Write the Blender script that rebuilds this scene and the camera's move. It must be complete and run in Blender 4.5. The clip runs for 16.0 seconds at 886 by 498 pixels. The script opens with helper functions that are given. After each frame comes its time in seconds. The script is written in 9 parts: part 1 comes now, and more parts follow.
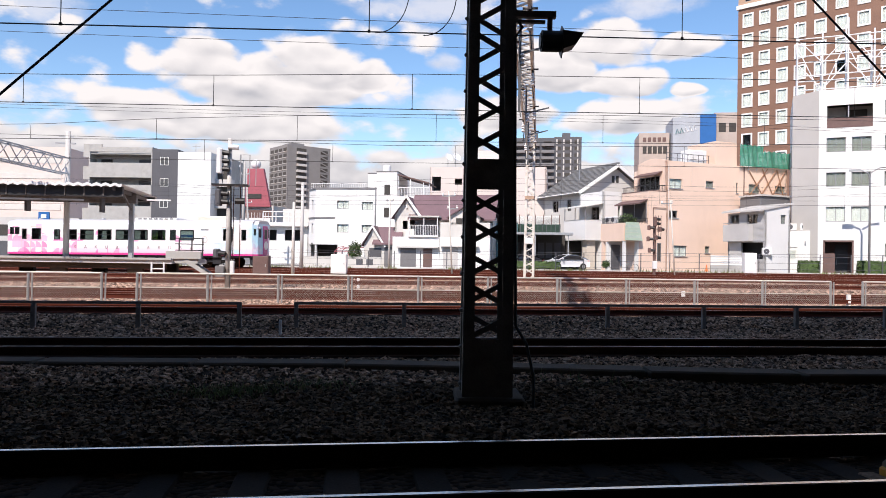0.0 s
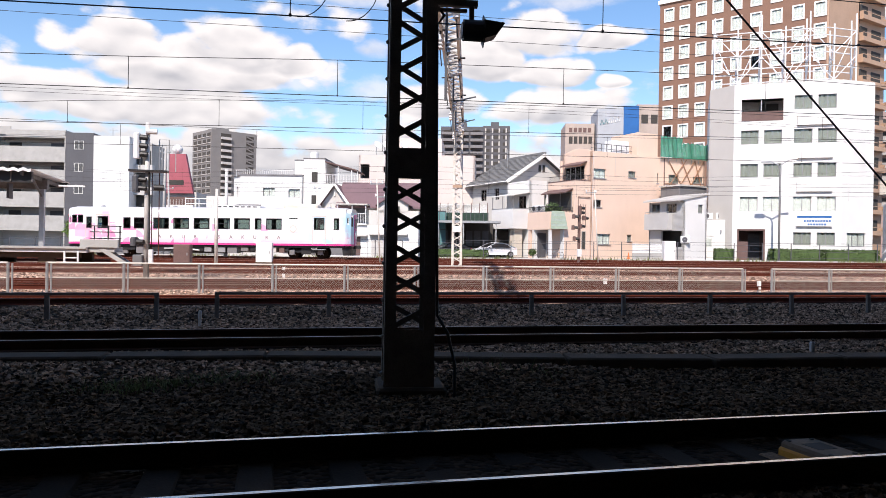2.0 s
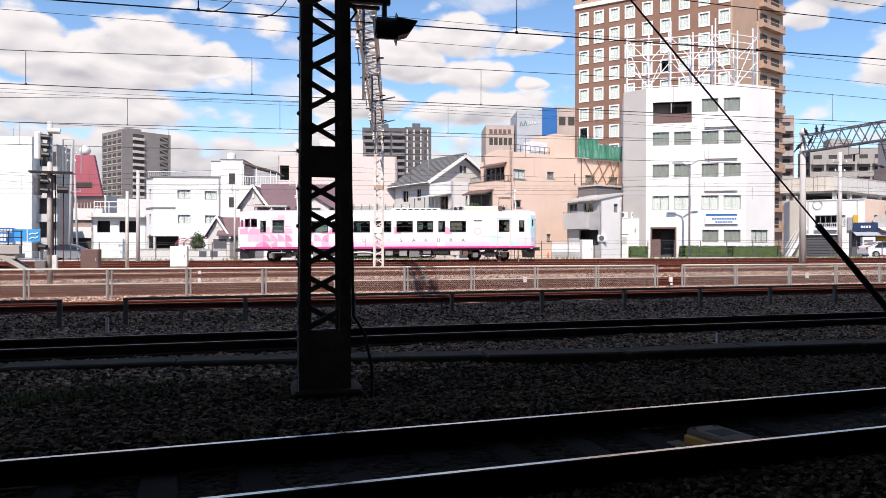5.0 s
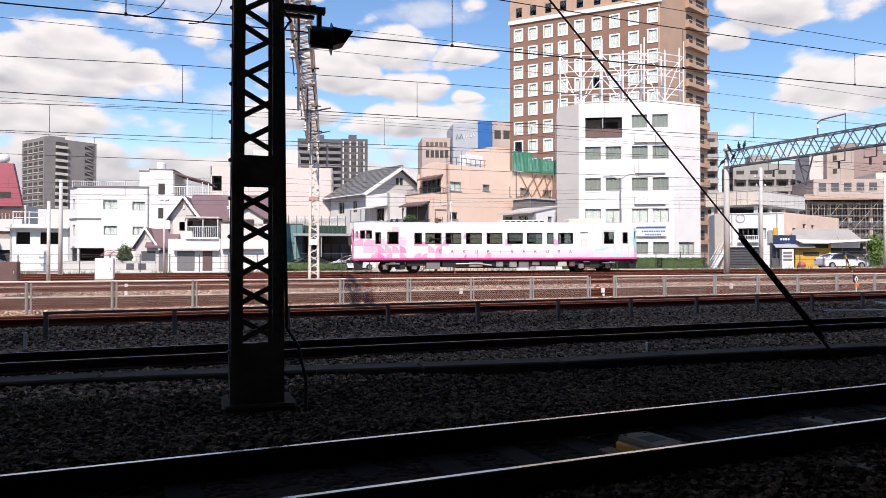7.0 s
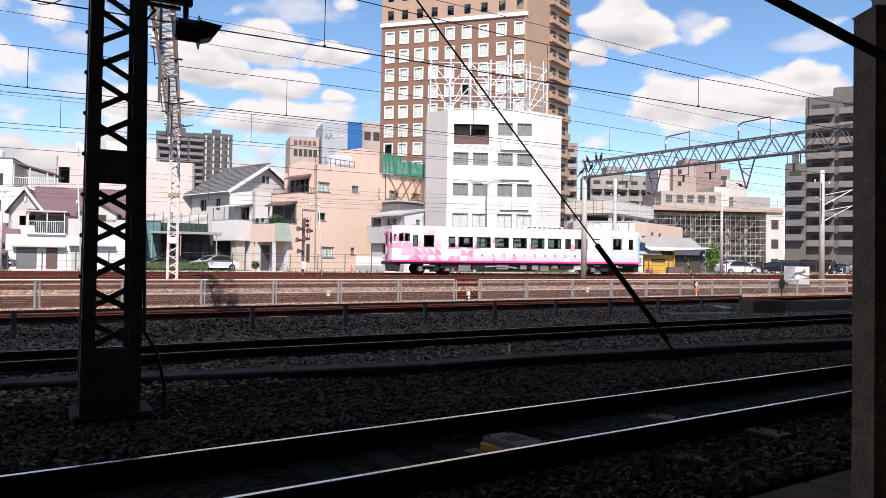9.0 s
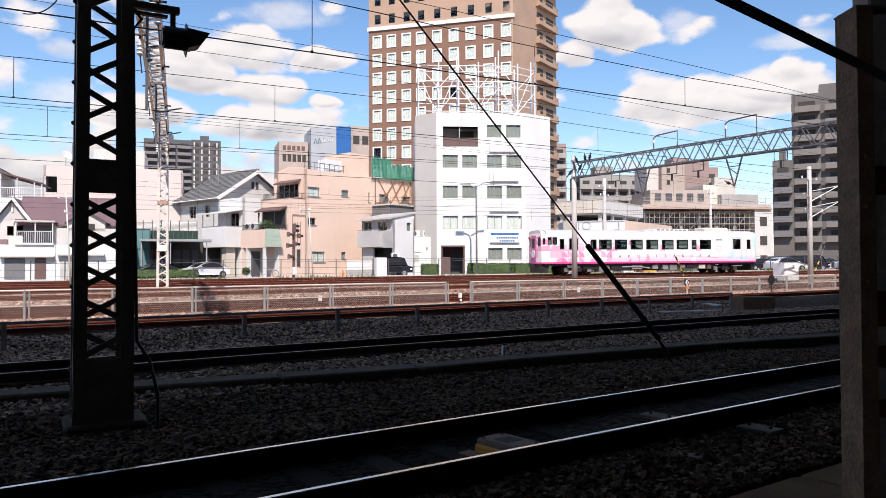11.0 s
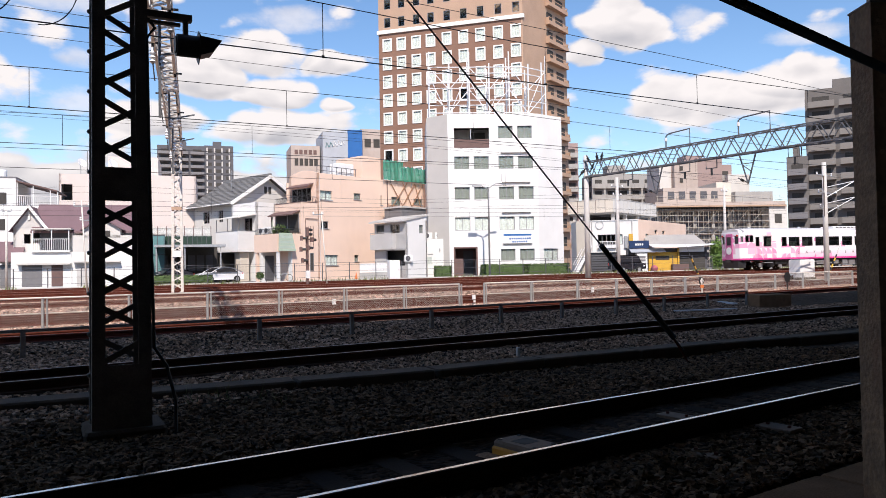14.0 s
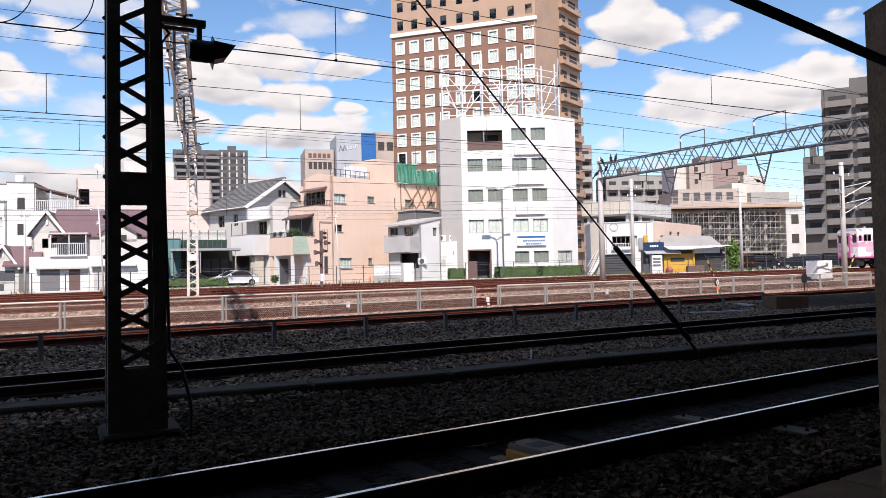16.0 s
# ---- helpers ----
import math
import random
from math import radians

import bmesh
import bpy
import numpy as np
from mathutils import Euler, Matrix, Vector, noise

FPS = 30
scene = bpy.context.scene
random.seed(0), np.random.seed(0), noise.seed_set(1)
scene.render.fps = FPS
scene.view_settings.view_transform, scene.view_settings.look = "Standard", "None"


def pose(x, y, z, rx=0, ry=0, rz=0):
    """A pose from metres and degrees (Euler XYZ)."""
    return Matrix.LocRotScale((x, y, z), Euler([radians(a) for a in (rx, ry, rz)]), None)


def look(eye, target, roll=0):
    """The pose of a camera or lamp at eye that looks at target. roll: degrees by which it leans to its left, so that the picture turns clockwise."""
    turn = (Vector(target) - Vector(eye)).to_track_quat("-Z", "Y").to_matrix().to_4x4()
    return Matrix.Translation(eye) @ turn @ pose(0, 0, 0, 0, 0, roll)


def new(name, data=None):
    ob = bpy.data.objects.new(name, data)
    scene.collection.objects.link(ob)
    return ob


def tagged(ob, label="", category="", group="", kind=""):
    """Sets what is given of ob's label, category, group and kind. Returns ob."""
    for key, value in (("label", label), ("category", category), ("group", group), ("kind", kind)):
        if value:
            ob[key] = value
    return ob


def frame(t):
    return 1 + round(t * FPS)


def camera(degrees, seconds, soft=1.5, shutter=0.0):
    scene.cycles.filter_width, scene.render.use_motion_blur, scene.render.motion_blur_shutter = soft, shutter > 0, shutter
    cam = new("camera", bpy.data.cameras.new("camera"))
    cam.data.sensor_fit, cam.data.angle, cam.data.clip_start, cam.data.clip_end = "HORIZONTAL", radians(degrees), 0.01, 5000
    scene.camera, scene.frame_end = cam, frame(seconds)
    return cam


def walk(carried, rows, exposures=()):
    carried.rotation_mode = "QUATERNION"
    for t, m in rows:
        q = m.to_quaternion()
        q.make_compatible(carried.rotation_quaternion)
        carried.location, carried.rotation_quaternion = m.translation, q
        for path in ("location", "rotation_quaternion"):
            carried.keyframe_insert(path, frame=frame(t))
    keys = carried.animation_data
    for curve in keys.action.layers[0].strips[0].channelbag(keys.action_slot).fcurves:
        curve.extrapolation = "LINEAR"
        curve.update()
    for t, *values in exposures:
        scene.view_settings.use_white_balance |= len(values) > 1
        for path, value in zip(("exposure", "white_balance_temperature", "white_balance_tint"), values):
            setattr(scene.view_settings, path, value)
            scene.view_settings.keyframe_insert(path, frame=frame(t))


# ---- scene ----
import functools

cam = camera(62.37, 16.0, soft=0.6)
PATH = [
    (0, pose(-0.128, -0.017, 1.345, 90.61, -0.94, -7.87)),
    (0.5, pose(-0.117, -0.032, 1.343, 90.39, -1.21, -9.03)),
    (1, pose(-0.107, -0.022, 1.352, 90.11, -1.17, -10.27)),
    (1.5, pose(-0.071, -0.003, 1.352, 89.89, -1.08, -11.59)),
    (2, pose(-0.034, 0.008, 1.364, 89.76, -0.91, -13.38)),
    (2.5, pose(0.006, -0.006, 1.360, 89.83, -0.75, -14.97)),
    (3, pose(0.027, 0.007, 1.359, 89.89, -0.65, -16.23)),
    (3.5, pose(0.036, 0.019, 1.353, 89.81, -0.30, -17.10)),
    (4, pose(0.042, 0.027, 1.344, 89.71, -0.25, -17.71)),
    (6.5, pose(0.077, 0.035, 1.332, 90.63, 0.04, -22.88)),
    (7, pose(0.073, 0.038, 1.325, 90.87, -0.07, -24.34)),
    (7.5, pose(0.078, 0.036, 1.333, 91.02, -0.34, -26.76)),
    (8, pose(0.054, 0.018, 1.341, 91.01, -0.71, -29.67)),
    (8.5, pose(0.044, 0.019, 1.353, 91.10, -0.90, -32.44)),
    (9, pose(0.027, 0.009, 1.353, 91.09, -0.89, -34.67)),
    (11.5, pose(0.004, -0.015, 1.361, 91.36, 0.36, -35.20)),
    (12, pose(-0.000, -0.018, 1.362, 91.40, 0.67, -34.82)),
    (12.5, pose(0.006, -0.014, 1.365, 91.39, 0.76, -34.53)),
    (13, pose(-0.004, -0.015, 1.367, 91.31, 0.77, -34.35)),
    (13.5, pose(0.009, 0.005, 1.357, 91.39, 0.77, -34.38)),
    (14, pose(-0.007, -0.014, 1.367, 91.44, 0.98, -34.35)),
    (14.5, pose(0.002, -0.013, 1.367, 91.53, 1.08, -34.23)),
    (15, pose(-0.007, -0.013, 1.365, 91.64, 1.16, -34.00)),
    (15.5, pose(0.002, -0.011, 1.364, 91.68, 1.14, -33.72)),
    (16, pose(0.002, -0.015, 1.368, 91.66, 1.21, -33.26)),
]
walk(cam, PATH, ((0, 0.45, 6950, 16), (1, 0.5, 6950, 16), (2, 0.53, 6950, 16), (3.5, 0.47, 6950, 16), (6.5, 0.42, 6950, 16), (16, 0.43, 6950, 16)))

# ---------------------------------------------------------------- light
SUN_EL, SUN_AZ = radians(47), radians(210)          # azimuth clockwise from +y
world = bpy.data.worlds.new("sky")
scene.world = world
world.use_nodes = True


def cloudy_sky():
    nt = world.node_tree
    nt.nodes.clear()
    N, link = nt.nodes.new, nt.links.new

    def math(op, a, b=None, clamp=False):
        n = N("ShaderNodeMath")
        n.operation, n.use_clamp = op, clamp
        for i, v in enumerate((a, b)):
            if v is None:
                continue
            if isinstance(v, (int, float)):
                n.inputs[i].default_value = v
            else:
                link(v, n.inputs[i])
        return n.outputs[0]

    out, bg = N("ShaderNodeOutputWorld"), N("ShaderNodeBackground")
    sky = N("ShaderNodeTexSky")
    sky.sky_type, sky.sun_disc = "NISHITA", False
    sky.sun_elevation, sky.sun_rotation = SUN_EL, SUN_AZ
    sky.air_density, sky.dust_density, sky.ozone_density = 1.0, 0.1, 3.0
    geo = N("ShaderNodeTexCoord")
    sep = N("ShaderNodeSeparateXYZ")
    link(geo.outputs["Generated"], sep.inputs[0])
    az = math("MULTIPLY", math("ARCTAN2", sep.outputs[0], sep.outputs[1]), 57.2958)
    el = math("MULTIPLY", math("ARCSINE", sep.outputs[2]), 57.2958)
    comb = N("ShaderNodeCombineXYZ")
    link(math("MULTIPLY", az, 0.05), comb.inputs[0])
    link(math("MULTIPLY", el, 0.09), comb.inputs[1])

    def cloud_noise(scale, detail, rough, shift):
        n, m = N("ShaderNodeTexNoise"), N("ShaderNodeMapping")
        m.inputs["Location"].default_value = shift
        link(comb.outputs[0], m.inputs[0])
        link(m.outputs[0], n.inputs["Vector"])
        n.inputs["Scale"].default_value, n.inputs["Detail"].default_value, n.inputs["Roughness"].default_value = scale, detail, rough
        return n.outputs[0]

    def billow(scale, shift):
        n, m = N("ShaderNodeTexVoronoi"), N("ShaderNodeMapping")
        m.inputs["Location"].default_value = shift
        link(bent, m.inputs[0])
        link(m.outputs[0], n.inputs["Vector"])
        n.feature, n.inputs["Scale"].default_value = "SMOOTH_F1", scale
        n.inputs["Smoothness"].default_value = 0.45
        n.inputs["Detail"].default_value, n.inputs["Roughness"].default_value = 1.5, 0.5
        return n.outputs["Distance"]

    # the heaps' outline is bent by a slow noise, so that no ellipse shows
    bend = N("ShaderNodeTexNoise")
    bend.inputs["Scale"].default_value, bend.inputs["Detail"].default_value = 2.6, 3
    link(comb.outputs[0], bend.inputs["Vector"])
    off, add = N("ShaderNodeVectorMath"), N("ShaderNodeVectorMath")
    off.operation, off.inputs[1].default_value = "SUBTRACT", (0.5, 0.5, 0.5)
    link(bend.outputs["Color"], off.inputs[0])
    sc = N("ShaderNodeVectorMath")
    sc.operation, sc.inputs[3].default_value = "SCALE", 0.14
    link(off.outputs[0], sc.inputs[0])
    add.operation = "ADD"
    link(comb.outputs[0], add.inputs[0]), link(sc.outputs[0], add.inputs[1])
    bent = add.outputs[0]
    sepb = N("ShaderNodeSeparateXYZ")
    link(sc.outputs[0], sepb.inputs[0])
    wa, we = math("ADD", az, math("MULTIPLY", sepb.outputs[0], 24.0)), math("ADD", el, math("MULTIPLY", sepb.outputs[1], 11.0))
    fine = cloud_noise(4.2, 9, 0.58, (3.1, 1.7, 0.4))
    fine_up = cloud_noise(4.2, 5, 0.55, (3.1 - 0.02, 1.7 + 0.06, 0.4))
    puff, puff_up = billow(5.0, (0.3, 0.1, 0)), billow(5.0, (0.3 - 0.015, 0.1 + 0.05, 0))
    big = cloud_noise(0.9, 3, 0.5, (8.3, 0.2, 2.0))

    def heaps(rows):
        best, low_ = None, None
        for a, e, w, h in rows:
            dx, dy = math("DIVIDE", math("SUBTRACT", wa, a), w), math("DIVIDE", math("SUBTRACT", we, e), h)
            flat = math("MINIMUM", dy, math("MULTIPLY", dy, 1.3))
            d = math("SUBTRACT", 1.0, math("ADD", math("MULTIPLY", dx, dx), math("MULTIPLY", flat, flat)))
            best = d if best is None else math("MAXIMUM", best, d)
            b = math("MINIMUM", d, math("SUBTRACT", 0.15, dy))
            low_ = b if low_ is None else math("MAXIMUM", low_, b)
        return best, low_

    # cumulus heaps: azimuth, elevation, half width, half height
    density, under = heaps(((-6, 12.6, 8.4, 2.7), (-10.2, 14.0, 3.4, 1.9), (-2.0, 14.3, 4.4, 2.1), (1.8, 13.6, 2.2, 1.5), (-14, 10.6, 4.5, 1.8), (-7, 9.6, 12, 2.2),
                            (20.6, 16.0, 4.2, 2.4), (25.6, 15.4, 3.4, 1.3), (16.2, 14.4, 3.4, 2.8), (21.5, 13.2, 4.0, 1.8), (26.2, 12.6, 1.6, 0.7), (12.5, 11.2, 5.0, 1.6), (22.0, 10.6, 6.5, 2.2),
                            (56.0, 12.0, 7.8, 2.5), (52.4, 11.9, 4.8, 1.8), (61.0, 12.4, 4.2, 2.0), (48.4, 17.6, 3.8, 3.2), (45.4, 15.8, 2.0, 1.6), (72, 13, 6, 3), (-34, 14, 7, 3.4)))
    thin, _ = heaps(((-21.5, 16.4, 4.6, 1.7), (5.5, 18.7, 8.5, 1.5), (7.9, 14.8, 2.0, 0.9), (2.2, 12.3, 2.4, 1.0), (8.0, 11.9, 3.2, 1.2), (53.2, 17.7, 2.0, 1.3), (61.5, 15.4, 4.0, 1.0), (24, 18.6, 5, 1.2)))
    # a broken bank low over the town that thins out to one side, and scattered cloud overhead
    reach = math("ADD", 9.6, math("MULTIPLY", math("MAXIMUM", math("SUBTRACT", az, 29.0), 0.0), -0.25))
    low = math("MULTIPLY", math("SUBTRACT", reach, el), 0.25)
    density = math("MAXIMUM", density, math("MINIMUM", low, 0.8))
    density = math("MAXIMUM", density, math("MULTIPLY", math("SUBTRACT", big, 0.60), math("MULTIPLY", math("GREATER_THAN", el, 22.0), 3.0)))
    relief = math("ADD", math("MULTIPLY", math("SUBTRACT", fine, 0.47), 1.7), math("MULTIPLY", math("SUBTRACT", 0.66, puff), 0.95))
    body = math("ADD", math("MULTIPLY", math("MAXIMUM", density, -1.2), 1.2), relief)
    veil = math("ADD", math("MULTIPLY", math("MAXIMUM", thin, -1.0), 0.8), math("MULTIPLY", math("SUBTRACT", fine, 0.5), 2.6))

    def soft_step(v, a, b, top=1.0):
        n = N("ShaderNodeMapRange")
        n.interpolation_type = "SMOOTHSTEP"
        n.inputs[1].default_value, n.inputs[2].default_value, n.inputs[4].default_value = a, b, top
        link(v, n.inputs[0])
        return n.outputs[0]

    cover = math("MAXIMUM", soft_step(body, -0.02, 0.42), soft_step(veil, 0.0, 0.9, 0.62))
    # lit from above and behind: crowns white, thick bases grey
    lit = math("ADD", math("MULTIPLY", math("SUBTRACT", fine_up, fine), 0.9), math("MULTIPLY", math("SUBTRACT", puff, puff_up), 0.9))
    base = math("MAXIMUM", math("MULTIPLY", under, 1.0), math("MINIMUM", math("MULTIPLY", math("SUBTRACT", 11.0, el), 0.11), 0.6))
    grey = math("ADD", math("ADD", math("MULTIPLY", math("MAXIMUM", base, 0.0), 0.95), lit), math("MULTIPLY", soft_step(body, 0.4, 1.5), 0.22), True)
    tone = N("ShaderNodeValToRGB")
    tone.color_ramp.elements[0].position, tone.color_ramp.elements[0].color = 0.04, (6.9, 7.0, 7.2, 1)
    tone.color_ramp.elements[1].position, tone.color_ramp.elements[1].color = 0.95, (3.7, 3.95, 4.45, 1)
    link(grey, tone.inputs[0])
    mix = N("ShaderNodeMix")
    mix.data_type = "RGBA"
    link(cover, mix.inputs["Factor"])
    rich = N("ShaderNodeHueSaturation")
    rich.inputs["Saturation"].default_value, rich.inputs["Value"].default_value = 1.15, 1.35
    link(sky.outputs[0], rich.inputs["Color"])
    link(rich.outputs[0], mix.inputs["A"])
    link(tone.outputs[0], mix.inputs["B"])
    link(mix.outputs["Result"], bg.inputs[0])
    bg.inputs[1].default_value = 0.10
    link(bg.outputs[0], out.inputs[0])


cloudy_sky()
sun = new("sun", bpy.data.lights.new("sun", "SUN"))
sun.data.energy, sun.data.angle, sun.data.color = 4.0, radians(0.53), (1.0, 0.96, 0.90)
sun.matrix_world = look((math.sin(SUN_AZ) * math.cos(SUN_EL) * 100, math.cos(SUN_AZ) * math.cos(SUN_EL) * 100, math.sin(SUN_EL) * 100), (0, 0, 0))


# ---------------------------------------------------------------- materials
def material(name, colour, rough=0.7, metal=0.0, vary=0.12, scale=3.0, fine=40.0, bump=0.15, stain=0.0, stain_colour=(0.1, 0.08, 0.06), spec=0.5, random_tone=0.0, streak=0.0):
    m = bpy.data.materials.new(name)
    m.use_nodes = True
    nt = m.node_tree
    N, link = nt.nodes.new, nt.links.new
    b = nt.nodes["Principled BSDF"]
    b.inputs["Roughness"].default_value, b.inputs["Metallic"].default_value = rough, metal
    b.inputs["Specular IOR Level"].default_value = spec
    tc = N("ShaderNodeTexCoord")
    n1, n2 = N("ShaderNodeTexNoise"), N("ShaderNodeTexNoise")
    n1.inputs["Scale"].default_value, n1.inputs["Detail"].default_value = scale, 5
    n2.inputs["Scale"].default_value, n2.inputs["Detail"].default_value = fine, 4
    link(tc.outputs["Object"], n1.inputs["Vector"]), link(tc.outputs["Object"], n2.inputs["Vector"])
    add = N("ShaderNodeMath")
    add.operation = "ADD"
    link(n1.outputs[0], add.inputs[0]), link(n2.outputs[0], add.inputs[1])
    rng = N("ShaderNodeMapRange")
    rng.inputs[1].default_value, rng.inputs[2].default_value = 0.7, 1.3
    rng.inputs[3].default_value, rng.inputs[4].default_value = 1 - vary, 1 + vary
    link(add.outputs[0], rng.inputs[0])
    tone = rng.outputs[0]
    if random_tone:
        oi, r2, mu = N("ShaderNodeObjectInfo"), N("ShaderNodeMapRange"), N("ShaderNodeMath")
        mu.operation = "MULTIPLY"
        r2.inputs[3].default_value, r2.inputs[4].default_value = 1 - random_tone, 1 + random_tone
        link(oi.outputs["Random"], r2.inputs[0]), link(r2.outputs[0], mu.inputs[0]), link(tone, mu.inputs[1])
        tone = mu.outputs[0]
    hsv = N("ShaderNodeHueSaturation")
    hsv.inputs["Color"].default_value = (*colour, 1)
    link(tone, hsv.inputs["Value"])
    col = hsv.outputs[0]
    if stain:
        s, ramp, mx = N("ShaderNodeTexNoise"), N("ShaderNodeMapRange"), N("ShaderNodeMix")
        mp = N("ShaderNodeMapping")
        mp.inputs["Scale"].default_value = (1, 1, 0.25) if streak else (1, 1, 1)
        link(tc.outputs["Object"], mp.inputs[0]), link(mp.outputs[0], s.inputs["Vector"])
        s.inputs["Scale"].default_value, s.inputs["Detail"].default_value, s.inputs["Roughness"].default_value = scale * 0.8, 8, 0.65
        ramp.inputs[1].default_value, ramp.inputs[2].default_value = 0.52, 0.72
        ramp.inputs[4].default_value = stain
        mx.data_type = "RGBA"
        mx.inputs["B"].default_value = (*stain_colour, 1)
        link(s.outputs[0], ramp.inputs[0]), link(ramp.outputs[0], mx.inputs["Factor"]), link(col, mx.inputs["A"])
        col = mx.outputs["Result"]
    link(col, b.inputs["Base Color"])
    if bump:
        bp = N("ShaderNodeBump")
        bp.inputs["Strength"].default_value, bp.inputs["Distance"].default_value = bump, 0.02
        link(n2.outputs[0], bp.inputs["Height"]), link(bp.outputs[0], b.inputs["Normal"])
    return m


def glass(name, tint=(0.95, 1.0, 0.99), clear=0.93):
    m = bpy.data.materials.new(name)
    m.use_nodes = True
    nt = m.node_tree
    N, link = nt.nodes.new, nt.links.new
    nt.nodes.remove(nt.nodes["Principled BSDF"])
    tr, gl, fr, mx = N("ShaderNodeBsdfTransparent"), N("ShaderNodeBsdfGlossy"), N("ShaderNodeFresnel"), N("ShaderNodeMixShader")
    tr.inputs[0].default_value = tuple(c * clear for c in tint) + (1,)
    gl.inputs["Roughness"].default_value = 0.03
    fr.inputs[0].default_value = 1.35
    link(fr.outputs[0], mx.inputs[0]), link(tr.outputs[0], mx.inputs[1]), link(gl.outputs[0], mx.inputs[2])
    link(mx.outputs[0], nt.nodes["Material Output"].inputs[0])
    return m


def ballast_material(name, c1, c2, scale, bump):
    m = bpy.data.materials.new(name)
    m.use_nodes = True
    nt = m.node_tree
    N, link = nt.nodes.new, nt.links.new
    b = nt.nodes["Principled BSDF"]
    b.inputs["Roughness"].default_value = 0.85
    b.inputs["Specular IOR Level"].default_value = 0.05
    tc, v, n, ramp, bp, mx = N("ShaderNodeTexCoord"), N("ShaderNodeTexVoronoi"), N("ShaderNodeTexNoise"), N("ShaderNodeValToRGB"), N("ShaderNodeBump"), N("ShaderNodeMix")
    v.inputs["Scale"].default_value = scale
    n.inputs["Scale"].default_value, n.inputs["Detail"].default_value = 0.35, 6
    link(tc.outputs["Object"], v.inputs["Vector"]), link(tc.outputs["Object"], n.inputs["Vector"])
    ramp.color_ramp.elements[0].color, ramp.color_ramp.elements[1].color = (*c1, 1), (*c2, 1)
    sepc = N("ShaderNodeSeparateColor")
    link(v.outputs["Color"], sepc.inputs[0]), link(sepc.outputs[0], ramp.inputs[0])
    mx.data_type, mx.blend_type = "RGBA", "MULTIPLY"
    mx.inputs["Factor"].default_value = 0.7
    r3 = N("ShaderNodeValToRGB")
    r3.color_ramp.elements[0].color, r3.color_ramp.elements[0].position = (0.6, 0.55, 0.5, 1), 0.35
    r3.color_ramp.elements[1].color, r3.color_ramp.elements[1].position = (1.25, 1.2, 1.15, 1), 0.65
    link(n.outputs[0], r3.inputs[0]), link(ramp.outputs[0], mx.inputs["A"]), link(r3.outputs[0], mx.inputs["B"])
    link(mx.outputs["Result"], b.inputs["Base Color"])
    bp.inputs["Strength"].default_value, bp.inputs["Distance"].default_value, bp.invert = bump, 0.04, True
    link(v.outputs["Distance"], bp.inputs["Height"]), link(bp.outputs[0], b.inputs["Normal"])
    return m


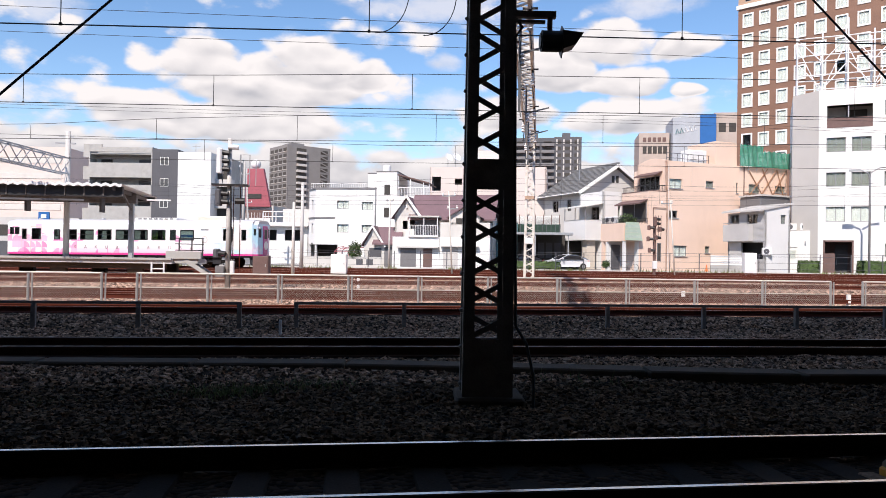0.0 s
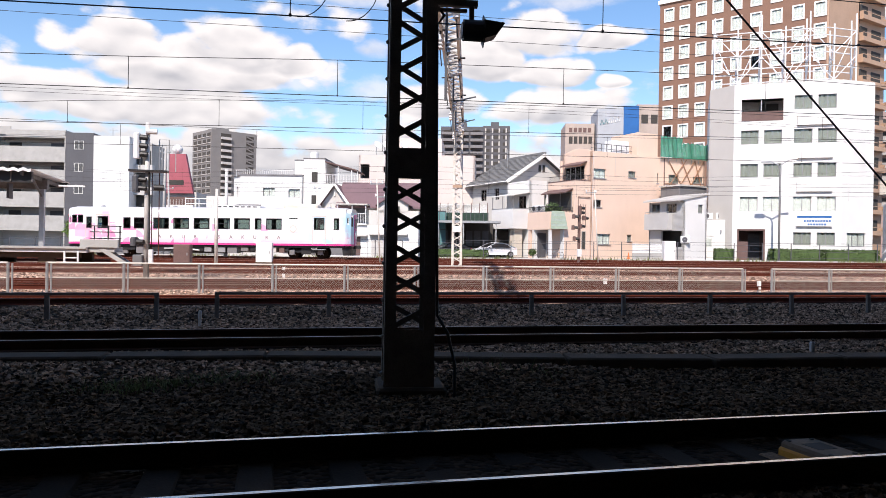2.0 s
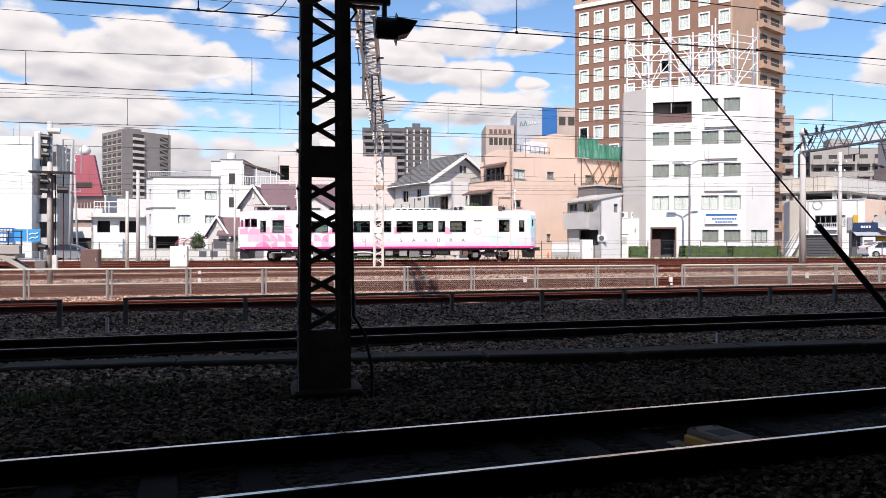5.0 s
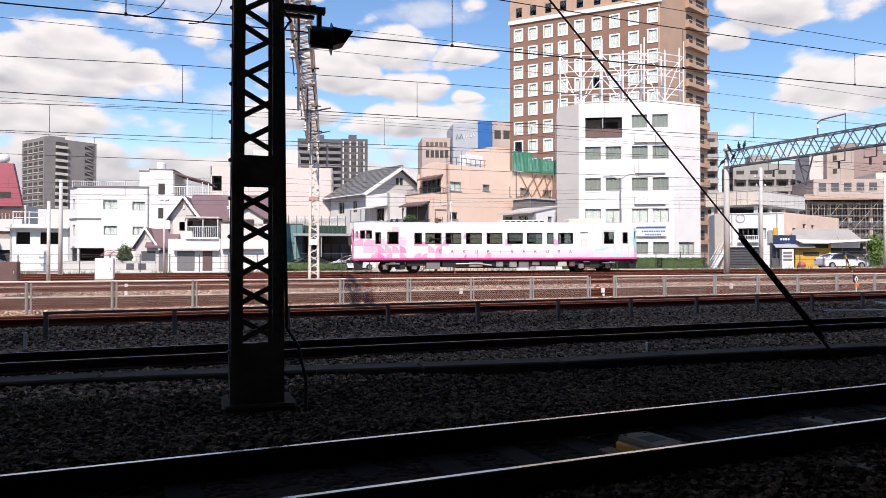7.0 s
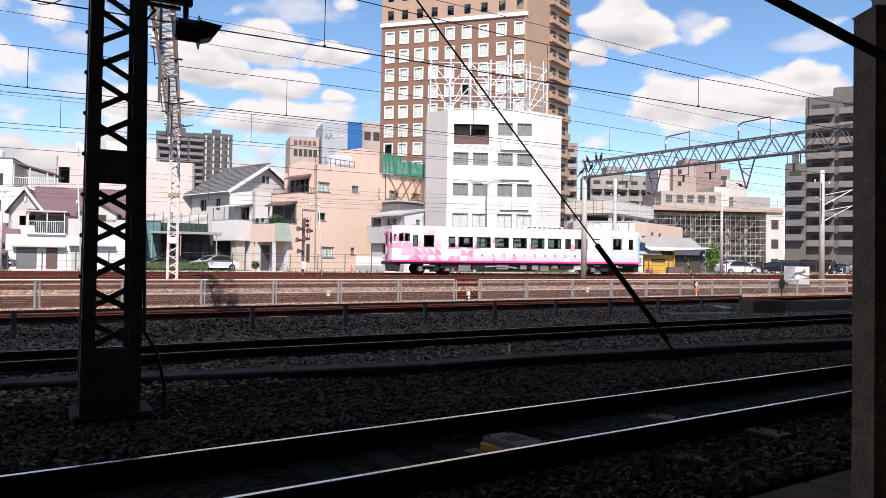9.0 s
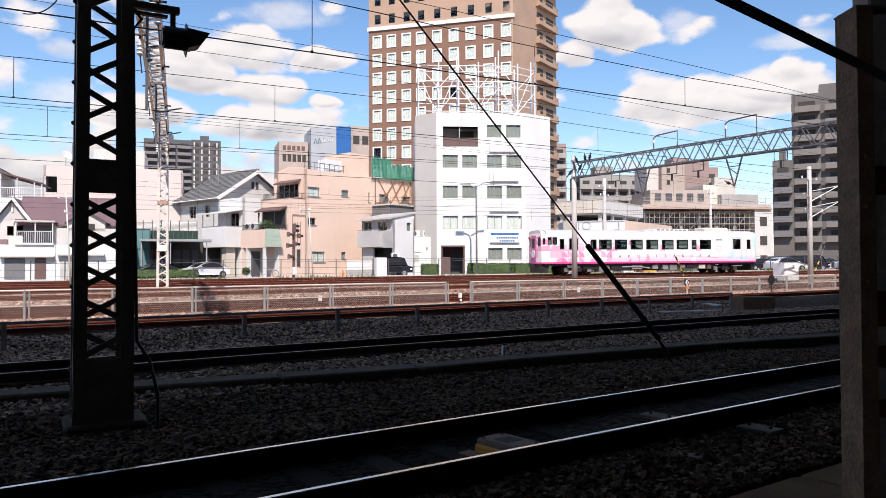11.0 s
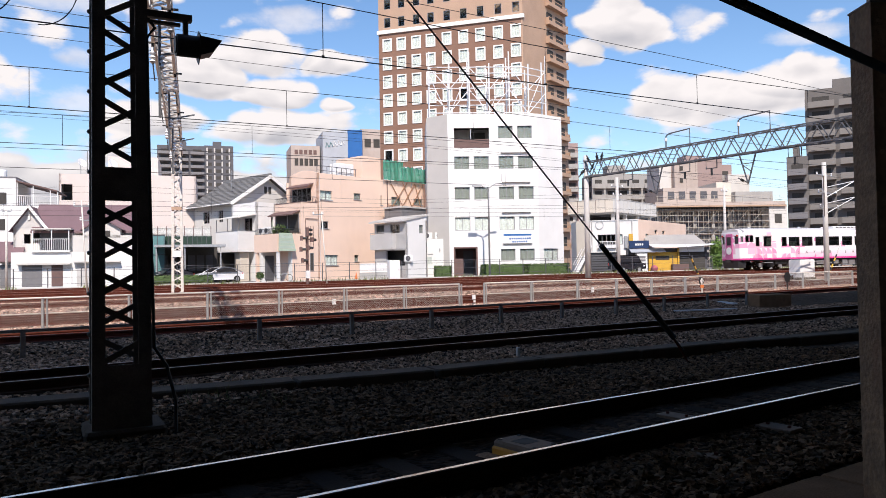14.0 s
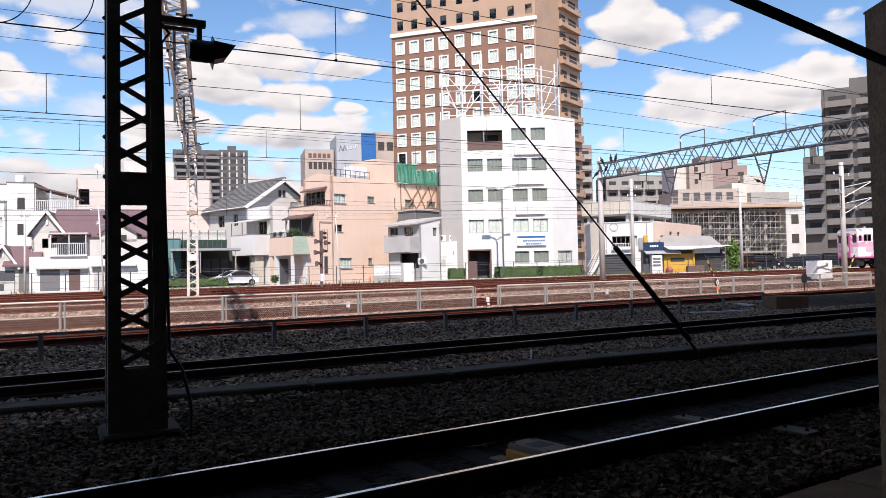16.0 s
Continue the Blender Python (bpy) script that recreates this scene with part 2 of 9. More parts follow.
def train_livery():
    """White car body that fades to pink at the sill, with petal-like quarter discs thickest at both ends."""
    m = bpy.data.materials.new("pink_and_white_livery")
    m.use_nodes = True
    nt = m.node_tree
    N, link = nt.nodes.new, nt.links.new
    b = nt.nodes["Principled BSDF"]
    b.inputs["Roughness"].default_value = 0.32
    tc, sep = N("ShaderNodeTexCoord"), N("ShaderNodeSeparateXYZ")
    link(tc.outputs["Object"], sep.inputs[0])

    def math(op, a, c=None, clamp=False):
        n = N("ShaderNodeMath")
        n.operation, n.use_clamp = op, clamp
        for i, v in enumerate((a, c)):
            if v is None:
                continue
            if isinstance(v, (int, float)):
                n.inputs[i].default_value = v
            else:
                link(v, n.inputs[i])
        return n.outputs[0]

    def mix(f, a, c):
        n = N("ShaderNodeMix")
        n.data_type = "RGBA"
        link(f, n.inputs["Factor"])
        for k, v in (("A", a), ("B", c)):
            if isinstance(v, tuple):
                n.inputs[k].default_value = v
            else:
                link(v, n.inputs[k])
        return n.outputs["Result"]

    x, z = sep.outputs[0], sep.outputs[2]
    fade = math("MULTIPLY", math("SUBTRACT", 1.75, z), 1.0, True)
    col = mix(fade, (0.86, 0.84, 0.86, 1), (0.84, 0.42, 0.60, 1))
    # squares of 0.5 m, each holding a quarter disc
    gx, gz = math("DIVIDE", math("ADD", x, sep.outputs[1]), 0.52), math("DIVIDE", math("SUBTRACT", z, 0.92), 0.52)
    cell = N("ShaderNodeCombineXYZ")
    link(math("FLOOR", gx), cell.inputs[0]), link(math("FLOOR", gz), cell.inputs[1])
    wn = N("ShaderNodeTexWhiteNoise")
    link(cell.outputs[0], wn.inputs["Vector"])
    rs = N("ShaderNodeSeparateColor")
    link(wn.outputs["Color"], rs.inputs[0])
    fx, fz = math("FRACT", gx), math("FRACT", gz)
    flip = math("GREATER_THAN", rs.outputs[1], 0.5)
    px = math("ABSOLUTE", math("SUBTRACT", fx, flip))
    disc = math("LESS_THAN", math("ADD", math("MULTIPLY", px, px), math("MULTIPLY", fz, fz)), 1.0)
    disc = math("MAXIMUM", disc, math("GREATER_THAN", rs.outputs[2], 0.6))
    # more petals near the end that trails, few along the middle, none above the windows' middle
    near_end = math("MULTIPLY", math("SUBTRACT", -1.5, x), 0.16, True)
    chance = math("ADD", math("ADD", math("MULTIPLY", near_end, 1.0), 0.14), math("MULTIPLY", math("SUBTRACT", x, 10.25), 2.2, True))
    low = math("MULTIPLY", math("SUBTRACT", 3.5, z), 0.65, True)
    on = math("MULTIPLY", math("LESS_THAN", rs.outputs[0], math("MULTIPLY", chance, low)), disc)
    petal = mix(rs.outputs[2], (0.80, 0.20, 0.44, 1), (0.87, 0.60, 0.72, 1))
    petal = mix(math("GREATER_THAN", rs.outputs[2], 0.78), petal, (0.87, 0.85, 0.86, 1))
    col = mix(math("MULTIPLY", on, 0.9), col, petal)
    # a cool blue flush at the other end
    blue = math("MULTIPLY", math("SUBTRACT", x, 5.6), 0.3, True)
    bn = N("ShaderNodeTexNoise")
    bn.inputs["Scale"].default_value = 0.8
    link(tc.outputs["Object"], bn.inputs["Vector"])
    col = mix(math("MULTIPLY", blue, math("MULTIPLY", math("SUBTRACT", bn.outputs[0], 0.40), 5.0, True)), col, (0.45, 0.74, 0.87, 1))
    stripe = math("LESS_THAN", z, 1.06)
    col = mix(stripe, col, (0.72, 0.07, 0.30, 1))
    roof = math("GREATER_THAN", z, 3.42)
    col = mix(roof, col, (0.62, 0.60, 0.60, 1))
    link(col, b.inputs["Base Color"])
    return m


M = {
    "pale_green": material("faded_green_slat", (0.34, 0.42, 0.33), 0.7, vary=0.1),
    "dark_green": material("dark_green_mesh", (0.02, 0.05, 0.035), 0.8, vary=0.3, scale=3, fine=30),
    "rust_timber": material("rust_brown_brace", (0.36, 0.19, 0.11), 0.7, vary=0.2),
    "old_render": material("weathered_grey_render", (0.36, 0.345, 0.325), 0.85, vary=0.12, scale=0.5, fine=8, stain=0.35, stain_colour=(0.2, 0.185, 0.17), streak=1),
    "tan_wall": material("pinkish_tan_wall", (0.46, 0.385, 0.34), 0.85, vary=0.1, scale=0.5, fine=8, stain=0.3, stain_colour=(0.3, 0.25, 0.22), streak=1),
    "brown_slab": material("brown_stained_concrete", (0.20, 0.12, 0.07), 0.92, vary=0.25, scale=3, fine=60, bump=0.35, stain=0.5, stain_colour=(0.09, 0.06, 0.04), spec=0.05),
    "siding": material("grey_lap_siding", (0.50, 0.49, 0.48), 0.75, vary=0.08, scale=1, fine=20, bump=0.06),
    "tower_dark": material("dark_grey_brown_tower_cladding", (0.145, 0.133, 0.124), 0.75, vary=0.12, scale=0.4, fine=6),
    "tower_light": material("grey_brown_balcony_front", (0.205, 0.19, 0.176), 0.8, vary=0.1, scale=0.6, fine=10),
    "white_wall": material("white_painted_render", (0.75, 0.745, 0.73), 0.8, vary=0.05, scale=0.6, fine=30, bump=0.08, stain=0.22, stain_colour=(0.55, 0.53, 0.50), streak=1),
    "offwhite": material("off_white_render", (0.62, 0.60, 0.565), 0.85, vary=0.06, scale=0.7, fine=30, bump=0.1, stain=0.25, stain_colour=(0.42, 0.40, 0.38), streak=1),
    "pale_pink": material("pale_pink_render", (0.68, 0.585, 0.54), 0.85, vary=0.05, scale=0.5, fine=20, bump=0.06, stain=0.2, stain_colour=(0.55, 0.48, 0.45), streak=1),
    "peach": material("peach_render", (0.80, 0.60, 0.485), 0.85, vary=0.05, scale=0.5, fine=25, bump=0.1, stain=0.2, stain_colour=(0.58, 0.42, 0.33), streak=1),
    "brown_tile": material("brown_tile_cladding", (0.235, 0.128, 0.085), 0.6, vary=0.14, scale=0.4, fine=6, bump=0.15),
    "tan_tile": material("tan_tile_cladding", (0.45, 0.30, 0.21), 0.6, vary=0.1, scale=0.4, fine=6, bump=0.15),
    "tower_tile": material("grey_tower_cladding", (0.225, 0.217, 0.212), 0.7, vary=0.1, scale=0.3, fine=4, bump=0.1),
    "seat_cloth": material("dark_seat_cloth", (0.06, 0.07, 0.075), 0.9, vary=0.1),
    "grey_tile": material("grey_tile_cladding", (0.18, 0.175, 0.18), 0.6, vary=0.1, scale=0.4, fine=6, bump=0.1),
    "dark_grey": material("dark_grey_cladding", (0.09, 0.09, 0.10), 0.6, vary=0.12, scale=0.5, fine=8, bump=0.1),
    "concrete": material("weathered_concrete", (0.42, 0.41, 0.39), 0.9, vary=0.12, scale=1.2, fine=45, bump=0.25, stain=0.35, stain_colour=(0.22, 0.2, 0.18)),
    "light_concrete": material("pale_concrete", (0.55, 0.53, 0.51), 0.9, vary=0.1, scale=0.8, fine=30, bump=0.2, stain=0.3, stain_colour=(0.3, 0.28, 0.26)),
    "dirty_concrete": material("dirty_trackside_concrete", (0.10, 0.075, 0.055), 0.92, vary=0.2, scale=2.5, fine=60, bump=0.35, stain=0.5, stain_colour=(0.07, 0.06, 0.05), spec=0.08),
    "asphalt": material("grey_asphalt", (0.16, 0.155, 0.15), 0.92, vary=0.15, scale=0.6, fine=70, bump=0.25, stain=0.3, stain_colour=(0.25, 0.24, 0.22)),
    "rail_head": material("polished_rail_steel", (0.62, 0.57, 0.51), 0.22, 1.0, vary=0.1, scale=2, fine=30, bump=0.03),
    "rail_rust": material("rusty_rail_steel", (0.115, 0.034, 0.023), 0.8, 0.2, vary=0.25, scale=4, fine=50, bump=0.2, spec=0.08),
    # copy of the rusty steel, darkened in colour to give shade
    "rail_dark": material("shade_dark_steel", (0.028, 0.02, 0.016), 0.8, 0.0, vary=0.25, scale=4, fine=50, bump=0.2, spec=0.05),
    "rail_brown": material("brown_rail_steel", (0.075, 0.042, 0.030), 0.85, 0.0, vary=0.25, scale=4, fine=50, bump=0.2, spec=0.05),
    "lettering": material("grey_brown_lettering", (0.16, 0.13, 0.13), 0.6, vary=0.05),
    "equipment": material("dull_grey_equipment_lid", (0.22, 0.155, 0.11), 0.75, vary=0.15, scale=5, fine=50, bump=0.1, spec=0.2),
    "rail_dull": material("dull_rail_head", (0.40, 0.30, 0.25), 0.45, 0.6, vary=0.2, scale=3, fine=40, bump=0.05),
    # besides its stains, the base is darkened to carry the near track's shade
    "sleeper": material("stained_shade_dark_sleeper", (0.05, 0.036, 0.027), 0.9, vary=0.2, scale=3, fine=50, bump=0.3, random_tone=0.3, stain=0.6, stain_colour=(0.10, 0.055, 0.035), spec=0.08),
    "gantry_steel": material("weathered_gantry_steel", (0.135, 0.14, 0.15), 0.6, 0.3, vary=0.2, scale=4, fine=40, bump=0.1, stain=0.4, stain_colour=(0.12, 0.07, 0.05)),
    "mesh_wire": material("zinc_mesh_wire", (0.36, 0.34, 0.32), 0.6, 0.1, vary=0.1),
    "slate_blue": material("blue_grey_cladding", (0.40, 0.43, 0.47), 0.6, vary=0.1, scale=0.4, fine=6, bump=0.1),
    "pinkish": material("pinkish_brown_cladding", (0.34, 0.25, 0.23), 0.7, vary=0.1, scale=0.4, fine=6, bump=0.1),
    "cream": material("cream_painted_concrete", (0.66, 0.60, 0.52), 0.85, vary=0.08, scale=0.8, fine=25, bump=0.1, stain=0.35, stain_colour=(0.40, 0.35, 0.29), streak=1),
    "fresh_leaf": material("light_green_leaf", (0.14, 0.24, 0.05), 0.6, vary=0.4, scale=2, fine=15, bump=0.1),
    "dark_steel": material("dark_painted_lattice_steel", (0.15, 0.132, 0.12), 0.6, 0.1, vary=0.35, scale=5, fine=60, bump=0.2, stain=0.5, stain_colour=(0.07, 0.04, 0.025)),
    "galv": material("galvanised_steel", (0.42, 0.43, 0.44), 0.5, 0.6, vary=0.15, scale=4, fine=40, bump=0.08),
    "pale_steel": material("pale_painted_steel", (0.68, 0.65, 0.60), 0.6, 0.1, vary=0.12, scale=3, fine=30, bump=0.08, stain=0.5, stain_colour=(0.30, 0.17, 0.10)),
    "white_steel": material("white_painted_steel", (0.78, 0.78, 0.78), 0.5, 0.0, vary=0.06, scale=3, fine=30, bump=0.05),
    "black": material("black_enamel", (0.02, 0.02, 0.022), 0.5, vary=0.2, scale=4, fine=40, bump=0.08),
    "rubber": material("black_rubber", (0.018, 0.018, 0.018), 0.75, vary=0.2, scale=6, fine=60, bump=0.1),
    "scaffold": material("worn_scaffold_tube", (0.44, 0.40, 0.34), 0.6, 0.2, vary=0.25, scale=3, fine=30, bump=0.08),
    "purple_roof": material("purple_brown_roof_metal", (0.18, 0.11, 0.12), 0.65, vary=0.12, scale=1, fine=20, bump=0.1),
    "grey_roof": material("grey_roof_tiles", (0.19, 0.19, 0.19), 0.8, vary=0.2, scale=1, fine=14, bump=0.3),
    "awning": material("striped_awning_cloth", (0.35, 0.42, 0.36), 0.8, vary=0.15, scale=2, fine=20, bump=0.1),
    "red_panel": material("dull_red_cladding", (0.40, 0.10, 0.125), 0.6, vary=0.1, scale=0.8, fine=15, bump=0.05),
    "blue_panel": material("deep_blue_sign_panel", (0.02, 0.13, 0.38), 0.4, vary=0.08, scale=0.5, fine=10, bump=0.02),
    "green_net": material("green_safety_netting", (0.02, 0.24, 0.16), 0.8, vary=0.25, scale=1.5, fine=18, bump=0.4),
    "teal": material("teal_sheet", (0.10, 0.24, 0.25), 0.6, vary=0.15, scale=1, fine=15, bump=0.1),
    "window_frame": material("grey_aluminium_frame", (0.30, 0.30, 0.31), 0.45, 0.5, vary=0.06, scale=3, fine=20, bump=0.03),
    "white_frame": material("white_window_surround", (0.80, 0.79, 0.76), 0.6, vary=0.05, scale=2, fine=20, bump=0.03),
    "curtain": material("white_lace_curtain", (0.74, 0.74, 0.73), 0.9, vary=0.15, scale=3, fine=12, bump=0.2),
    "blind": material("grey_window_blind", (0.30, 0.31, 0.29), 0.8, vary=0.12, scale=2, fine=12, bump=0.1),
    # near-black colour that stands in for shade inside rooms and openings
    "dark_room": material("shade_dark_interior", (0.06, 0.055, 0.05), 0.9, vary=0.2, scale=1, fine=10, bump=0.0),
    "timber": material("brown_louvre_panel", (0.15, 0.09, 0.08), 0.7, vary=0.15, scale=2, fine=25, bump=0.15),
    "yellow": material("yellow_painted_board", (0.62, 0.36, 0.05), 0.6, vary=0.12, scale=2, fine=25, bump=0.08),
    "orange": material("orange_paint", (0.75, 0.20, 0.05), 0.6, vary=0.1, scale=2, fine=25, bump=0.05),
    "red": material("red_paint", (0.55, 0.03, 0.03), 0.45, vary=0.08, scale=2, fine=25, bump=0.03),
    "white_car": material("white_car_paint", (0.75, 0.76, 0.78), 0.22, vary=0.03, scale=1, fine=10, bump=0.0),
    "black_car": material("black_car_paint", (0.02, 0.02, 0.024), 0.2, vary=0.05, scale=1, fine=10, bump=0.0),
    "red_car": material("dark_red_car_paint", (0.22, 0.02, 0.03), 0.22, vary=0.04, scale=1, fine=10, bump=0.0),
    "amber": material("amber_yellow_plastic", (0.75, 0.33, 0.03), 0.55, vary=0.1, scale=6, fine=40),
    # column's whitish plates, dimmed in colour for the shade they stand in
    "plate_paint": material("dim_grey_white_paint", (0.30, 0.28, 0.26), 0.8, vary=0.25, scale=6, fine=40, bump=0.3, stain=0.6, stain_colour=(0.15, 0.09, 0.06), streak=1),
    "grey_car": material("silver_car_paint", (0.35, 0.36, 0.38), 0.28, 0.4, vary=0.04, scale=1, fine=10, bump=0.0),
    "leaf": material("hedge_leaf", (0.065, 0.11, 0.03), 0.6, vary=0.45, scale=2, fine=15, bump=0.1),
    "weed": material("dry_grass_blade", (0.14, 0.16, 0.05), 0.7, vary=0.4, scale=2, fine=15, bump=0.0),
    # nearest stones are coloured darker to carry the deep shade by the camera
    "stone": material("shade_dark_ballast_stone", (0.115, 0.072, 0.044), 0.8, vary=0.45, scale=9, fine=60, bump=0.4, spec=0.04),
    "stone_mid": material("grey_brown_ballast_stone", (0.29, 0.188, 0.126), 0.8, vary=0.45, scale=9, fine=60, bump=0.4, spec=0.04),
    "stone_brown": material("rust_stained_ballast_stone", (0.47, 0.33, 0.26), 0.85, vary=0.3, scale=9, fine=60, bump=0.3, spec=0.08),
    "glass": glass("window_glass"),
    "train_glass": glass("train_glass", (0.8, 0.95, 0.9), 0.5),
    # near bed is far darker than the yard to deepen its shade
    "ballast": ballast_material("shade_dark_ballast", (0.013, 0.0088, 0.006), (0.085, 0.055, 0.037), 18.0, 0.9),
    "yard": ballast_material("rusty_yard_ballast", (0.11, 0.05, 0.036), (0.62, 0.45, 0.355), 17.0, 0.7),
    "magenta": material("magenta_front_paint", (0.55, 0.13, 0.30), 0.4, vary=0.08, scale=2, fine=20, bump=0.02),
    "livery": train_livery(),
}


def sheer(mat, share):
    """Makes a cloth let part of the light through."""
    nt = M[mat].node_tree
    b, out = nt.nodes["Principled BSDF"], nt.nodes["Material Output"]
    tr, mx = nt.nodes.new("ShaderNodeBsdfTransparent"), nt.nodes.new("ShaderNodeMixShader")
    mx.inputs[0].default_value = share
    nt.links.new(b.outputs[0], mx.inputs[1]), nt.links.new(tr.outputs[0], mx.inputs[2]), nt.links.new(mx.outputs[0], out.inputs[0])


sheer("green_net", 0.14)


# ---------------------------------------------------------------- mesh helpers
class Geo:
    """Vertices and faces of one mesh."""

    def __init__(self):
        self.v, self.f = [], []

    def add(self, vs, fs):
        n = len(self.v)
        self.v += [tuple(p) for p in vs]
        self.f += [tuple(i + n for i in q) for q in fs]
        return self

    def box(self, x0, y0, z0, x1, y1, z1):
        return self.add([(x0, y0, z0), (x1, y0, z0), (x1, y1, z0), (x0, y1, z0), (x0, y0, z1), (x1, y0, z1), (x1, y1, z1), (x0, y1, z1)],
                        [(3, 2, 1, 0), (4, 5, 6, 7), (0, 1, 5, 4), (1, 2, 6, 5), (2, 3, 7, 6), (3, 0, 4, 7)])

    def soft_box(self, x0, y0, z0, x1, y1, z1, r):
        """A box with its upright and top edges chamfered by r."""
        ring = lambda i: [(x0 + i + r, y0 + i), (x1 - i - r, y0 + i), (x1 - i, y0 + i + r), (x1 - i, y1 - i - r), (x1 - i - r, y1 - i), (x0 + i + r, y1 - i), (x0 + i, y1 - i - r), (x0 + i, y0 + i + r)]
        vs = [(*p, z0) for p in ring(0)] + [(*p, z1 - r) for p in ring(0)] + [(*p, z1) for p in ring(r * 0.7)]
        fs = [tuple(reversed(range(8))), tuple(range(16, 24))]
        for k in (0, 8):
            fs += [(k + i, k + (i + 1) % 8, k + 8 + (i + 1) % 8, k + 8 + i) for i in range(8)]
        return self.add(vs, fs)

    def prism(self, poly, z0, z1):
        n = len(poly)
        return self.add([(x, y, z0) for x, y in poly] + [(x, y, z1) for x, y in poly],
                        [tuple(reversed(range(n))), tuple(range(n, 2 * n))] + [(i, (i + 1) % n, n + (i + 1) % n, n + i) for i in range(n)])

    def extrude_x(self, prof, x0, x1):
        """A closed (y, z) outline swept along x."""
        n = len(prof)
        return self.add([(x0, y, z) for y, z in prof] + [(x1, y, z) for y, z in prof],
                        [tuple(range(n)), tuple(reversed(range(n, 2 * n)))] + [(i, n + i, n + (i + 1) % n, (i + 1) % n) for i in range(n)])

    def extrude_y(self, prof, y0, y1):
        """A closed (x, z) outline swept along y."""
        n = len(prof)
        return self.add([(x, y0, z) for x, z in prof] + [(x, y1, z) for x, z in prof],
                        [tuple(reversed(range(n))), tuple(range(n, 2 * n))] + [(i, (i + 1) % n, n + (i + 1) % n, n + i) for i in range(n)])

    def bar(self, p, q, w, h=None):
        """A square bar from p to q."""
        h = h or w
        p, q = Vector(p), Vector(q)
        d = (q - p).normalized()
        a = d.cross(Vector((0, 0, 1)) if abs(d.z) < 0.95 else Vector((0, 1, 0))).normalized()
        b = d.cross(a)
        a, b = a * w / 2, b * h / 2
        return self.add([p - a - b, p + a - b, p + a + b, p - a + b, q - a - b, q + a - b, q + a + b, q - a + b],
                        [(0, 1, 2, 3), (7, 6, 5, 4), (0, 4, 5, 1), (1, 5, 6, 2), (2, 6, 7, 3), (3, 7, 4, 0)])

    def tube(self, pts, r, n=8, r1=None):
        """A round tube along points, tapering from r to r1."""
        r1 = r if r1 is None else r1
        pts = [Vector(p) for p in pts]
        k0, m = len(self.v), len(pts)
        for i, p in enumerate(pts):
            d = (pts[min(i + 1, m - 1)] - pts[max(i - 1, 0)]).normalized()
            a = d.cross(Vector((0, 0, 1)) if abs(d.z) < 0.9 else Vector((0, 1, 0))).normalized()
            b = d.cross(a)
            rr = r + (r1 - r) * i / max(1, m - 1)
            self.v += [tuple(p + (a * math.cos(2 * math.pi * j / n) + b * math.sin(2 * math.pi * j / n)) * rr) for j in range(n)]
        for i in range(m - 1):
            self.f += [(k0 + i * n + j, k0 + i * n + (j + 1) % n, k0 + (i + 1) * n + (j + 1) % n, k0 + (i + 1) * n + j) for j in range(n)]
        self.f += [tuple(k0 + j for j in reversed(range(n))), tuple(k0 + (m - 1) * n + j for j in range(n))]
        return self

    def ball(self, c, r, sz=1.0, n=10):
        return self.lathe([(r * math.sin(math.pi * i / n), c[2] - r * sz * math.cos(math.pi * i / n)) for i in range(n + 1)], c[0], c[1], n + 2)

    def lathe(self, prof, cx=0, cy=0, n=16):
        k0, m = len(self.v), len(prof)
        for r, z in prof:
            self.v += [(cx + max(r, 1e-4) * math.cos(2 * math.pi * j / n), cy + max(r, 1e-4) * math.sin(2 * math.pi * j / n), z) for j in range(n)]
        for i in range(m - 1):
            self.f += [(k0 + i * n + j, k0 + i * n + (j + 1) % n, k0 + (i + 1) * n + (j + 1) % n, k0 + (i + 1) * n + j) for j in range(n)]
        return self

    def wall(self, p, q, z0, z1, holes=(), thick=0.2):
        """An upright wall from p to q (its outer face on the right-hand side of p to q), with openings (u, z, w, h) cut through it."""
        p, q = Vector(p), Vector(q)
        L = (q - p).length
        d = (q - p) / L
        n = Vector((-d.y, d.x))
        us = sorted({0, L, *(min(max(u, 0), L) for h in holes for u in (h[0], h[0] + h[2]))})
        zs = sorted({z0, z1, *(min(max(z, z0), z1) for h in holes for z in (h[1], h[1] + h[3]))})
        P = lambda u, t, z: (*(p + d * u + n * t), z)
        inside = lambda u, z: any(h[0] < u < h[0] + h[2] and h[1] < z < h[1] + h[3] for h in holes)
        for a, b in zip(us, us[1:]):
            for c, e in zip(zs, zs[1:]):
                if not inside((a + b) / 2, (c + e) / 2):
                    self.add([P(a, 0, c), P(b, 0, c), P(b, 0, e), P(a, 0, e), P(a, thick, c), P(b, thick, c), P(b, thick, e), P(a, thick, e)], [(0, 1, 2, 3), (7, 6, 5, 4)])
        for u, z, w, h in list(holes):
            a, b, c, e = max(u, 0), min(u + w, L), max(z, z0), min(z + h, z1)
            self.add([P(a, 0, c), P(b, 0, c), P(b, 0, e), P(a, 0, e), P(a, thick, c), P(b, thick, c), P(b, thick, e), P(a, thick, e)],
                     [(0, 4, 5, 1), (1, 5, 6, 2), (2, 6, 7, 3), (3, 7, 4, 0)])
        self.add([P(0, 0, z0), P(L, 0, z0), P(L, 0, z1), P(0, 0, z1), P(0, thick, z0), P(L, thick, z0), P(L, thick, z1), P(0, thick, z1)],
                 [(0, 4, 5, 1), (3, 2, 6, 7), (0, 3, 7, 4), (1, 5, 6, 2)])
        return self


MESHES = {}


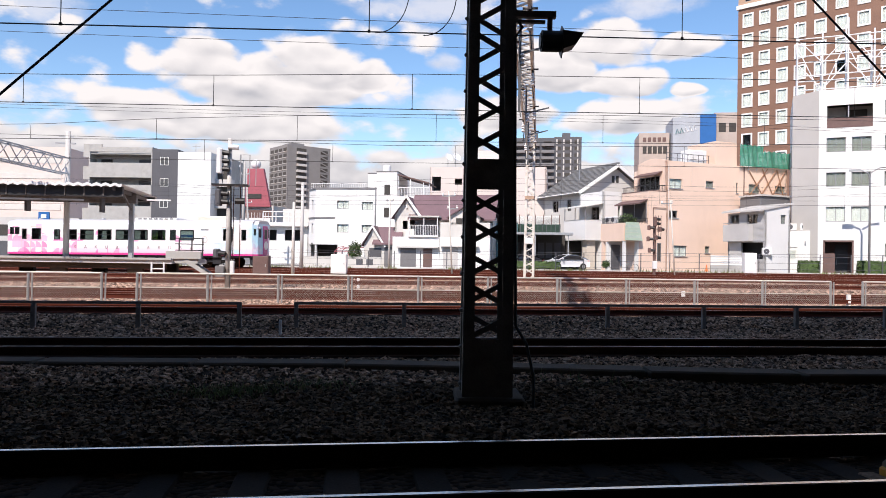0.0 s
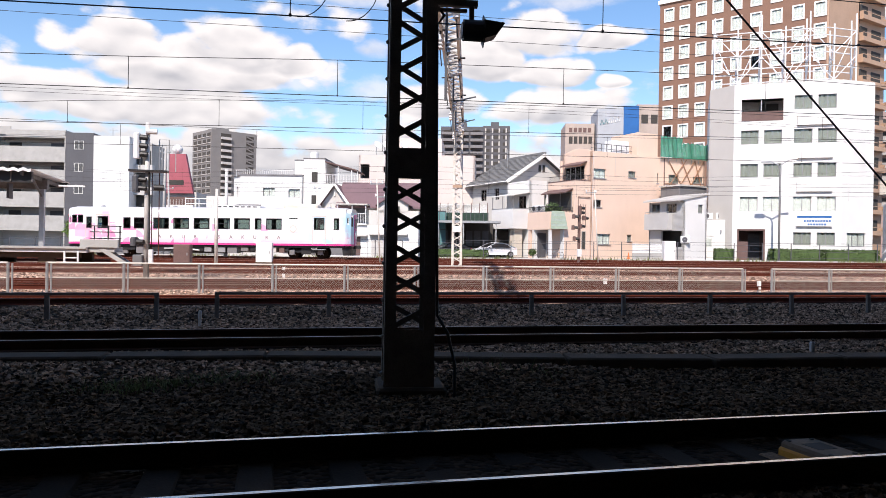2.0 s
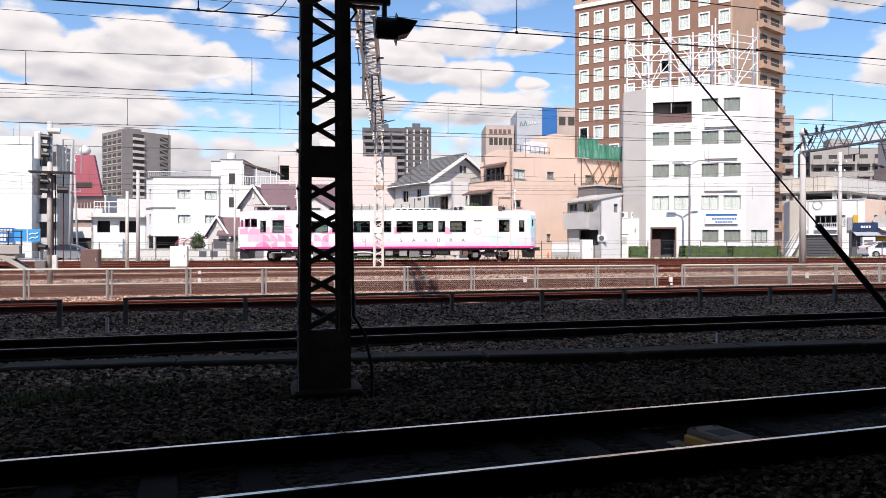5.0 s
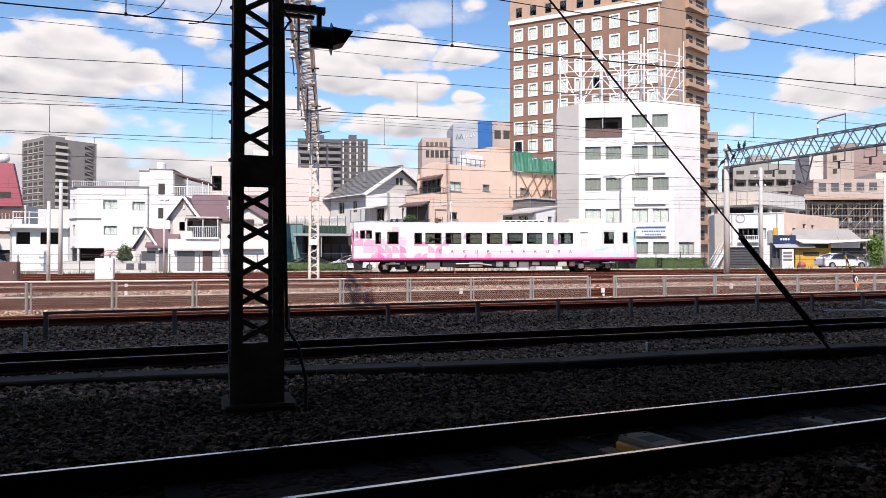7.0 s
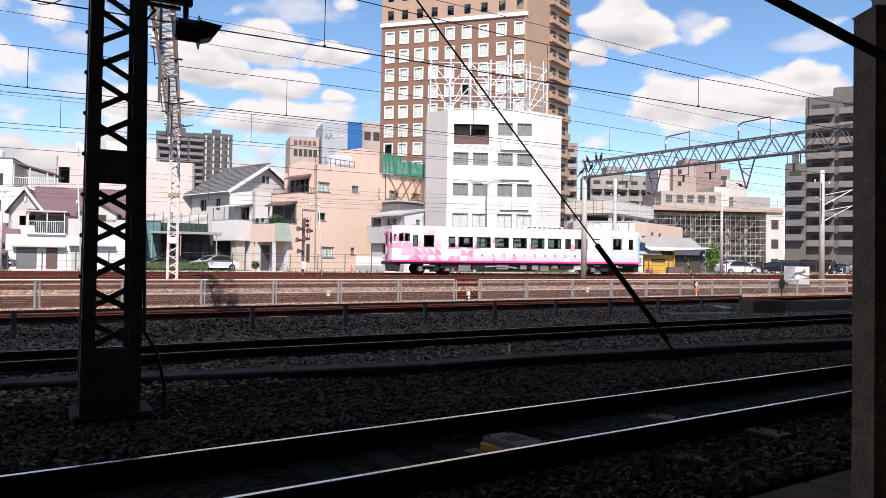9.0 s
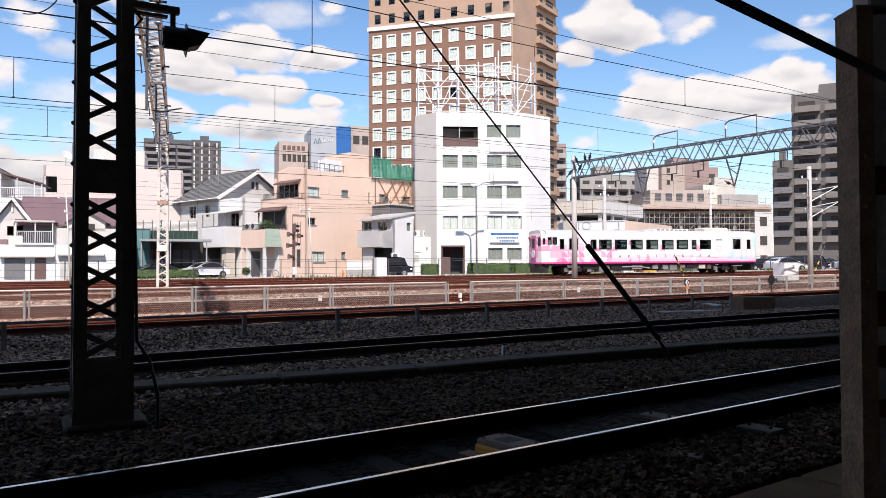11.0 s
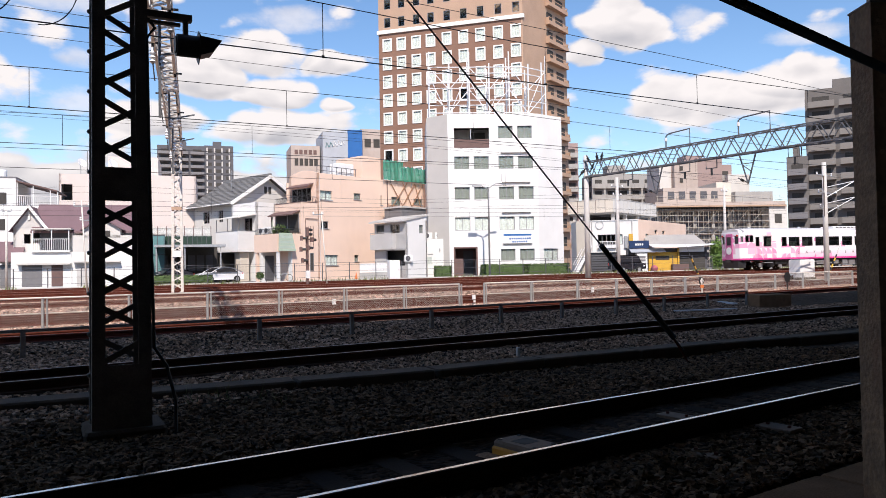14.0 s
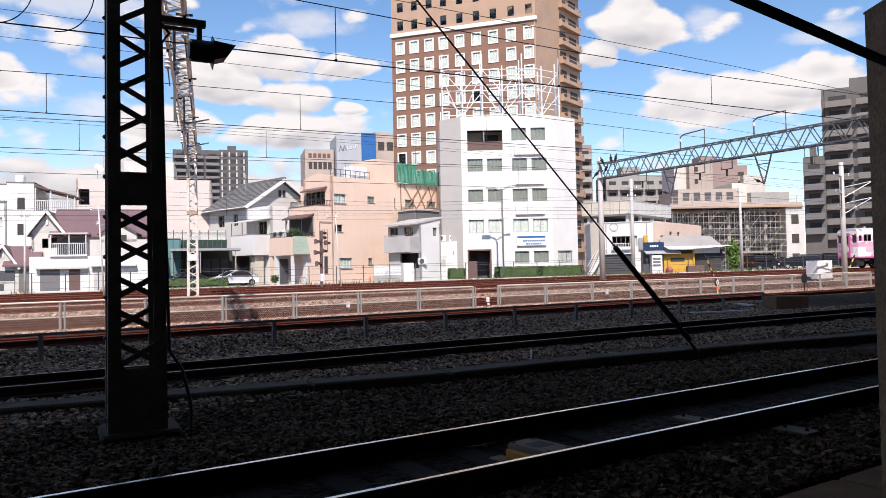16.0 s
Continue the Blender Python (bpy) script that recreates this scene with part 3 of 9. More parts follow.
def mesh_of(name, geo, mat, smooth=False):
    me = bpy.data.meshes.new(name)
    me.from_pydata(geo.v, [], geo.f)
    me.materials.append(M[mat] if isinstance(mat, str) else mat)
    if smooth:
        me.polygons.foreach_set("use_smooth", [True] * len(me.polygons))
    me.update()
    return me


def part(name, geo, mat, parent=None, label="", at=None, smooth=False):
    """Links a Geo, or a mesh made before, as one object under a thing."""
    ob = new(name, geo if isinstance(geo, bpy.types.Mesh) else mesh_of(name, geo, mat, smooth))
    ob.parent = parent
    if at is not None:
        ob.matrix_local = at
    return tagged(ob, label) if label else ob


def thing(name, at, label, category, group="", kind=""):
    ob = new(name)
    ob.empty_display_size = 0.3
    ob.matrix_world = at
    return tagged(ob, label, category, group, kind)


def letter(ch, size):
    """One raised character in the built-in font, as a Geo in the x-y plane."""
    cu = bpy.data.curves.new("lettering", "FONT")
    cu.body, cu.size, cu.extrude, cu.align_x = ch, size, 0.003, "CENTER"
    ob = new("lettering", cu)
    me = ob.to_mesh()
    g = Geo()
    g.v, g.f = [tuple(v.co) for v in me.vertices], [tuple(p.vertices) for p in me.polygons]
    ob.to_mesh_clear()
    bpy.data.objects.remove(ob)
    bpy.data.curves.remove(cu)
    return g


# ---------------------------------------------------------------- lie of the land
FAR = -16.55                      # the far tracks run at this angle to the near ones
FU = Vector((math.cos(radians(FAR)), math.sin(radians(FAR))))
FN = Vector((-FU.y, FU.x))
F0 = Vector((23.4, 49.7))         # a point on the railcar's track


def far_xy(s, n):
    """A place s metres along the railcar's track and n metres beyond it."""
    p = F0 + FU * s + FN * n
    return p.x, p.y


def far_z(x):
    return min(0.75, max(-0.05, 0.34 + 0.0062 * (x - 10)))


def ground_z(x, y):
    w = min(1.0, max(0.0, (y - 25) / 14))
    bank = 0.17 * max(0.0, 1 - abs(y - 21.3) / 1.6)
    return bank - 0.19 * (1 - w) + (far_z(x) - 0.17) * w


# ---------------------------------------------------------------- ground
def grid_sheet(xs, ys, zf):
    g = Geo()
    for y in ys:
        for x in xs:
            g.v.append((x, y, zf(x, y)))
    n = len(xs)
    for j in range(len(ys) - 1):
        for i in range(n - 1):
            g.f.append((j * n + i, j * n + i + 1, (j + 1) * n + i + 1, (j + 1) * n + i))
    return g


xs = [-1500, -600, -250, -120] + [-60 + 4 * i for i in range(48)] + [150, 250, 600, 1500]
ys = [-700, -200, -60, -12, 0, 12, 18.6, 18.95, 19.7, 20.4, 21.3, 22.2, 22.9] + [25 + 2 * i for i in range(22)] + [75, 90, 120, 200, 400, 1000, 2500]
tagged(part("ground", grid_sheet(xs, ys, lambda x, y: ground_z(x, y) - (0.6 if -5 < y < 18.8 else 0.05)), "yard", smooth=True), "rust-stained gravel ground of a wide rail yard", "ground", kind="structure")


def bed_z(x, y):
    """The ballast nearest the camera, coloured dark for shade: shoulders beside the tracks, a hollow between them."""
    z = -0.16
    if 6.3 < y < 9.6:
        z -= 0.12 * math.sin((y - 6.3) / 3.3 * math.pi)
    if 13.4 < y < 17.2:
        z -= 0.16 * math.sin((y - 13.4) / 3.8 * math.pi)
    if y < 2.9:
        z -= 0.06
    return z + 0.035 * noise.noise((x * 0.7, y * 0.9, 0.3)) + 0.02 * noise.noise((x * 2.3, y * 2.6, 4.0))


xs = [-90, -70, -50, -36, -26, -18] + [-13 + 0.35 * i for i in range(125)] + [33, 37, 42, 50, 60, 75, 95]
ys = [1.2 + 0.3 * i for i in range(60)]
tagged(part("track_bed", grid_sheet(xs, ys, bed_z), "ballast", smooth=True), "crushed-stone ballast coloured dark for shade between the near tracks", "ballast", kind="structure")


def scatter_stones(name, count, area, size, zf, mat, seed, label):
    rng = np.random.default_rng(seed)
    # crushed stone: a jittered, tilted block of twelve triangles
    cube = np.array([(x, y, z) for z in (-1, 1) for y in (-1, 1) for x in (-1, 1)], float) * 0.72
    tri = np.array([(0, 2, 3), (0, 3, 1), (4, 5, 7), (4, 7, 6), (0, 1, 5), (0, 5, 4), (2, 6, 7), (2, 7, 3), (0, 4, 6), (0, 6, 2), (1, 3, 7), (1, 7, 5)])
    x0, y0, x1, y1 = area
    xs, ys = rng.uniform(x0, x1, count), rng.uniform(y0, y1, count)
    s = rng.uniform(size[0], size[1], count)
    v = (cube[None] + rng.uniform(-0.5, 0.5, (count, 8, 3))) * np.stack([s * rng.uniform(0.9, 1.5, count), s, s * rng.uniform(0.5, 0.95, count)], 1)[:, None, :]
    b = rng.normal(0, 0.55, count)
    cb, sb = np.cos(b)[:, None], np.sin(b)[:, None]
    v = np.stack([v[..., 0], v[..., 1] * cb - v[..., 2] * sb, v[..., 1] * sb + v[..., 2] * cb], -1)
    a = rng.uniform(0, 2 * np.pi, count)
    ca, sa = np.cos(a)[:, None], np.sin(a)[:, None]
    v = np.stack([v[..., 0] * ca - v[..., 1] * sa, v[..., 0] * sa + v[..., 1] * ca, v[..., 2]], -1)
    z = np.array([zf(x, y) for x, y in zip(xs, ys)])
    v += np.stack([xs, ys, z + s * 0.25], 1)[:, None, :]
    f = (tri[None] + 8 * np.arange(count)[:, None, None]).reshape(-1, 3)
    me = bpy.data.meshes.new(name)
    me.from_pydata(v.reshape(-1, 3).tolist(), [], f.tolist())
    me.materials.append(M[mat])
    ob = new(name, me)
    return tagged(ob, label, "ballast stones", kind="stuff")


def vary_islands(mat, spread):
    nt = M[mat].node_tree
    b = nt.nodes["Principled BSDF"]
    src = b.inputs["Base Color"].links[0].from_socket
    geo, rng, hsv = nt.nodes.new("ShaderNodeNewGeometry"), nt.nodes.new("ShaderNodeMapRange"), nt.nodes.new("ShaderNodeHueSaturation")
    rng.inputs[3].default_value, rng.inputs[4].default_value = 1 - spread, 1 + spread
    nt.links.new(geo.outputs["Random Per Island"], rng.inputs[0])
    nt.links.new(rng.outputs[0], hsv.inputs["Value"])
    nt.links.new(src, hsv.inputs["Color"])
    nt.links.new(hsv.outputs[0], b.inputs["Base Color"])


vary_islands("stone", 0.97), vary_islands("stone_mid", 0.95), vary_islands("stone_brown", 0.75), vary_islands("leaf", 0.4), vary_islands("weed", 0.4)

# ---------------------------------------------------------------- tracks
RAIL = [(-0.065, 0), (0.065, 0), (0.065, 0.012), (0.012, 0.03), (0.012, 0.108), (0.033, 0.118), (0.033, 0.150), (-0.033, 0.150), (-0.033, 0.118), (-0.012, 0.108), (-0.012, 0.03), (-0.065, 0.012)]


def sweep(prof, pts):
    """A closed (side, up) outline swept along a level line of points."""
    g = Geo()
    n, m = len(prof), len(pts)
    for i, p in enumerate(pts):
        a, b = Vector(pts[max(i - 1, 0)][:2]), Vector(pts[min(i + 1, m - 1)][:2])
        d = (b - a).normalized()
        g.v += [(p[0] - d.y * s, p[1] + d.x * s, p[2] + z) for s, z in prof]
    for i in range(m - 1):
        g.f += [(i * n + j, (i + 1) * n + j, (i + 1) * n + (j + 1) % n, i * n + (j + 1) % n) for j in range(n)]
    g.f += [tuple(range(n)), tuple(reversed(range((m - 1) * n, m * n)))]
    return g


def offset(pts, s):
    out = []
    for i, p in enumerate(pts):
        a, b = Vector(pts[max(i - 1, 0)][:2]), Vector(pts[min(i + 1, len(pts) - 1)][:2])
        d = (b - a).normalized()
        out.append((p[0] - d.y * s, p[1] + d.x * s, p[2]))
    return out


SLEEPER = Geo().soft_box(-0.12, -1.0, -0.20, 0.12, 1.0, 0.0, 0.02)
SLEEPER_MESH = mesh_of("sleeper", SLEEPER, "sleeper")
FASTENER_MESH = mesh_of("rail_clip", Geo().box(-0.05, -0.11, 0.0, 0.05, 0.11, 0.035), "rail_rust")


def track(name, pts, label, head="rail_head", sleepers=None, spacing=0.6, lift=-0.155, steel="rail_rust"):
    """pts run along the middle, at the height of the rail heads."""
    t = thing(name, Matrix(), label, "railway track", kind="structure")
    for s in (-0.566, 0.566):
        line = [(x, y, z - 0.15) for x, y, z in offset(pts, s)]
        r = part("rail", sweep(RAIL, line), steel, t)
        part("running_surface", sweep([(-0.019, 0.1505), (0.019, 0.1505), (0.019, 0.154), (-0.019, 0.154)], line), head, r, "worn steel running surface")
    if sleepers:
        a, b = sleepers
        p, q = Vector(pts[0]), Vector(pts[-1])
        d = (q - p).normalized()
        ang = math.degrees(math.atan2(d.y, d.x))
        n = int((b - a) / spacing)
        for i in range(n):
            c = p + d * ((a + spacing * i - p.x) / d.x)
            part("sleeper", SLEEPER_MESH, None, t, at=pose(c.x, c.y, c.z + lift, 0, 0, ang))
    return t


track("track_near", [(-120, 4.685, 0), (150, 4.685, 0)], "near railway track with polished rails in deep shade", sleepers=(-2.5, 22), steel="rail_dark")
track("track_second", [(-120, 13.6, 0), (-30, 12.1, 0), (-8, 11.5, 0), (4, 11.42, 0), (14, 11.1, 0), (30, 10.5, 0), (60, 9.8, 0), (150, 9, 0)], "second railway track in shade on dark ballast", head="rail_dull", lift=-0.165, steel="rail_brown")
track("track_third", [(-120, 19.0, 0.0), (150, 19.6, 0.0)], "third railway track at the edge of the sunlight", head="rail_dull")
track("track_fourth", [(-120, 27.6, 0.02), (150, 27.0, 0.05)], "rusty sunlit yard track", head="rail_dull")
track("track_yard", [(-120, 25.3, 0.0), (30, 24.9, 0.02), (150, 24.6, 0.05)], "rusty sunlit yard track beside the fence", head="rail_dull")
track("track_siding", [(-120, 37.8, 0.0), (30, 36.0, 0.42), (60, 35.6, 0.5)], "rusty sunlit siding", head="rail_dull")
track("track_fifth", [(-120, 33.6, 0.05), (30, 31.4, 0.3), (150, 29.5, 0.4)], "rusty sunlit yard track", head="rail_dull")


def far_track(name, n, label, head="rail_dull", s0=-110, s1=120):
    pts = []
    for i in range(24):
        s = s0 + (s1 - s0) * i / 23
        x, y = far_xy(s, n)
        pts.append((x, y, max(far_z(x), ground_z(x, y) + 0.1)))
    return track(name, pts, label, head)


far_track("track_railcar", 0, "sunlit track on which the railcar runs", "rail_head")
far_track("track_sixth", -5.2, "rusty sunlit yard track", s1=60)
far_track("track_seventh", 4.3, "rusty sunlit track beside the town fence")
far_track("track_eighth", -10.5, "rusty sunlit yard track", s1=30)

# concrete cable trough beside the second track, laid as separate lids
TROUGH = [(-40, 12.4), (-20, 11.5), (-4.5, 10.3), (0.5, 9.95), (3.6, 9.35), (5.4, 8.95), (7.2, 8.95), (12.5, 8.35), (15.5, 7.75), (24, 7.0), (60, 5.9)]
TX, TY = [p[0] for p in TROUGH], [p[1] for p in TROUGH]
trough = thing("cable_trough", Matrix(), "dirty concrete cable trough with long lids between the tracks", "cable trough", kind="structure")
x = -14.0
while x < 32:
    y0, y1 = float(np.interp(x, TX, TY)), float(np.interp(x + 2.0, TX, TY))
    a = math.degrees(math.atan2(y1 - y0, 2.0))
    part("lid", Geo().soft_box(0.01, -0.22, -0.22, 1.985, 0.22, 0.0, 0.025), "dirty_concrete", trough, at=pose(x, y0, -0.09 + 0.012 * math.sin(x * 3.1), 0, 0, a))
    x += 2.0 * math.cos(radians(a))

# low slabs nearest the camera
slabs = thing("walkway_slabs", Matrix(), "worn concrete walkway slabs beside the near track", "slab path", kind="structure")
for i in range(14):
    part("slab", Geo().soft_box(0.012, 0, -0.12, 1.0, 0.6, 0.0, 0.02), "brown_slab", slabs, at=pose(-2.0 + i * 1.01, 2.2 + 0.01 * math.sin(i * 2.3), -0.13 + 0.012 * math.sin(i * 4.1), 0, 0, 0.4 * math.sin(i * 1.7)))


# ---------------------------------------------------------------- unseen station added behind and overhead to shade the near tracks
platform = Geo().box(-120, -14, -0.6, 150, 1.1, -0.12)
tagged(part("platform", platform, "concrete"), "worn concrete station platform", "platform", kind="structure")
tagged(part("station_wall", Geo().box(-160, -32, -0.3, 190, -31, 14.5), "concrete"), "plain back wall of the station", "station", kind="structure")
tagged(part("shade_station_hall", Geo().box(-160, -31, 6.9, 190, 7.38, 14.5), "concrete"), "unseen station block added overhead to shade the near tracks", "station", kind="structure")
for i in range(12):
    tagged(part("hall_pier", Geo().soft_box(-0.5, -0.5, -0.3, 0.5, 0.5, 6.9, 0.04), "concrete", at=pose(-150 + 28 * i, -9, 0)), "square concrete pier under the station hall", "pier", kind="structure")


# ---------------------------------------------------------------- masts, gantries and wires
def lattice_mast(name, at, height, w0, w1, mat, label, pitch, leg=0.11, depth0=None, plates=(), solid=0.0):
    """A square lattice mast: four angle legs, crossed bracing on each face."""
    t = thing(name, at, label, "lattice mast")
    d0 = depth0 or w0
    half = lambda z: ((w0 + (w1 - w0) * z / height) / 2, (d0 + (w1 - d0) * z / height) / 2)
    for sx in (-1, 1):
        for sy in (-1, 1):
            g = Geo()
            (a, b), (c, d) = half(0), half(height)
            p, q = Vector((sx * a, sy * b, 0)), Vector((sx * c, sy * d, height))
            g.bar(p - Vector((sx * leg / 2, 0, 0)), q - Vector((sx * leg / 2, 0, 0)), leg, 0.02)
            g.bar(p - Vector((0, sy * leg / 2, 0)), q - Vector((0, sy * leg / 2, 0)), 0.02, leg)
            part("leg", g, mat, t)
    z, k = solid + 0.03, 0
    rise = pitch * 0.66
    while z + pitch <= height:
        (a, b), (c, d) = half(z), half(z + rise)
        i, flat = leg * 0.45, leg * 0.52
        sign = 1 if k % 2 else -1
        for sy in (-1, 1):
            sx = sign * sy
            part("lacing_bar", Geo().bar((-sx * (a - i), sy * (b - 0.012), z), (sx * (c - i), sy * (d - 0.012), z + rise), 0.014, flat), mat, t)
            part("lacing_bar", Geo().bar((sy * (a - 0.012), -sx * (b - i), z), (sy * (c - 0.012), sx * (d - i), z + rise), 0.014, flat), mat, t)
        z, k = z + pitch, k + 1
    for z0, z1 in plates:
        (a, b), (c, d) = half(z0), half(z1)
        part("batten_plate", Geo().add([(-a, -b - 0.006, z0), (a, -b - 0.006, z0), (c, -d - 0.006, z1), (-c, -d - 0.006, z1), (-a, -b + 0.008, z0), (a, -b + 0.008, z0), (c, -d + 0.008, z1), (-c, -d + 0.008, z1)],
                                       [(0, 1, 2, 3), (7, 6, 5, 4), (0, 4, 5, 1), (1, 5, 6, 2), (2, 6, 7, 3), (3, 7, 4, 0)]), mat, t)
    return t


def lattice_beam(name, p, q, w, h, n, mat, label, chord=0.09):
    """A trussed beam between two masts, with four chords and zigzag webs."""
    p, q = Vector(p), Vector(q)
    d = q - p
    ang = math.degrees(math.atan2(d.y, d.x))
    L = math.hypot(d.x, d.y)
    t = thing(name, pose(p.x, p.y, p.z, 0, -math.degrees(math.atan2(d.z, L)), ang), label, "lattice beam")
    L = d.length
    for y in (-w / 2, w / 2):
        for z in (0, h):
            part("chord", Geo().bar((0, y, z), (L, y, z), chord), mat, t)
    for y in (-w / 2, w / 2):
        for i in range(n):
            a, b = L * i / n, L * (i + 1) / n
            part("web_bar", Geo().bar((a, y, 0 if i % 2 else h), (b, y, h if i % 2 else 0), chord * 0.6), mat, t)
    for z in (0, h):
        for i in range(n):
            a, b = L * i / n, L * (i + 1) / n
            part("web_bar", Geo().bar((a, -w / 2 if i % 2 else w / 2, z), (b, w / 2 if i % 2 else -w / 2, z), chord * 0.5), mat, t)
    return t


mast = lattice_mast("lattice_mast", pose(1.52, 8.22, -0.3, 0, 0, -6), 9.6, 0.545, 0.46, "dark_steel", "dark riveted steel lattice mast on a concrete foot, in shade", 0.352, leg=0.115, solid=0.72, plates=((0.0, 0.74), (2.40, 2.74), (5.9, 6.1)))
part("footing", Geo().soft_box(-0.36, -0.36, -0.12, 0.42, 0.36, 0.10, 0.03), "dirty_concrete", mast)
for z in np.arange(0.2, 9, 0.42):
    part("rivet", Geo().lathe([(0, -0.335), (0.02, -0.325), (0.026, -0.305), (0.026, -0.27)], n=6), "dark_steel", mast, at=pose(-0.26 + 0.0044 * z, 0.05, float(z), 0, 90, 0) @ pose(0, 0, 0.28))
# signal lamp on a short arm of the mast
lamp = thing("signal_lamp", pose(1.52, 8.22, 0, 0, 0, -6), "black signal lamp with a long hood on a short bracket", "signal lamp")
part("bracket", Geo().box(0.25, -0.2, 4.06, 0.72, -0.12, 4.13).box(0.25, -0.19, 4.0, 0.6, -0.13, 4.03), "dark_steel", lamp)
part("hanger", Geo().box(0.63, -0.19, 3.9, 0.68, -0.13, 4.06), "dark_steel", lamp)
part("lamp_body", Geo().tube([(0.56, -0.16, 3.80), (0.575, -0.16, 3.80), (0.79, -0.16, 3.80)], 0.118, 20), "black", lamp)
part("rear_cap", Geo().tube([(0.545, -0.16, 3.80), (0.56, -0.16, 3.80)], 0.09, 16), "black", lamp)
part("hood", Geo().add([(0.79, -0.275, 3.90), (0.79, -0.045, 3.90), (1.02, -0.045, 3.875), (1.02, -0.275, 3.875), (0.79, -0.275, 3.69), (0.79, -0.045, 3.69), (0.93, -0.275, 3.74), (0.93, -0.045, 3.74)],
                   [(0, 1, 2, 3), (0, 3, 6, 4), (1, 5, 7, 2), (4, 6, 7, 5), (0, 4, 5, 1), (3, 2, 7, 6)]), "black", lamp)
part("back_board", Geo().extrude_x([(-0.16, 3.98), (-0.05, 3.91), (-0.01, 3.80), (-0.05, 3.69), (-0.16, 3.61), (-0.27, 3.69), (-0.31, 3.80), (-0.27, 3.91)], 0.785, 0.795), "black", lamp)
part("cable", Geo().tube([(0.28, -0.16, 4.04), (0.34, -0.2, 3.94), (0.25, -0.28, 3.8), (0.27, -0.3, 2.0), (0.3, -0.3, 0.6), (0.42, -0.32, 0.4), (0.5, -0.34, 0.05), (0.5, -0.36, -0.3)], 0.018, 6), "rubber", lamp)

far_mast = lattice_mast("lattice_mast", pose(10.8, 42.0, 0.0, 0, 0, -16), 8.9, 0.62, 0.5, "pale_steel", "pale painted lattice mast with rust stains in the sunlit yard", 0.42, leg=0.13)
part("number_plate", Geo().box(-0.25, -0.36, 2.2, 0.22, -0.34, 2.55), "white_steel", far_mast)
part("warning_band", Geo().box(-0.29, -0.35, 4.8, 0.29, -0.33, 4.98), "tan_tile", far_mast, "faded orange band")
lattice_beam("gantry_beam", (1.55, 8.4, 7.9), (10.8, 41.9, 7.9), 0.5, 0.75, 78, "pale_steel", "long pale lattice beam carrying the overhead wires")
right_mast = thing("gantry_pole", pose(35.65, 34.95, 0.1), "round grey concrete gantry pole", "pole")
part("shaft", Geo().tube([(0, 0, 0), (0, 0, 8.6)], 0.20, 14, 0.155), "light_concrete", right_mast, smooth=True)
for z in (7.1, 8.2):
    part("clamp", Geo().tube([(0, 0, z), (0, 0, z + 0.12)], 0.21, 12), "galv", right_mast)
lattice_beam("gantry_beam", (35.75, 34.9, 7.25), (36.0, 11.0, 7.25), 0.5, 1.0, 40, "gantry_steel", "grey steel lattice gantry beam spanning the yard", 0.07)
for y in (29.3, 23.15):
    v = thing("gantry_bracket", pose(35.85, y, 7.2), "triangular steel bracket hanging from the gantry beam", "bracket")
    part("strut", Geo().bar((0, -0.5, 0.05), (0, 0, -1.6), 0.06), "gantry_steel", v)
    part("strut", Geo().bar((0, 0.5, 0.05), (0, 0, -1.6), 0.06), "gantry_steel", v)
    part("strut", Geo().bar((0, 0.33, -0.55), (0, -0.2, -0.95), 0.045).bar((0, -0.34, -0.5), (0, 0.34, -0.5), 0.045), "gantry_steel", v)
    part("arm", Geo().tube([(0, 0, -1.55), (-0.9, 0, -1.35)], 0.03, 6), "gantry_steel", v)
    part("insulator", Geo().tube([(-0.45, 0, -1.46), (-0.62, 0, -1.42)], 0.075, 8), "black", v)
for y0, y1, z in ((28.5, 26.8, 9.2), (23.65, 21.8, 9.3)):
    v = thing("wire_support", pose(35.85, y0, 8.25), "steel hoop support standing on the gantry beam", "wire support")
    part("hoop", Geo().tube([(0, 0, -0.02), (0, 0, z - 8.45), (0, -0.25, z - 8.32), (0, y1 - y0, z - 8.25), (0, y1 - y0, -0.02)], 0.04, 6), "gantry_steel", v)
    part("insulator", Geo().tube([(0, 0, z - 8.75), (0, 0, z - 8.55)], 0.08, 8), "white_steel", v)
for y in (31.5, 27.2, 25.4, 20.5):
    v = thing("wire_hanger", pose(35.85, y, 7.25), "square steel hanger below the gantry beam", "bracket", "wire hangers")
    part("loop", Geo().tube([(0, -0.35, 0.05), (0, -0.35, -0.55), (0, 0.35, -0.55), (0, 0.35, 0.05)], 0.035, 6), "gantry_steel", v)
    part("insulator", Geo().tube([(0, 0, -0.55), (0, 0, -0.95)], 0.06, 8), "black", v)

left_pole = thing("gantry_pole", pose(-15.8, 44.5, 0.9), "grey concrete gantry pole standing on the far platform", "pole")
part("shaft", Geo().tube([(0, 0, 0), (0, 0, 7.3)], 0.17, 12, 0.14), "light_concrete", left_pole, smooth=True)
part("cross_arm", Geo().bar((-0.7, 0, 6.6), (0.4, 0, 6.6), 0.08), "galv", left_pole)
part("cross_arm", Geo().bar((-0.5, 0, 7.0), (0.3, 0, 7.0), 0.08), "galv", left_pole)
lattice_beam("gantry_beam", (-15.8, 44.3, 5.7), (-19.6, 22.0, 5.9), 0.45, 0.9, 24, "galv", "grey steel lattice gantry beam over the far platform", 0.07)


def wire(name, pts, r, label, mat="black"):
    ob = part(name, Geo().tube(pts, r, 5), mat)
    return tagged(ob, label, "overhead wire")


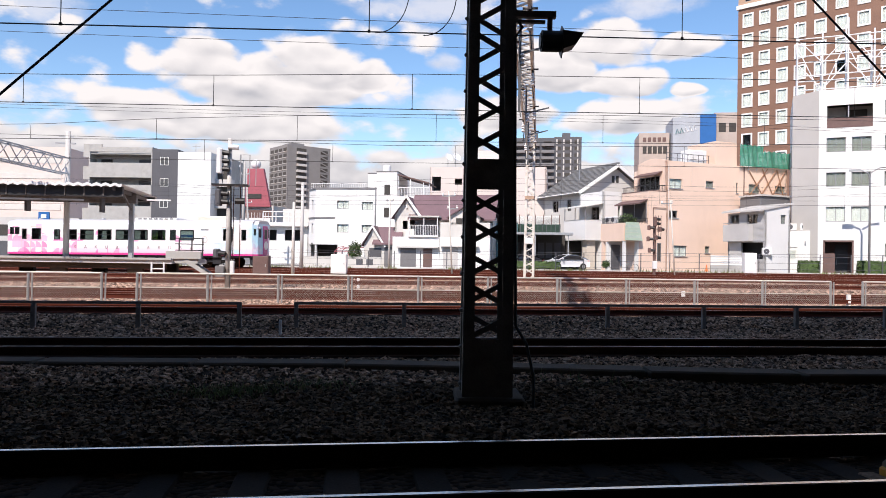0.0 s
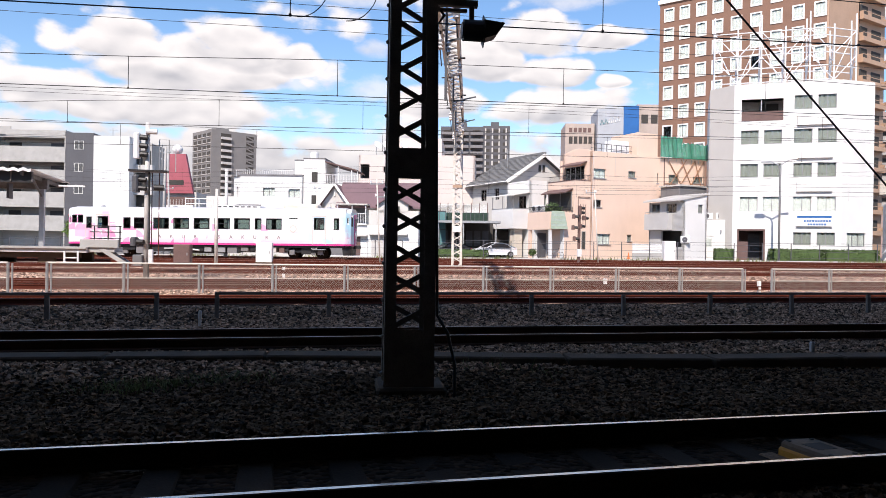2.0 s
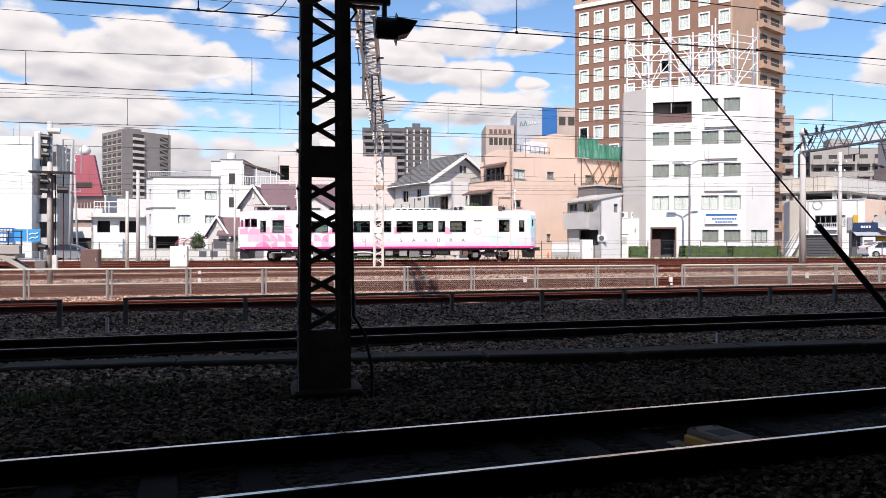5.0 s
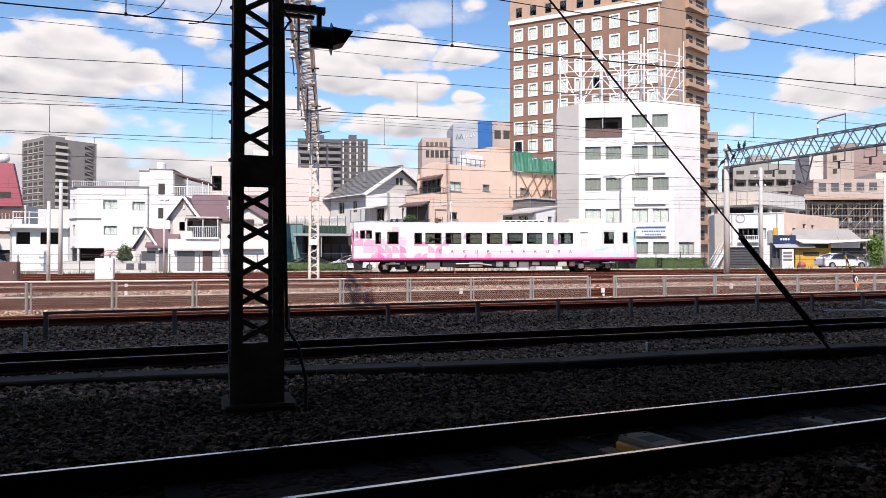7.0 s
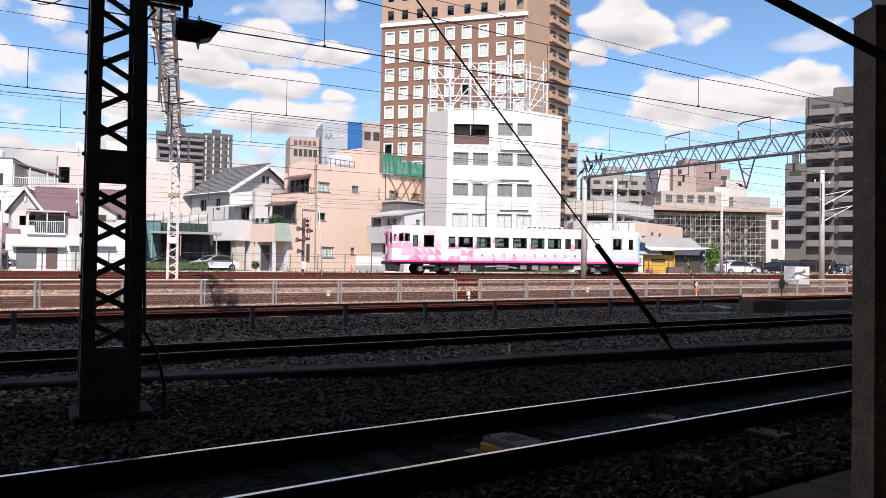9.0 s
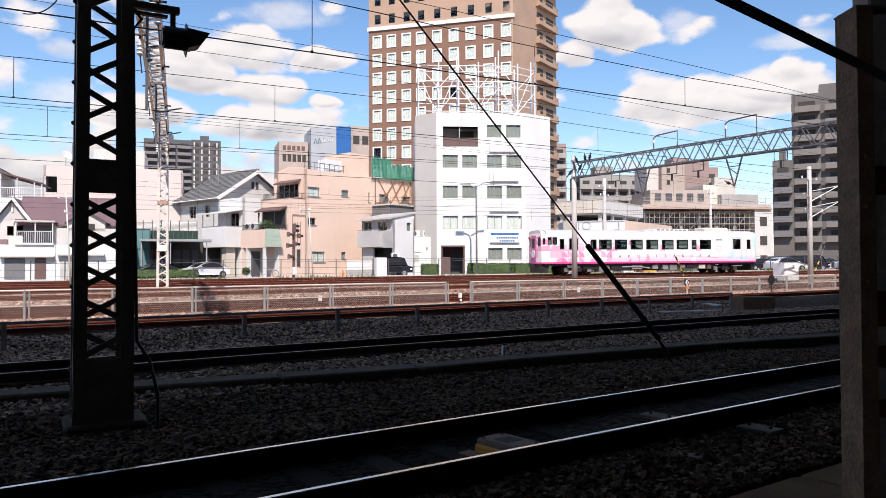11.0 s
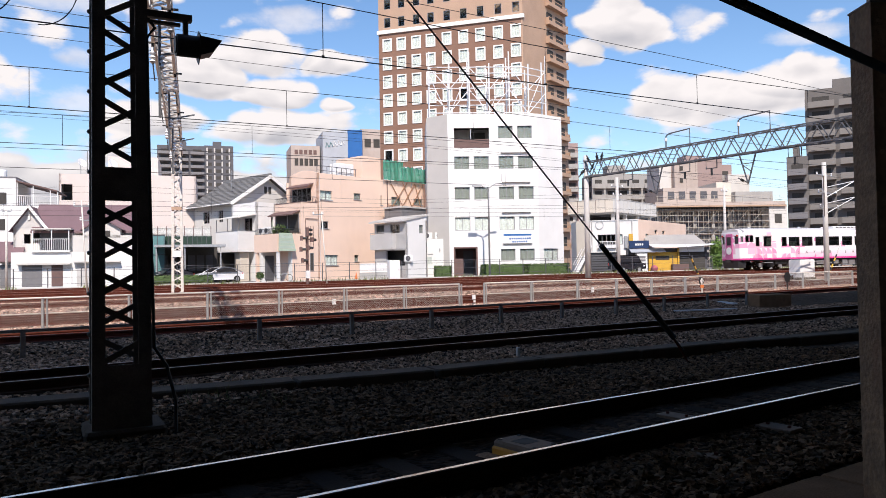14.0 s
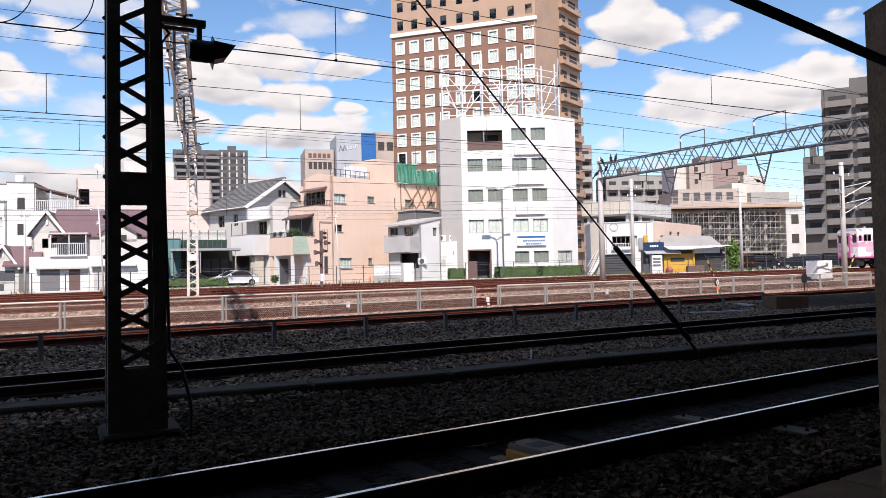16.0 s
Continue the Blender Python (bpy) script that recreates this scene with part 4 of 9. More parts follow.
def catenary(y, contact, messenger, rise, droppers, top, x0=-60, x1=110):
    """A contact wire, the messenger above it and the droppers between, as one run. messenger: its height at x; droppers: their places."""
    t = thing("catenary_run", pose(0, y, 0), "black overhead contact wire hung by droppers from a messenger wire", "overhead wire", "overhead wires")
    low = lambda x: contact + rise * max(-20, min(40, x))
    high = lambda x: low(x) + float(np.interp(x, top, messenger))
    n = 110
    xs_ = [x0 + (x1 - x0) * i / n for i in range(n + 1)]
    part("contact_wire", Geo().tube([(x, 0, low(x)) for x in xs_], 0.011, 5), "black", t)
    part("messenger_wire", Geo().tube([(x, 0, high(x)) for x in xs_], 0.009, 5), "black", t)
    for x in droppers:
        part("dropper", Geo().tube([(x, 0, low(x)), (x, 0, high(x))], 0.008, 4), "black", t)
        part("clip", Geo().box(x - 0.02, -0.014, low(x) - 0.012, x + 0.02, 0.014, low(x) + 0.03), "black", t)
    return t


catenary(11.4, 4.82, (1.25, 1.30, 1.25, 1.0, 0.8, 0.72, 0.9, 1.2), 0.0345, (-24.5, -19.4, -14.4, -9.3, -4.29, 0.23, 5.38, 10.5, 15.59, 20.7, 25.8, 31), (-60, -10, -4, 3, 10, 16, 30, 60))
catenary(19.3, 5.20, (0.5, 0.62, 0.70, 0.78, 0.94, 1.0, 1.05, 0.8, 0.5), 0.0255, (-26, -21.5, -17, -12.5, -8.0, -3.45, 1.65, 7.97, 14.5, 21.0, 27.6, 34), (-60, -30, -8, -3.45, 1.65, 7.97, 14, 25, 60))
catenary(27.3, 5.58, (0.4, 0.49, 0.75, 0.92, 1.02, 1.08, 1.0, 0.5), 0.030, (-27.2, -23.2, -19.2, -15.1, -10.99, -6.78, -1.83, 3.31, 9.85, 16.6, 23.4, 30.2, 37), (-40, -11, -6.8, -1.8, 3.3, 9.85, 20, 60))
catenary(32.2, 5.42, (0.9, 1.1, 0.75, 1.1, 0.9), 0.02, [-33 + 5.4 * i for i in range(15)], (-60, -25, 2, 28, 60))
# slack jumper loops beside the near mast
for x, y in ((0.75, 11.4), (1.5, 11.4)):
    wire("jumper_wire", [(x - 0.42 + 0.52 * math.sin(k * math.pi / 24), y, 4.82 + 0.7 * (1 - math.cos(k * math.pi / 24))) for k in range(13)] + [(x + 0.1 + 0.03 * math.sin(k * 1.6), y, 5.55 + 0.05 * k) for k in range(1, 12)], 0.008, "slack black jumper wire looped between overhead wires")


def far_wires(n, z0, z1):
    t = thing("catenary_run", pose(F0.x, F0.y, 0, 0, 0, FAR), "thin black overhead wires above the far tracks", "overhead wire", "overhead wires")
    part("contact_wire", Geo().tube([(-80, n, z0), (90, n, z0 + 0.5)], 0.009, 5), "black", t)
    part("messenger_wire", Geo().tube([(-80 + 170 * i / 40, n, z1 + 0.3 * math.cos(i * 0.8)) for i in range(41)], 0.008, 5), "black", t)
    for i in range(24):
        part("dropper", Geo().tube([(-78 + 7 * i, n, z0), (-78 + 7 * i, n, z1)], 0.006, 4), "black", t)


far_wires(-5.2, 5.3, 6.4)
far_wires(0, 5.4, 6.6)
far_wires(4.3, 5.4, 6.4)
for y, z in ((14.5, 7.3), (23.0, 8.6), (24.2, 8.2), (38.0, 8.45), (40.0, 9.0)):
    wire("feeder_wire", [(-70 + 9 * i, y - 0.05 * i, z + 0.3 * math.cos(i * 0.6)) for i in range(22)], 0.008, "thin black feeder wire strung along the yard")

# guy wires of the near mast
guy = thing("guy_wire", pose(0, 0, 0), "taut black guy wire with a thick sleeve near its anchor", "guy wire")
part("wire", Geo().tube([(10.15, 7.8, -0.08), (1.75, 7.95, 7.75)], 0.012, 6), "black", guy)
a, b = Vector((10.15, 7.8, -0.08)), Vector((1.75, 7.95, 7.75))
part("sleeve", Geo().tube([a.lerp(b, 0.03), a.lerp(b, 0.222)], 0.05, 10, 0.042), "rubber", guy, "worn black protective sleeve")
part("anchor_rod", Geo().tube([a + Vector((0.1, 0, -0.2)), a.lerp(b, 0.04)], 0.016, 6), "rail_rust", guy)
guy = thing("guy_wire", pose(0, 0, 0), "taut black guy wire anchored beside the track", "guy wire")
part("wire", Geo().tube([(-6.6, 7.8, -0.1), (1.35, 7.95, 7.75)], 0.013, 6), "black", guy)

# rusty white column close by, and the pipe that passes it
column = thing("platform_column", pose(4.125, 1.798, 0, 0, 0, -34.4), "rusty white-painted steel platform column", "column")
# white paint set to dark brown so the column's shade is in the colour
peel = material("shade_dim_peeling_paint", (0.18, 0.115, 0.066), 0.75, vary=0.4, scale=7, fine=40, bump=0.5, stain=1.0, stain_colour=(0.16, 0.075, 0.04), streak=1)
shaft = Geo()
shaft.box(-0.17, -0.10, -0.2, -0.085, -0.085, 2.69).box(0.12, -0.10, -0.2, 0.20, -0.085, 2.69)
shaft.box(-0.17, 0.085, -0.2, 0.20, 0.10, 2.69).box(-0.17, -0.085, -0.2, -0.155, 0.085, 2.69).box(0.185, -0.085, -0.2, 0.20, 0.085, 2.69)
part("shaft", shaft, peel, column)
part("inner_web", Geo().box(-0.155, 0.03, -0.2, 0.185, 0.04, 2.69), "rail_rust", column)
for z0, z1 in ((1.87, 2.66), (1.22, 1.72), (0.93, 1.04), (0.0, 0.84)):
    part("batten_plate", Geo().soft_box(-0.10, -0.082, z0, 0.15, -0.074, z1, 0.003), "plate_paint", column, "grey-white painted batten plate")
for z in (2.6, 1.92, 1.66, 1.27, 0.79, 0.06):
    for x in (-0.13, 0.155):
        part("rivet", Geo().lathe([(0.0, 0.012), (0.010, 0.009), (0.014, 0.0)], n=8), peel, column, at=pose(x, -0.10, z, 90, 0, 0))
for z, w, h in ((1.79, 0.05, 0.05), (1.12, 0.08, 0.09), (0.885, 0.06, 0.03), (0.62, 0.05, 0.1)):
    part("rust_patch", Geo().lathe([(0.0, 0.004), (w * 0.7, 0.003), (w, 0.0)], n=9), "rail_rust", column, "flaking rust patch", at=pose(-0.05, -0.085, z, 90, 0, 0))
part("top_plate", Geo().box(-0.175, -0.105, 2.69, 0.205, 0.105, 2.70), "dark_steel", column)
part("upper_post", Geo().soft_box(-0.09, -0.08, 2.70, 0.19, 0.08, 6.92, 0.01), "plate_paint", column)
part("bolted_bracket", Geo().soft_box(0.02, -0.16, 1.62, 0.2, -0.1, 1.70, 0.01), "rail_rust", column)
part("bolted_bracket", Geo().soft_box(0.06, -0.15, 0.98, 0.2, -0.1, 1.12, 0.01), "rail_rust", column)
tagged(part("service_pipe", Geo().tube([(2.085, 0.44, 1.526), (1.389, 0.461, 1.599), (0.892, 0.476, 1.651), (0.494, 0.488, 1.692), (-0.3, 0.6, 1.95), (-0.9, 0.7, 2.6), (-1.2, 0.8, 4.5), (-1.25, 0.8, 6.95)], 0.0065, 10), "rubber", smooth=True), "black service cable hanging past the column", "cable")


# ---------------------------------------------------------------- railings
def mesh_fence(posts, y, z):
    """A grey chain-link fence with a pipe frame."""
    x0 = posts[0]
    w = posts[-1] - x0
    t = thing("yard_fence", pose(x0, y, z), "low grey pipe-framed chain-link fence in the yard", "fence", "yard fences")
    for x in posts:
        part("post", Geo().tube([(x - x0, 0, -0.1), (x - x0, 0, 0.86)], 0.04, 8), "galv", t)
        part("post", Geo().tube([(x - x0 + 0.11, 0, -0.1), (x - x0 + 0.11, 0, 0.84)], 0.025, 8), "galv", t)
    part("top_rail", Geo().tube([(0, 0, 0.85), (w, 0, 0.85)], 0.026, 8), "pale_steel", t)
    part("middle_rail", Geo().tube([(0, 0.03, 0.42), (w, 0.03, 0.42)], 0.018, 8), "pale_steel", t)
    g = Geo()
    k = 0.075
    i = -0.78
    while i < w:
        a, b = max(i, 0), min(i + 0.78, w)
        if b - a > 0.02:
            g.bar((a, 0, 0.04 + a - i), (b, 0, 0.04 + b - i), 0.0042)
            g.bar((a, 0.004, 0.82 - (a - i)), (b, 0.004, 0.82 - (b - i)), 0.0042)
        i += k
    part("wire_mesh", g, "mesh_wire", t)
    return t


mesh_fence([-22.0, -19.8, -17.6, -15.5, -13.4, -11.3, -9.24, -7.19], 22.95, -0.15)
mesh_fence([-6.2, -4.15, -2.05, 0.09, 2.28, 4.52, 6.81, 9.15, 11.53, 13.96, 16.47], 23.0, -0.14)
mesh_fence([17.75, 20.2, 22.86, 25.3, 27.7, 30.2, 32.8, 35.3, 38.0, 40.8, 43.6, 46.4], 23.1, -0.14)


def low_rail(x0, x1, y, n):
    t = thing("low_railing", pose(x0, y, -0.3), "low dark steel railing between the tracks", "railing", "low railings")
    for i in range(n + 1):
        part("post", Geo().box((x1 - x0) * i / n - 0.045, -0.04, -0.2, (x1 - x0) * i / n + 0.045, 0.04, 0.56), "dark_steel", t)
    part("top_rail", Geo().box(-0.05, -0.03, 0.54, x1 - x0 + 0.05, 0.03, 0.60), "dark_steel", t)


low_rail(-10.6, -2.29, 16.2, 4)
low_rail(-1.1, 25.1, 16.4, 11)
for x, y in ((-1.35, 15.3), (8.0, 9.5)):
    tagged(part("marker_stub", Geo().soft_box(-0.03, -0.03, -0.4, 0.03, 0.03, 0.0, 0.01), "light_concrete", at=pose(x, y, 0.0)), "small white trackside marker stub", "marker")

# dark insulators clustered where the gantry beam meets its pole
for i, (dx, dy, dz) in enumerate(((-0.2, -0.5, 8.35), (0.15, -0.9, 8.45), (-0.1, -1.5, 8.4), (0.2, -0.3, 7.9), (-0.25, 0.2, 7.6))):
    t = thing("insulator", pose(35.6 + dx, 34.9 + dy, dz - 0.12, 14 * i - 20, 8 * i - 10, 0), "dark ribbed insulator on the gantry beam", "insulator", "gantry insulators")
    part("ribbed_body", Geo().lathe([(0.04, -0.1), (0.05, 0), (0.12, 0.03), (0.05, 0.08), (0.12, 0.13), (0.05, 0.18), (0.12, 0.23), (0.05, 0.28), (0.03, 0.45)], n=8), "black", t)
    part("clamp", Geo().bar((0, 0, -0.3), (0, 0, -0.05), 0.06), "gantry_steel", t)
# brackets and insulators along the pale beam and its mast
for y, low in ((11.4, 4.91), (19.3, 5.32), (27.3, 5.78), (32.2, 5.58)):
    k = (y - 8.4) / 33.5
    x = 1.55 + 9.25 * k
    t = thing("beam_bracket", pose(x, y, 7.9), "steel wire bracket hanging from the pale lattice beam", "bracket", "beam brackets")
    part("hanger", Geo().bar((0, 0, 0.02), (0, 0, low - 7.92), 0.06).bar((-0.32, 0, 0.03), (0.32, 0, 0.03), 0.06).bar((0, 0, -1.0), (0.9, 0, -0.75), 0.05), "gantry_steel", t)
    part("insulator", Geo().lathe([(0.03, -1.35), (0.09, -1.3), (0.04, -1.24), (0.09, -1.18), (0.04, -1.12), (0.09, -1.06), (0.03, -1.0)], 0.06, 0, 8), "white_steel", t)


for k in range(1, 11):
    y = 9.6 + 3.0 * k
    x = 1.55 + 9.25 * (y - 8.4) / 33.5
    t = thing("beam_insulator", pose(x + (0.28 if k % 2 else -0.28), y, 7.9, 0, 0, -16), "white ribbed insulator clamped under the pale lattice beam", "insulator", "beam insulators")
    part("ribbed_body", Geo().lathe([(0.03, -0.62), (0.10, -0.56), (0.04, -0.5), (0.10, -0.44), (0.04, -0.38), (0.10, -0.32), (0.04, -0.26), (0.03, -0.1)], n=9), "white_steel", t)
    part("clamp", Geo().bar((0, 0, -0.14), (0, 0, 0.06), 0.07).bar((-0.2, 0, -0.02), (0.2, 0, -0.02), 0.05), "black", t)
    part("rod", Geo().tube([(0, 0, -0.6), (0.05, 0, -1.1)], 0.02, 5), "black", t)


# ---------------------------------------------------------------- buildings
PANES = {}


def window(parent, p, q, u, z, w, h, frame_mat="window_frame", curtain="", sashes=2, setback=0.10):
    """A sliding window set back in the wall from p to q; alike ones share their meshes."""
    key = (round(w, 2), round(h, 2), frame_mat, sashes)
    if key not in PANES:
        g = Geo()
        e = min(0.05, w * 0.08)
        g.box(0, 0, 0, w, 0.07, e), g.box(0, 0, h - e, w, 0.07, h), g.box(0, 0, e, e, 0.07, h - e), g.box(w - e, 0, e, w, 0.07, h - e)
        for i in range(1, sashes):
            g.box(w * i / sashes - 0.025, 0.005, e, w * i / sashes + 0.025, 0.06, h - e)
        PANES[key] = (mesh_of("window_frame", g, frame_mat), mesh_of("pane", Geo().box(e, 0.025, e, w - e, 0.035, h - e), "glass"), mesh_of("curtain", curtain_geo(w, h), "curtain"), mesh_of("blind", curtain_geo(w, h), "blind"))
    fm, pm, cm, bm = PANES[key]
    p, q = Vector(p), Vector(q)
    d = (q - p).normalized()
    ang = math.degrees(math.atan2(d.y, d.x))
    n = Vector((-d.y, d.x))
    at = p + d * u + n * setback
    win = part("window", fm, None, parent, at=pose(at.x, at.y, z, 0, 0, ang))
    pane = part("pane", pm, None, win)
    pane.visible_shadow = False
    if curtain:
        part("curtain" if curtain == "lace" else "blind", cm if curtain == "lace" else bm, None, win, "white lace curtain" if curtain == "lace" else "grey window blind", at=pose(0, 0.07, 0))
    return win


def curtain_geo(w, h):
    g = Geo()
    n = max(6, int(w / 0.12))
    for i in range(n + 1):
        x = w * i / n
        g.v += [(x, 0.03 * math.sin(i * 1.9), 0.02), (x, 0.03 * math.sin(i * 1.9 + 0.4), h - 0.03)]
    for i in range(n):
        g.f.append((2 * i, 2 * i + 2, 2 * i + 3, 2 * i + 1))
    return g


def shell(parent, poly, z0, z1, mat, openings=None, roof="concrete", parapet=0.0, thick=0.22, mats=None):
    """Walls round a plan (counter-clockwise, seen from above), with openings per side, and a flat roof. openings: side -> [(u, z, w, h)]."""
    openings, mats = openings or {}, mats or {}
    n = len(poly)
    for i in range(n):
        p, q = poly[i], poly[(i + 1) % n]
        part("wall", Geo().wall(p, q, z0, z1 + parapet, openings.get(i, ()), thick), mats.get(i, mat), parent)
    cx, cy = sum(p[0] for p in poly) / n, sum(p[1] for p in poly) / n
    inner = [(cx + (x - cx) * 0.985, cy + (y - cy) * 0.985) for x, y in poly]
    part("roof", Geo().prism(inner, z1 - 0.25, z1 - 0.02), roof, parent)


def house(name, at, label, category="building"):
    return thing(name, at, label, category)


# grey for the white office's left wall, its weaker light put into the colour
M["grey_side"] = material("shade_grey_wall", (0.52, 0.50, 0.475), 0.85, vary=0.06, scale=0.6, fine=30, bump=0.1)
# white five-storey office
off = house("office_building", pose(41.2, 59.08, 0.0, 0, 0, -32), "white five-storey office building with a chamfered corner")
FP = [(0, 0), (8.9, 0), (11.75, 2.0), (11.75, 12), (-2.05, 12), (-2.05, 1.75)]
rows = ((11.03, 1.27), (8.01, 1.25), (4.95, 1.32))
holes = [(0.63, 13.14, 3.48, 1.98), (0.42, 0.5, 2.35, 2.72)]
wins = []
for z, h in rows:
    wins += [(u, z, 1.5, h) for u in (0.6, 2.54, 5.0, 6.94)]
wins += [(5.0, 14.05, 1.46, 1.26), (6.92, 14.05, 1.46, 1.26), (5.08, 1.93, 1.43, 1.15), (6.97, 1.93, 1.46, 1.15)]
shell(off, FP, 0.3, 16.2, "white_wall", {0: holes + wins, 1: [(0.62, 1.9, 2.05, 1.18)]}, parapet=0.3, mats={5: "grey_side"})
for i, (u, z, w, h) in enumerate(wins):
    window(off, FP[0], FP[1], u, z, w, h, curtain="lace" if 4.5 < z < 6 else "blind", setback=0.1)
window(off, FP[1], FP[2], 0.62, 1.9, 2.05, 1.18, curtain="lace", sashes=3)
part("balcony_recess", Geo().box(0.45, 0.24, 13.0, 4.3, 2.2, 13.1).box(0.45, 2.1, 13.1, 4.3, 2.25, 15.3), "light_concrete", off)
part("balcony_door", Geo().box(2.3, 2.02, 13.1, 3.9, 2.1, 15.0), "dark_room", off)
part("balcony_divider", Geo().box(2.25, 0.1, 13.1, 2.33, 2.1, 15.1), "galv", off)
part("balcony_panel", Geo().box(0.63, -0.02, 13.14, 4.11, 0.06, 14.0), "timber", off, "dark brown louvred balcony panel")
for z in (12.62, 9.68, 6.7):
    part("sunshade", Geo().soft_box(5.25, -0.22, z, 8.13, 0.0, z + 0.9, 0.03), "white_wall", off, "white boxed sunshade panel")
sign = part("sign_board", Geo().box(5.28, -0.22, 3.62, 8.17, -0.04, 4.6), "white_steel", off, "white company sign with a blue band")
part("blue_band", Geo().box(5.34, -0.225, 4.36, 8.1, -0.219, 4.55), "blue_panel", sign)
for k, (a, b) in enumerate(((5.9, 7.9), (6.2, 7.6))):
    x = a
    while x < b:
        part("sign_mark", Geo().box(x, -0.226, 4.0 - 0.3 * k, x + 0.15, -0.219, 4.17 - 0.3 * k), "blue_panel", sign)
        x += 0.22
part("entrance_surround", Geo().box(0.42, -0.06, 0.4, 0.56, 0.3, 3.3).box(2.63, -0.06, 0.4, 2.77, 0.3, 3.3).box(0.42, -0.06, 3.2, 2.77, 0.3, 3.34), "timber", off)
part("entrance_hall", Geo().box(0.42, 2.6, 0.4, 2.77, 2.7, 3.3).box(0.42, 0.22, 3.22, 2.77, 2.6, 3.3).box(0.3, 0.24, 0.4, 0.42, 2.7, 3.3).box(2.77, 0.24, 0.4, 2.89, 2.7, 3.3), "timber", off)
door = part("door", Geo().box(1.5, 2.3, 0.5, 2.5, 2.36, 3.0), "dark_grey", off, "dark glazed entrance door")
part("handle", Geo().tube([(1.62, 2.25, 1.2), (1.62, 2.25, 1.8)], 0.03, 6), "galv", door)
part("gate_panel", Geo().box(0.56, 0.12, 0.45, 1.35, 0.17, 2.2), "timber", off, "brown slatted gate leaf")
annex = house("office_annex", pose(41.2, 59.08, 0.0, 0, 0, -32), "white single-storey annex with a side door", "building")
AP = [(-4.2, 0.5), (-0.02, 0.5), (-0.02, 1.7), (-2.07, 1.74), (-2.07, 8), (-4.2, 8)]
shell(annex, AP, 0.3, 4.2, "white_wall", {0: [(1.87, 0.5, 0.74, 2.2)]})
d = part("door", Geo().box(-2.33, 0.56, 0.45, -1.59, 0.62, 2.68), "white_frame", annex, "white door with a small window")
part("door_window", Geo().box(-2.2, 0.545, 1.7, -1.72, 0.565, 2.45), "glass", d)
for u in (-2.9, -0.95):
    part("wall_lamp", Geo().soft_box(u - 0.06, 0.36, 3.0, u + 0.06, 0.5, 3.25, 0.02), "galv", annex)


def air_conditioner(x, y, z, ang, w=0.8):
    t = thing("air_conditioner", pose(x, y, z, 0, 0, ang), "white outdoor air-conditioner unit", "air conditioner", "air conditioners")
    part("case", Geo().soft_box(0, 0, 0.06, w, 0.32, 0.66, 0.02), "white_steel", t)
    part("fan_grille", Geo().lathe([(0.02, 0), (0.22, 0.0), (0.24, 0.012), (0.02, 0.015)], n=14), "dark_grey", t, at=pose(w * 0.4, -0.004, 0.36, 90, 0, 0))
    part("foot", Geo().box(0.06, 0.02, 0, 0.14, 0.3, 0.06), "galv", t)
    part("foot", Geo().box(w - 0.14, 0.02, 0, w - 0.06, 0.3, 0.06), "galv", t)


a = Vector((41.2, 59.08))
R32 = Matrix.Rotation(radians(-32), 2)
for u in (-2.55, -1.35):
    p = a + R32 @ Vector((u, 1.0))
    air_conditioner(p.x, p.y, 4.2, -32, 0.9)

# rooftop sign frame of white steel
frame_ = thing("sign_frame", pose(41.2, 59.08, 16.2, 0, 0, -32), "white tubular steel frame for a rooftop sign, empty", "sign frame")
U = [-1.7 + 2.05 * i for i in range(7)]
for r_, y in ((0, 2.3), (1, 4.6)):
    for i, u in enumerate(U):
        yy = y + max(0, u - 8) * 0.7
        part("upright", Geo().tube([(u, yy, -0.2), (u, yy, 7.2 if i % 2 == 0 else 6.0)], 0.075, 6), "white_steel", frame_)
    for z in (0.9, 2.2, 4.0, 5.6):
        part("rail", Geo().tube([(U[0], y, z), (8, y, z), (U[-1], y + max(0, U[-1] - 8) * 0.7, z)], 0.055, 6), "white_steel", frame_)
    for i in range(6):
        for z0, z1 in ((0.9, 3.3), (3.3, 5.6)) if r_ == 0 else ((0.9, 5.6),):
            f = lambda u: y + max(0, u - 8) * 0.7
            part("brace", Geo().tube([(U[i], f(U[i]), z0 if i % 2 else z1), (U[i + 1], f(U[i + 1]), z1 if i % 2 else z0)], 0.05, 5), "white_steel", frame_)
for i, u in enumerate(U):
    y = max(0, u - 8) * 0.7
    part("brace", Geo().tube([(u, 2.3 + y, 5.6), (u, 4.6 + y, 0.9)], 0.05, 5), "white_steel", frame_)
    part("brace", Geo().tube([(u, 2.3 + y, 2.9), (u, 4.6 + y, 2.9)], 0.05, 5), "white_steel", frame_)
for u in (1.3, 5.2, 8.6):
    part("floodlight", Geo().soft_box(u, 1.6, 0.3, u + 0.7, 2.0, 0.6, 0.03), "orange", frame_, "faded orange floodlight")

# brown hotel tower
hot = house("hotel_tower", pose(73.63, 84.9, 0.0, 0, 0, -52), "tall brown tiled hotel with white-framed windows", "building")
HP = [(-23.9, 0), (0, 0), (-1.0, 14), (-24, 14)]
cols = [-23.2 + 2.43 * i for i in range(3)] + [-15.55 + 2.75 * i for i in range(6)]
cols = [-23.2, -20.75, -18.2, -15.75, -13.05, -10.3, -7.55, -4.7, -1.8 - 0.1]
holes = []
for k in range(13):
    for c in cols:
        holes.append((c + 23.9 + 0.2, 36.6 + 0.25 - 3.02 * k, 1.2, 1.7)) if 36.6 - 3.02 * k > 3 else None
upper = []
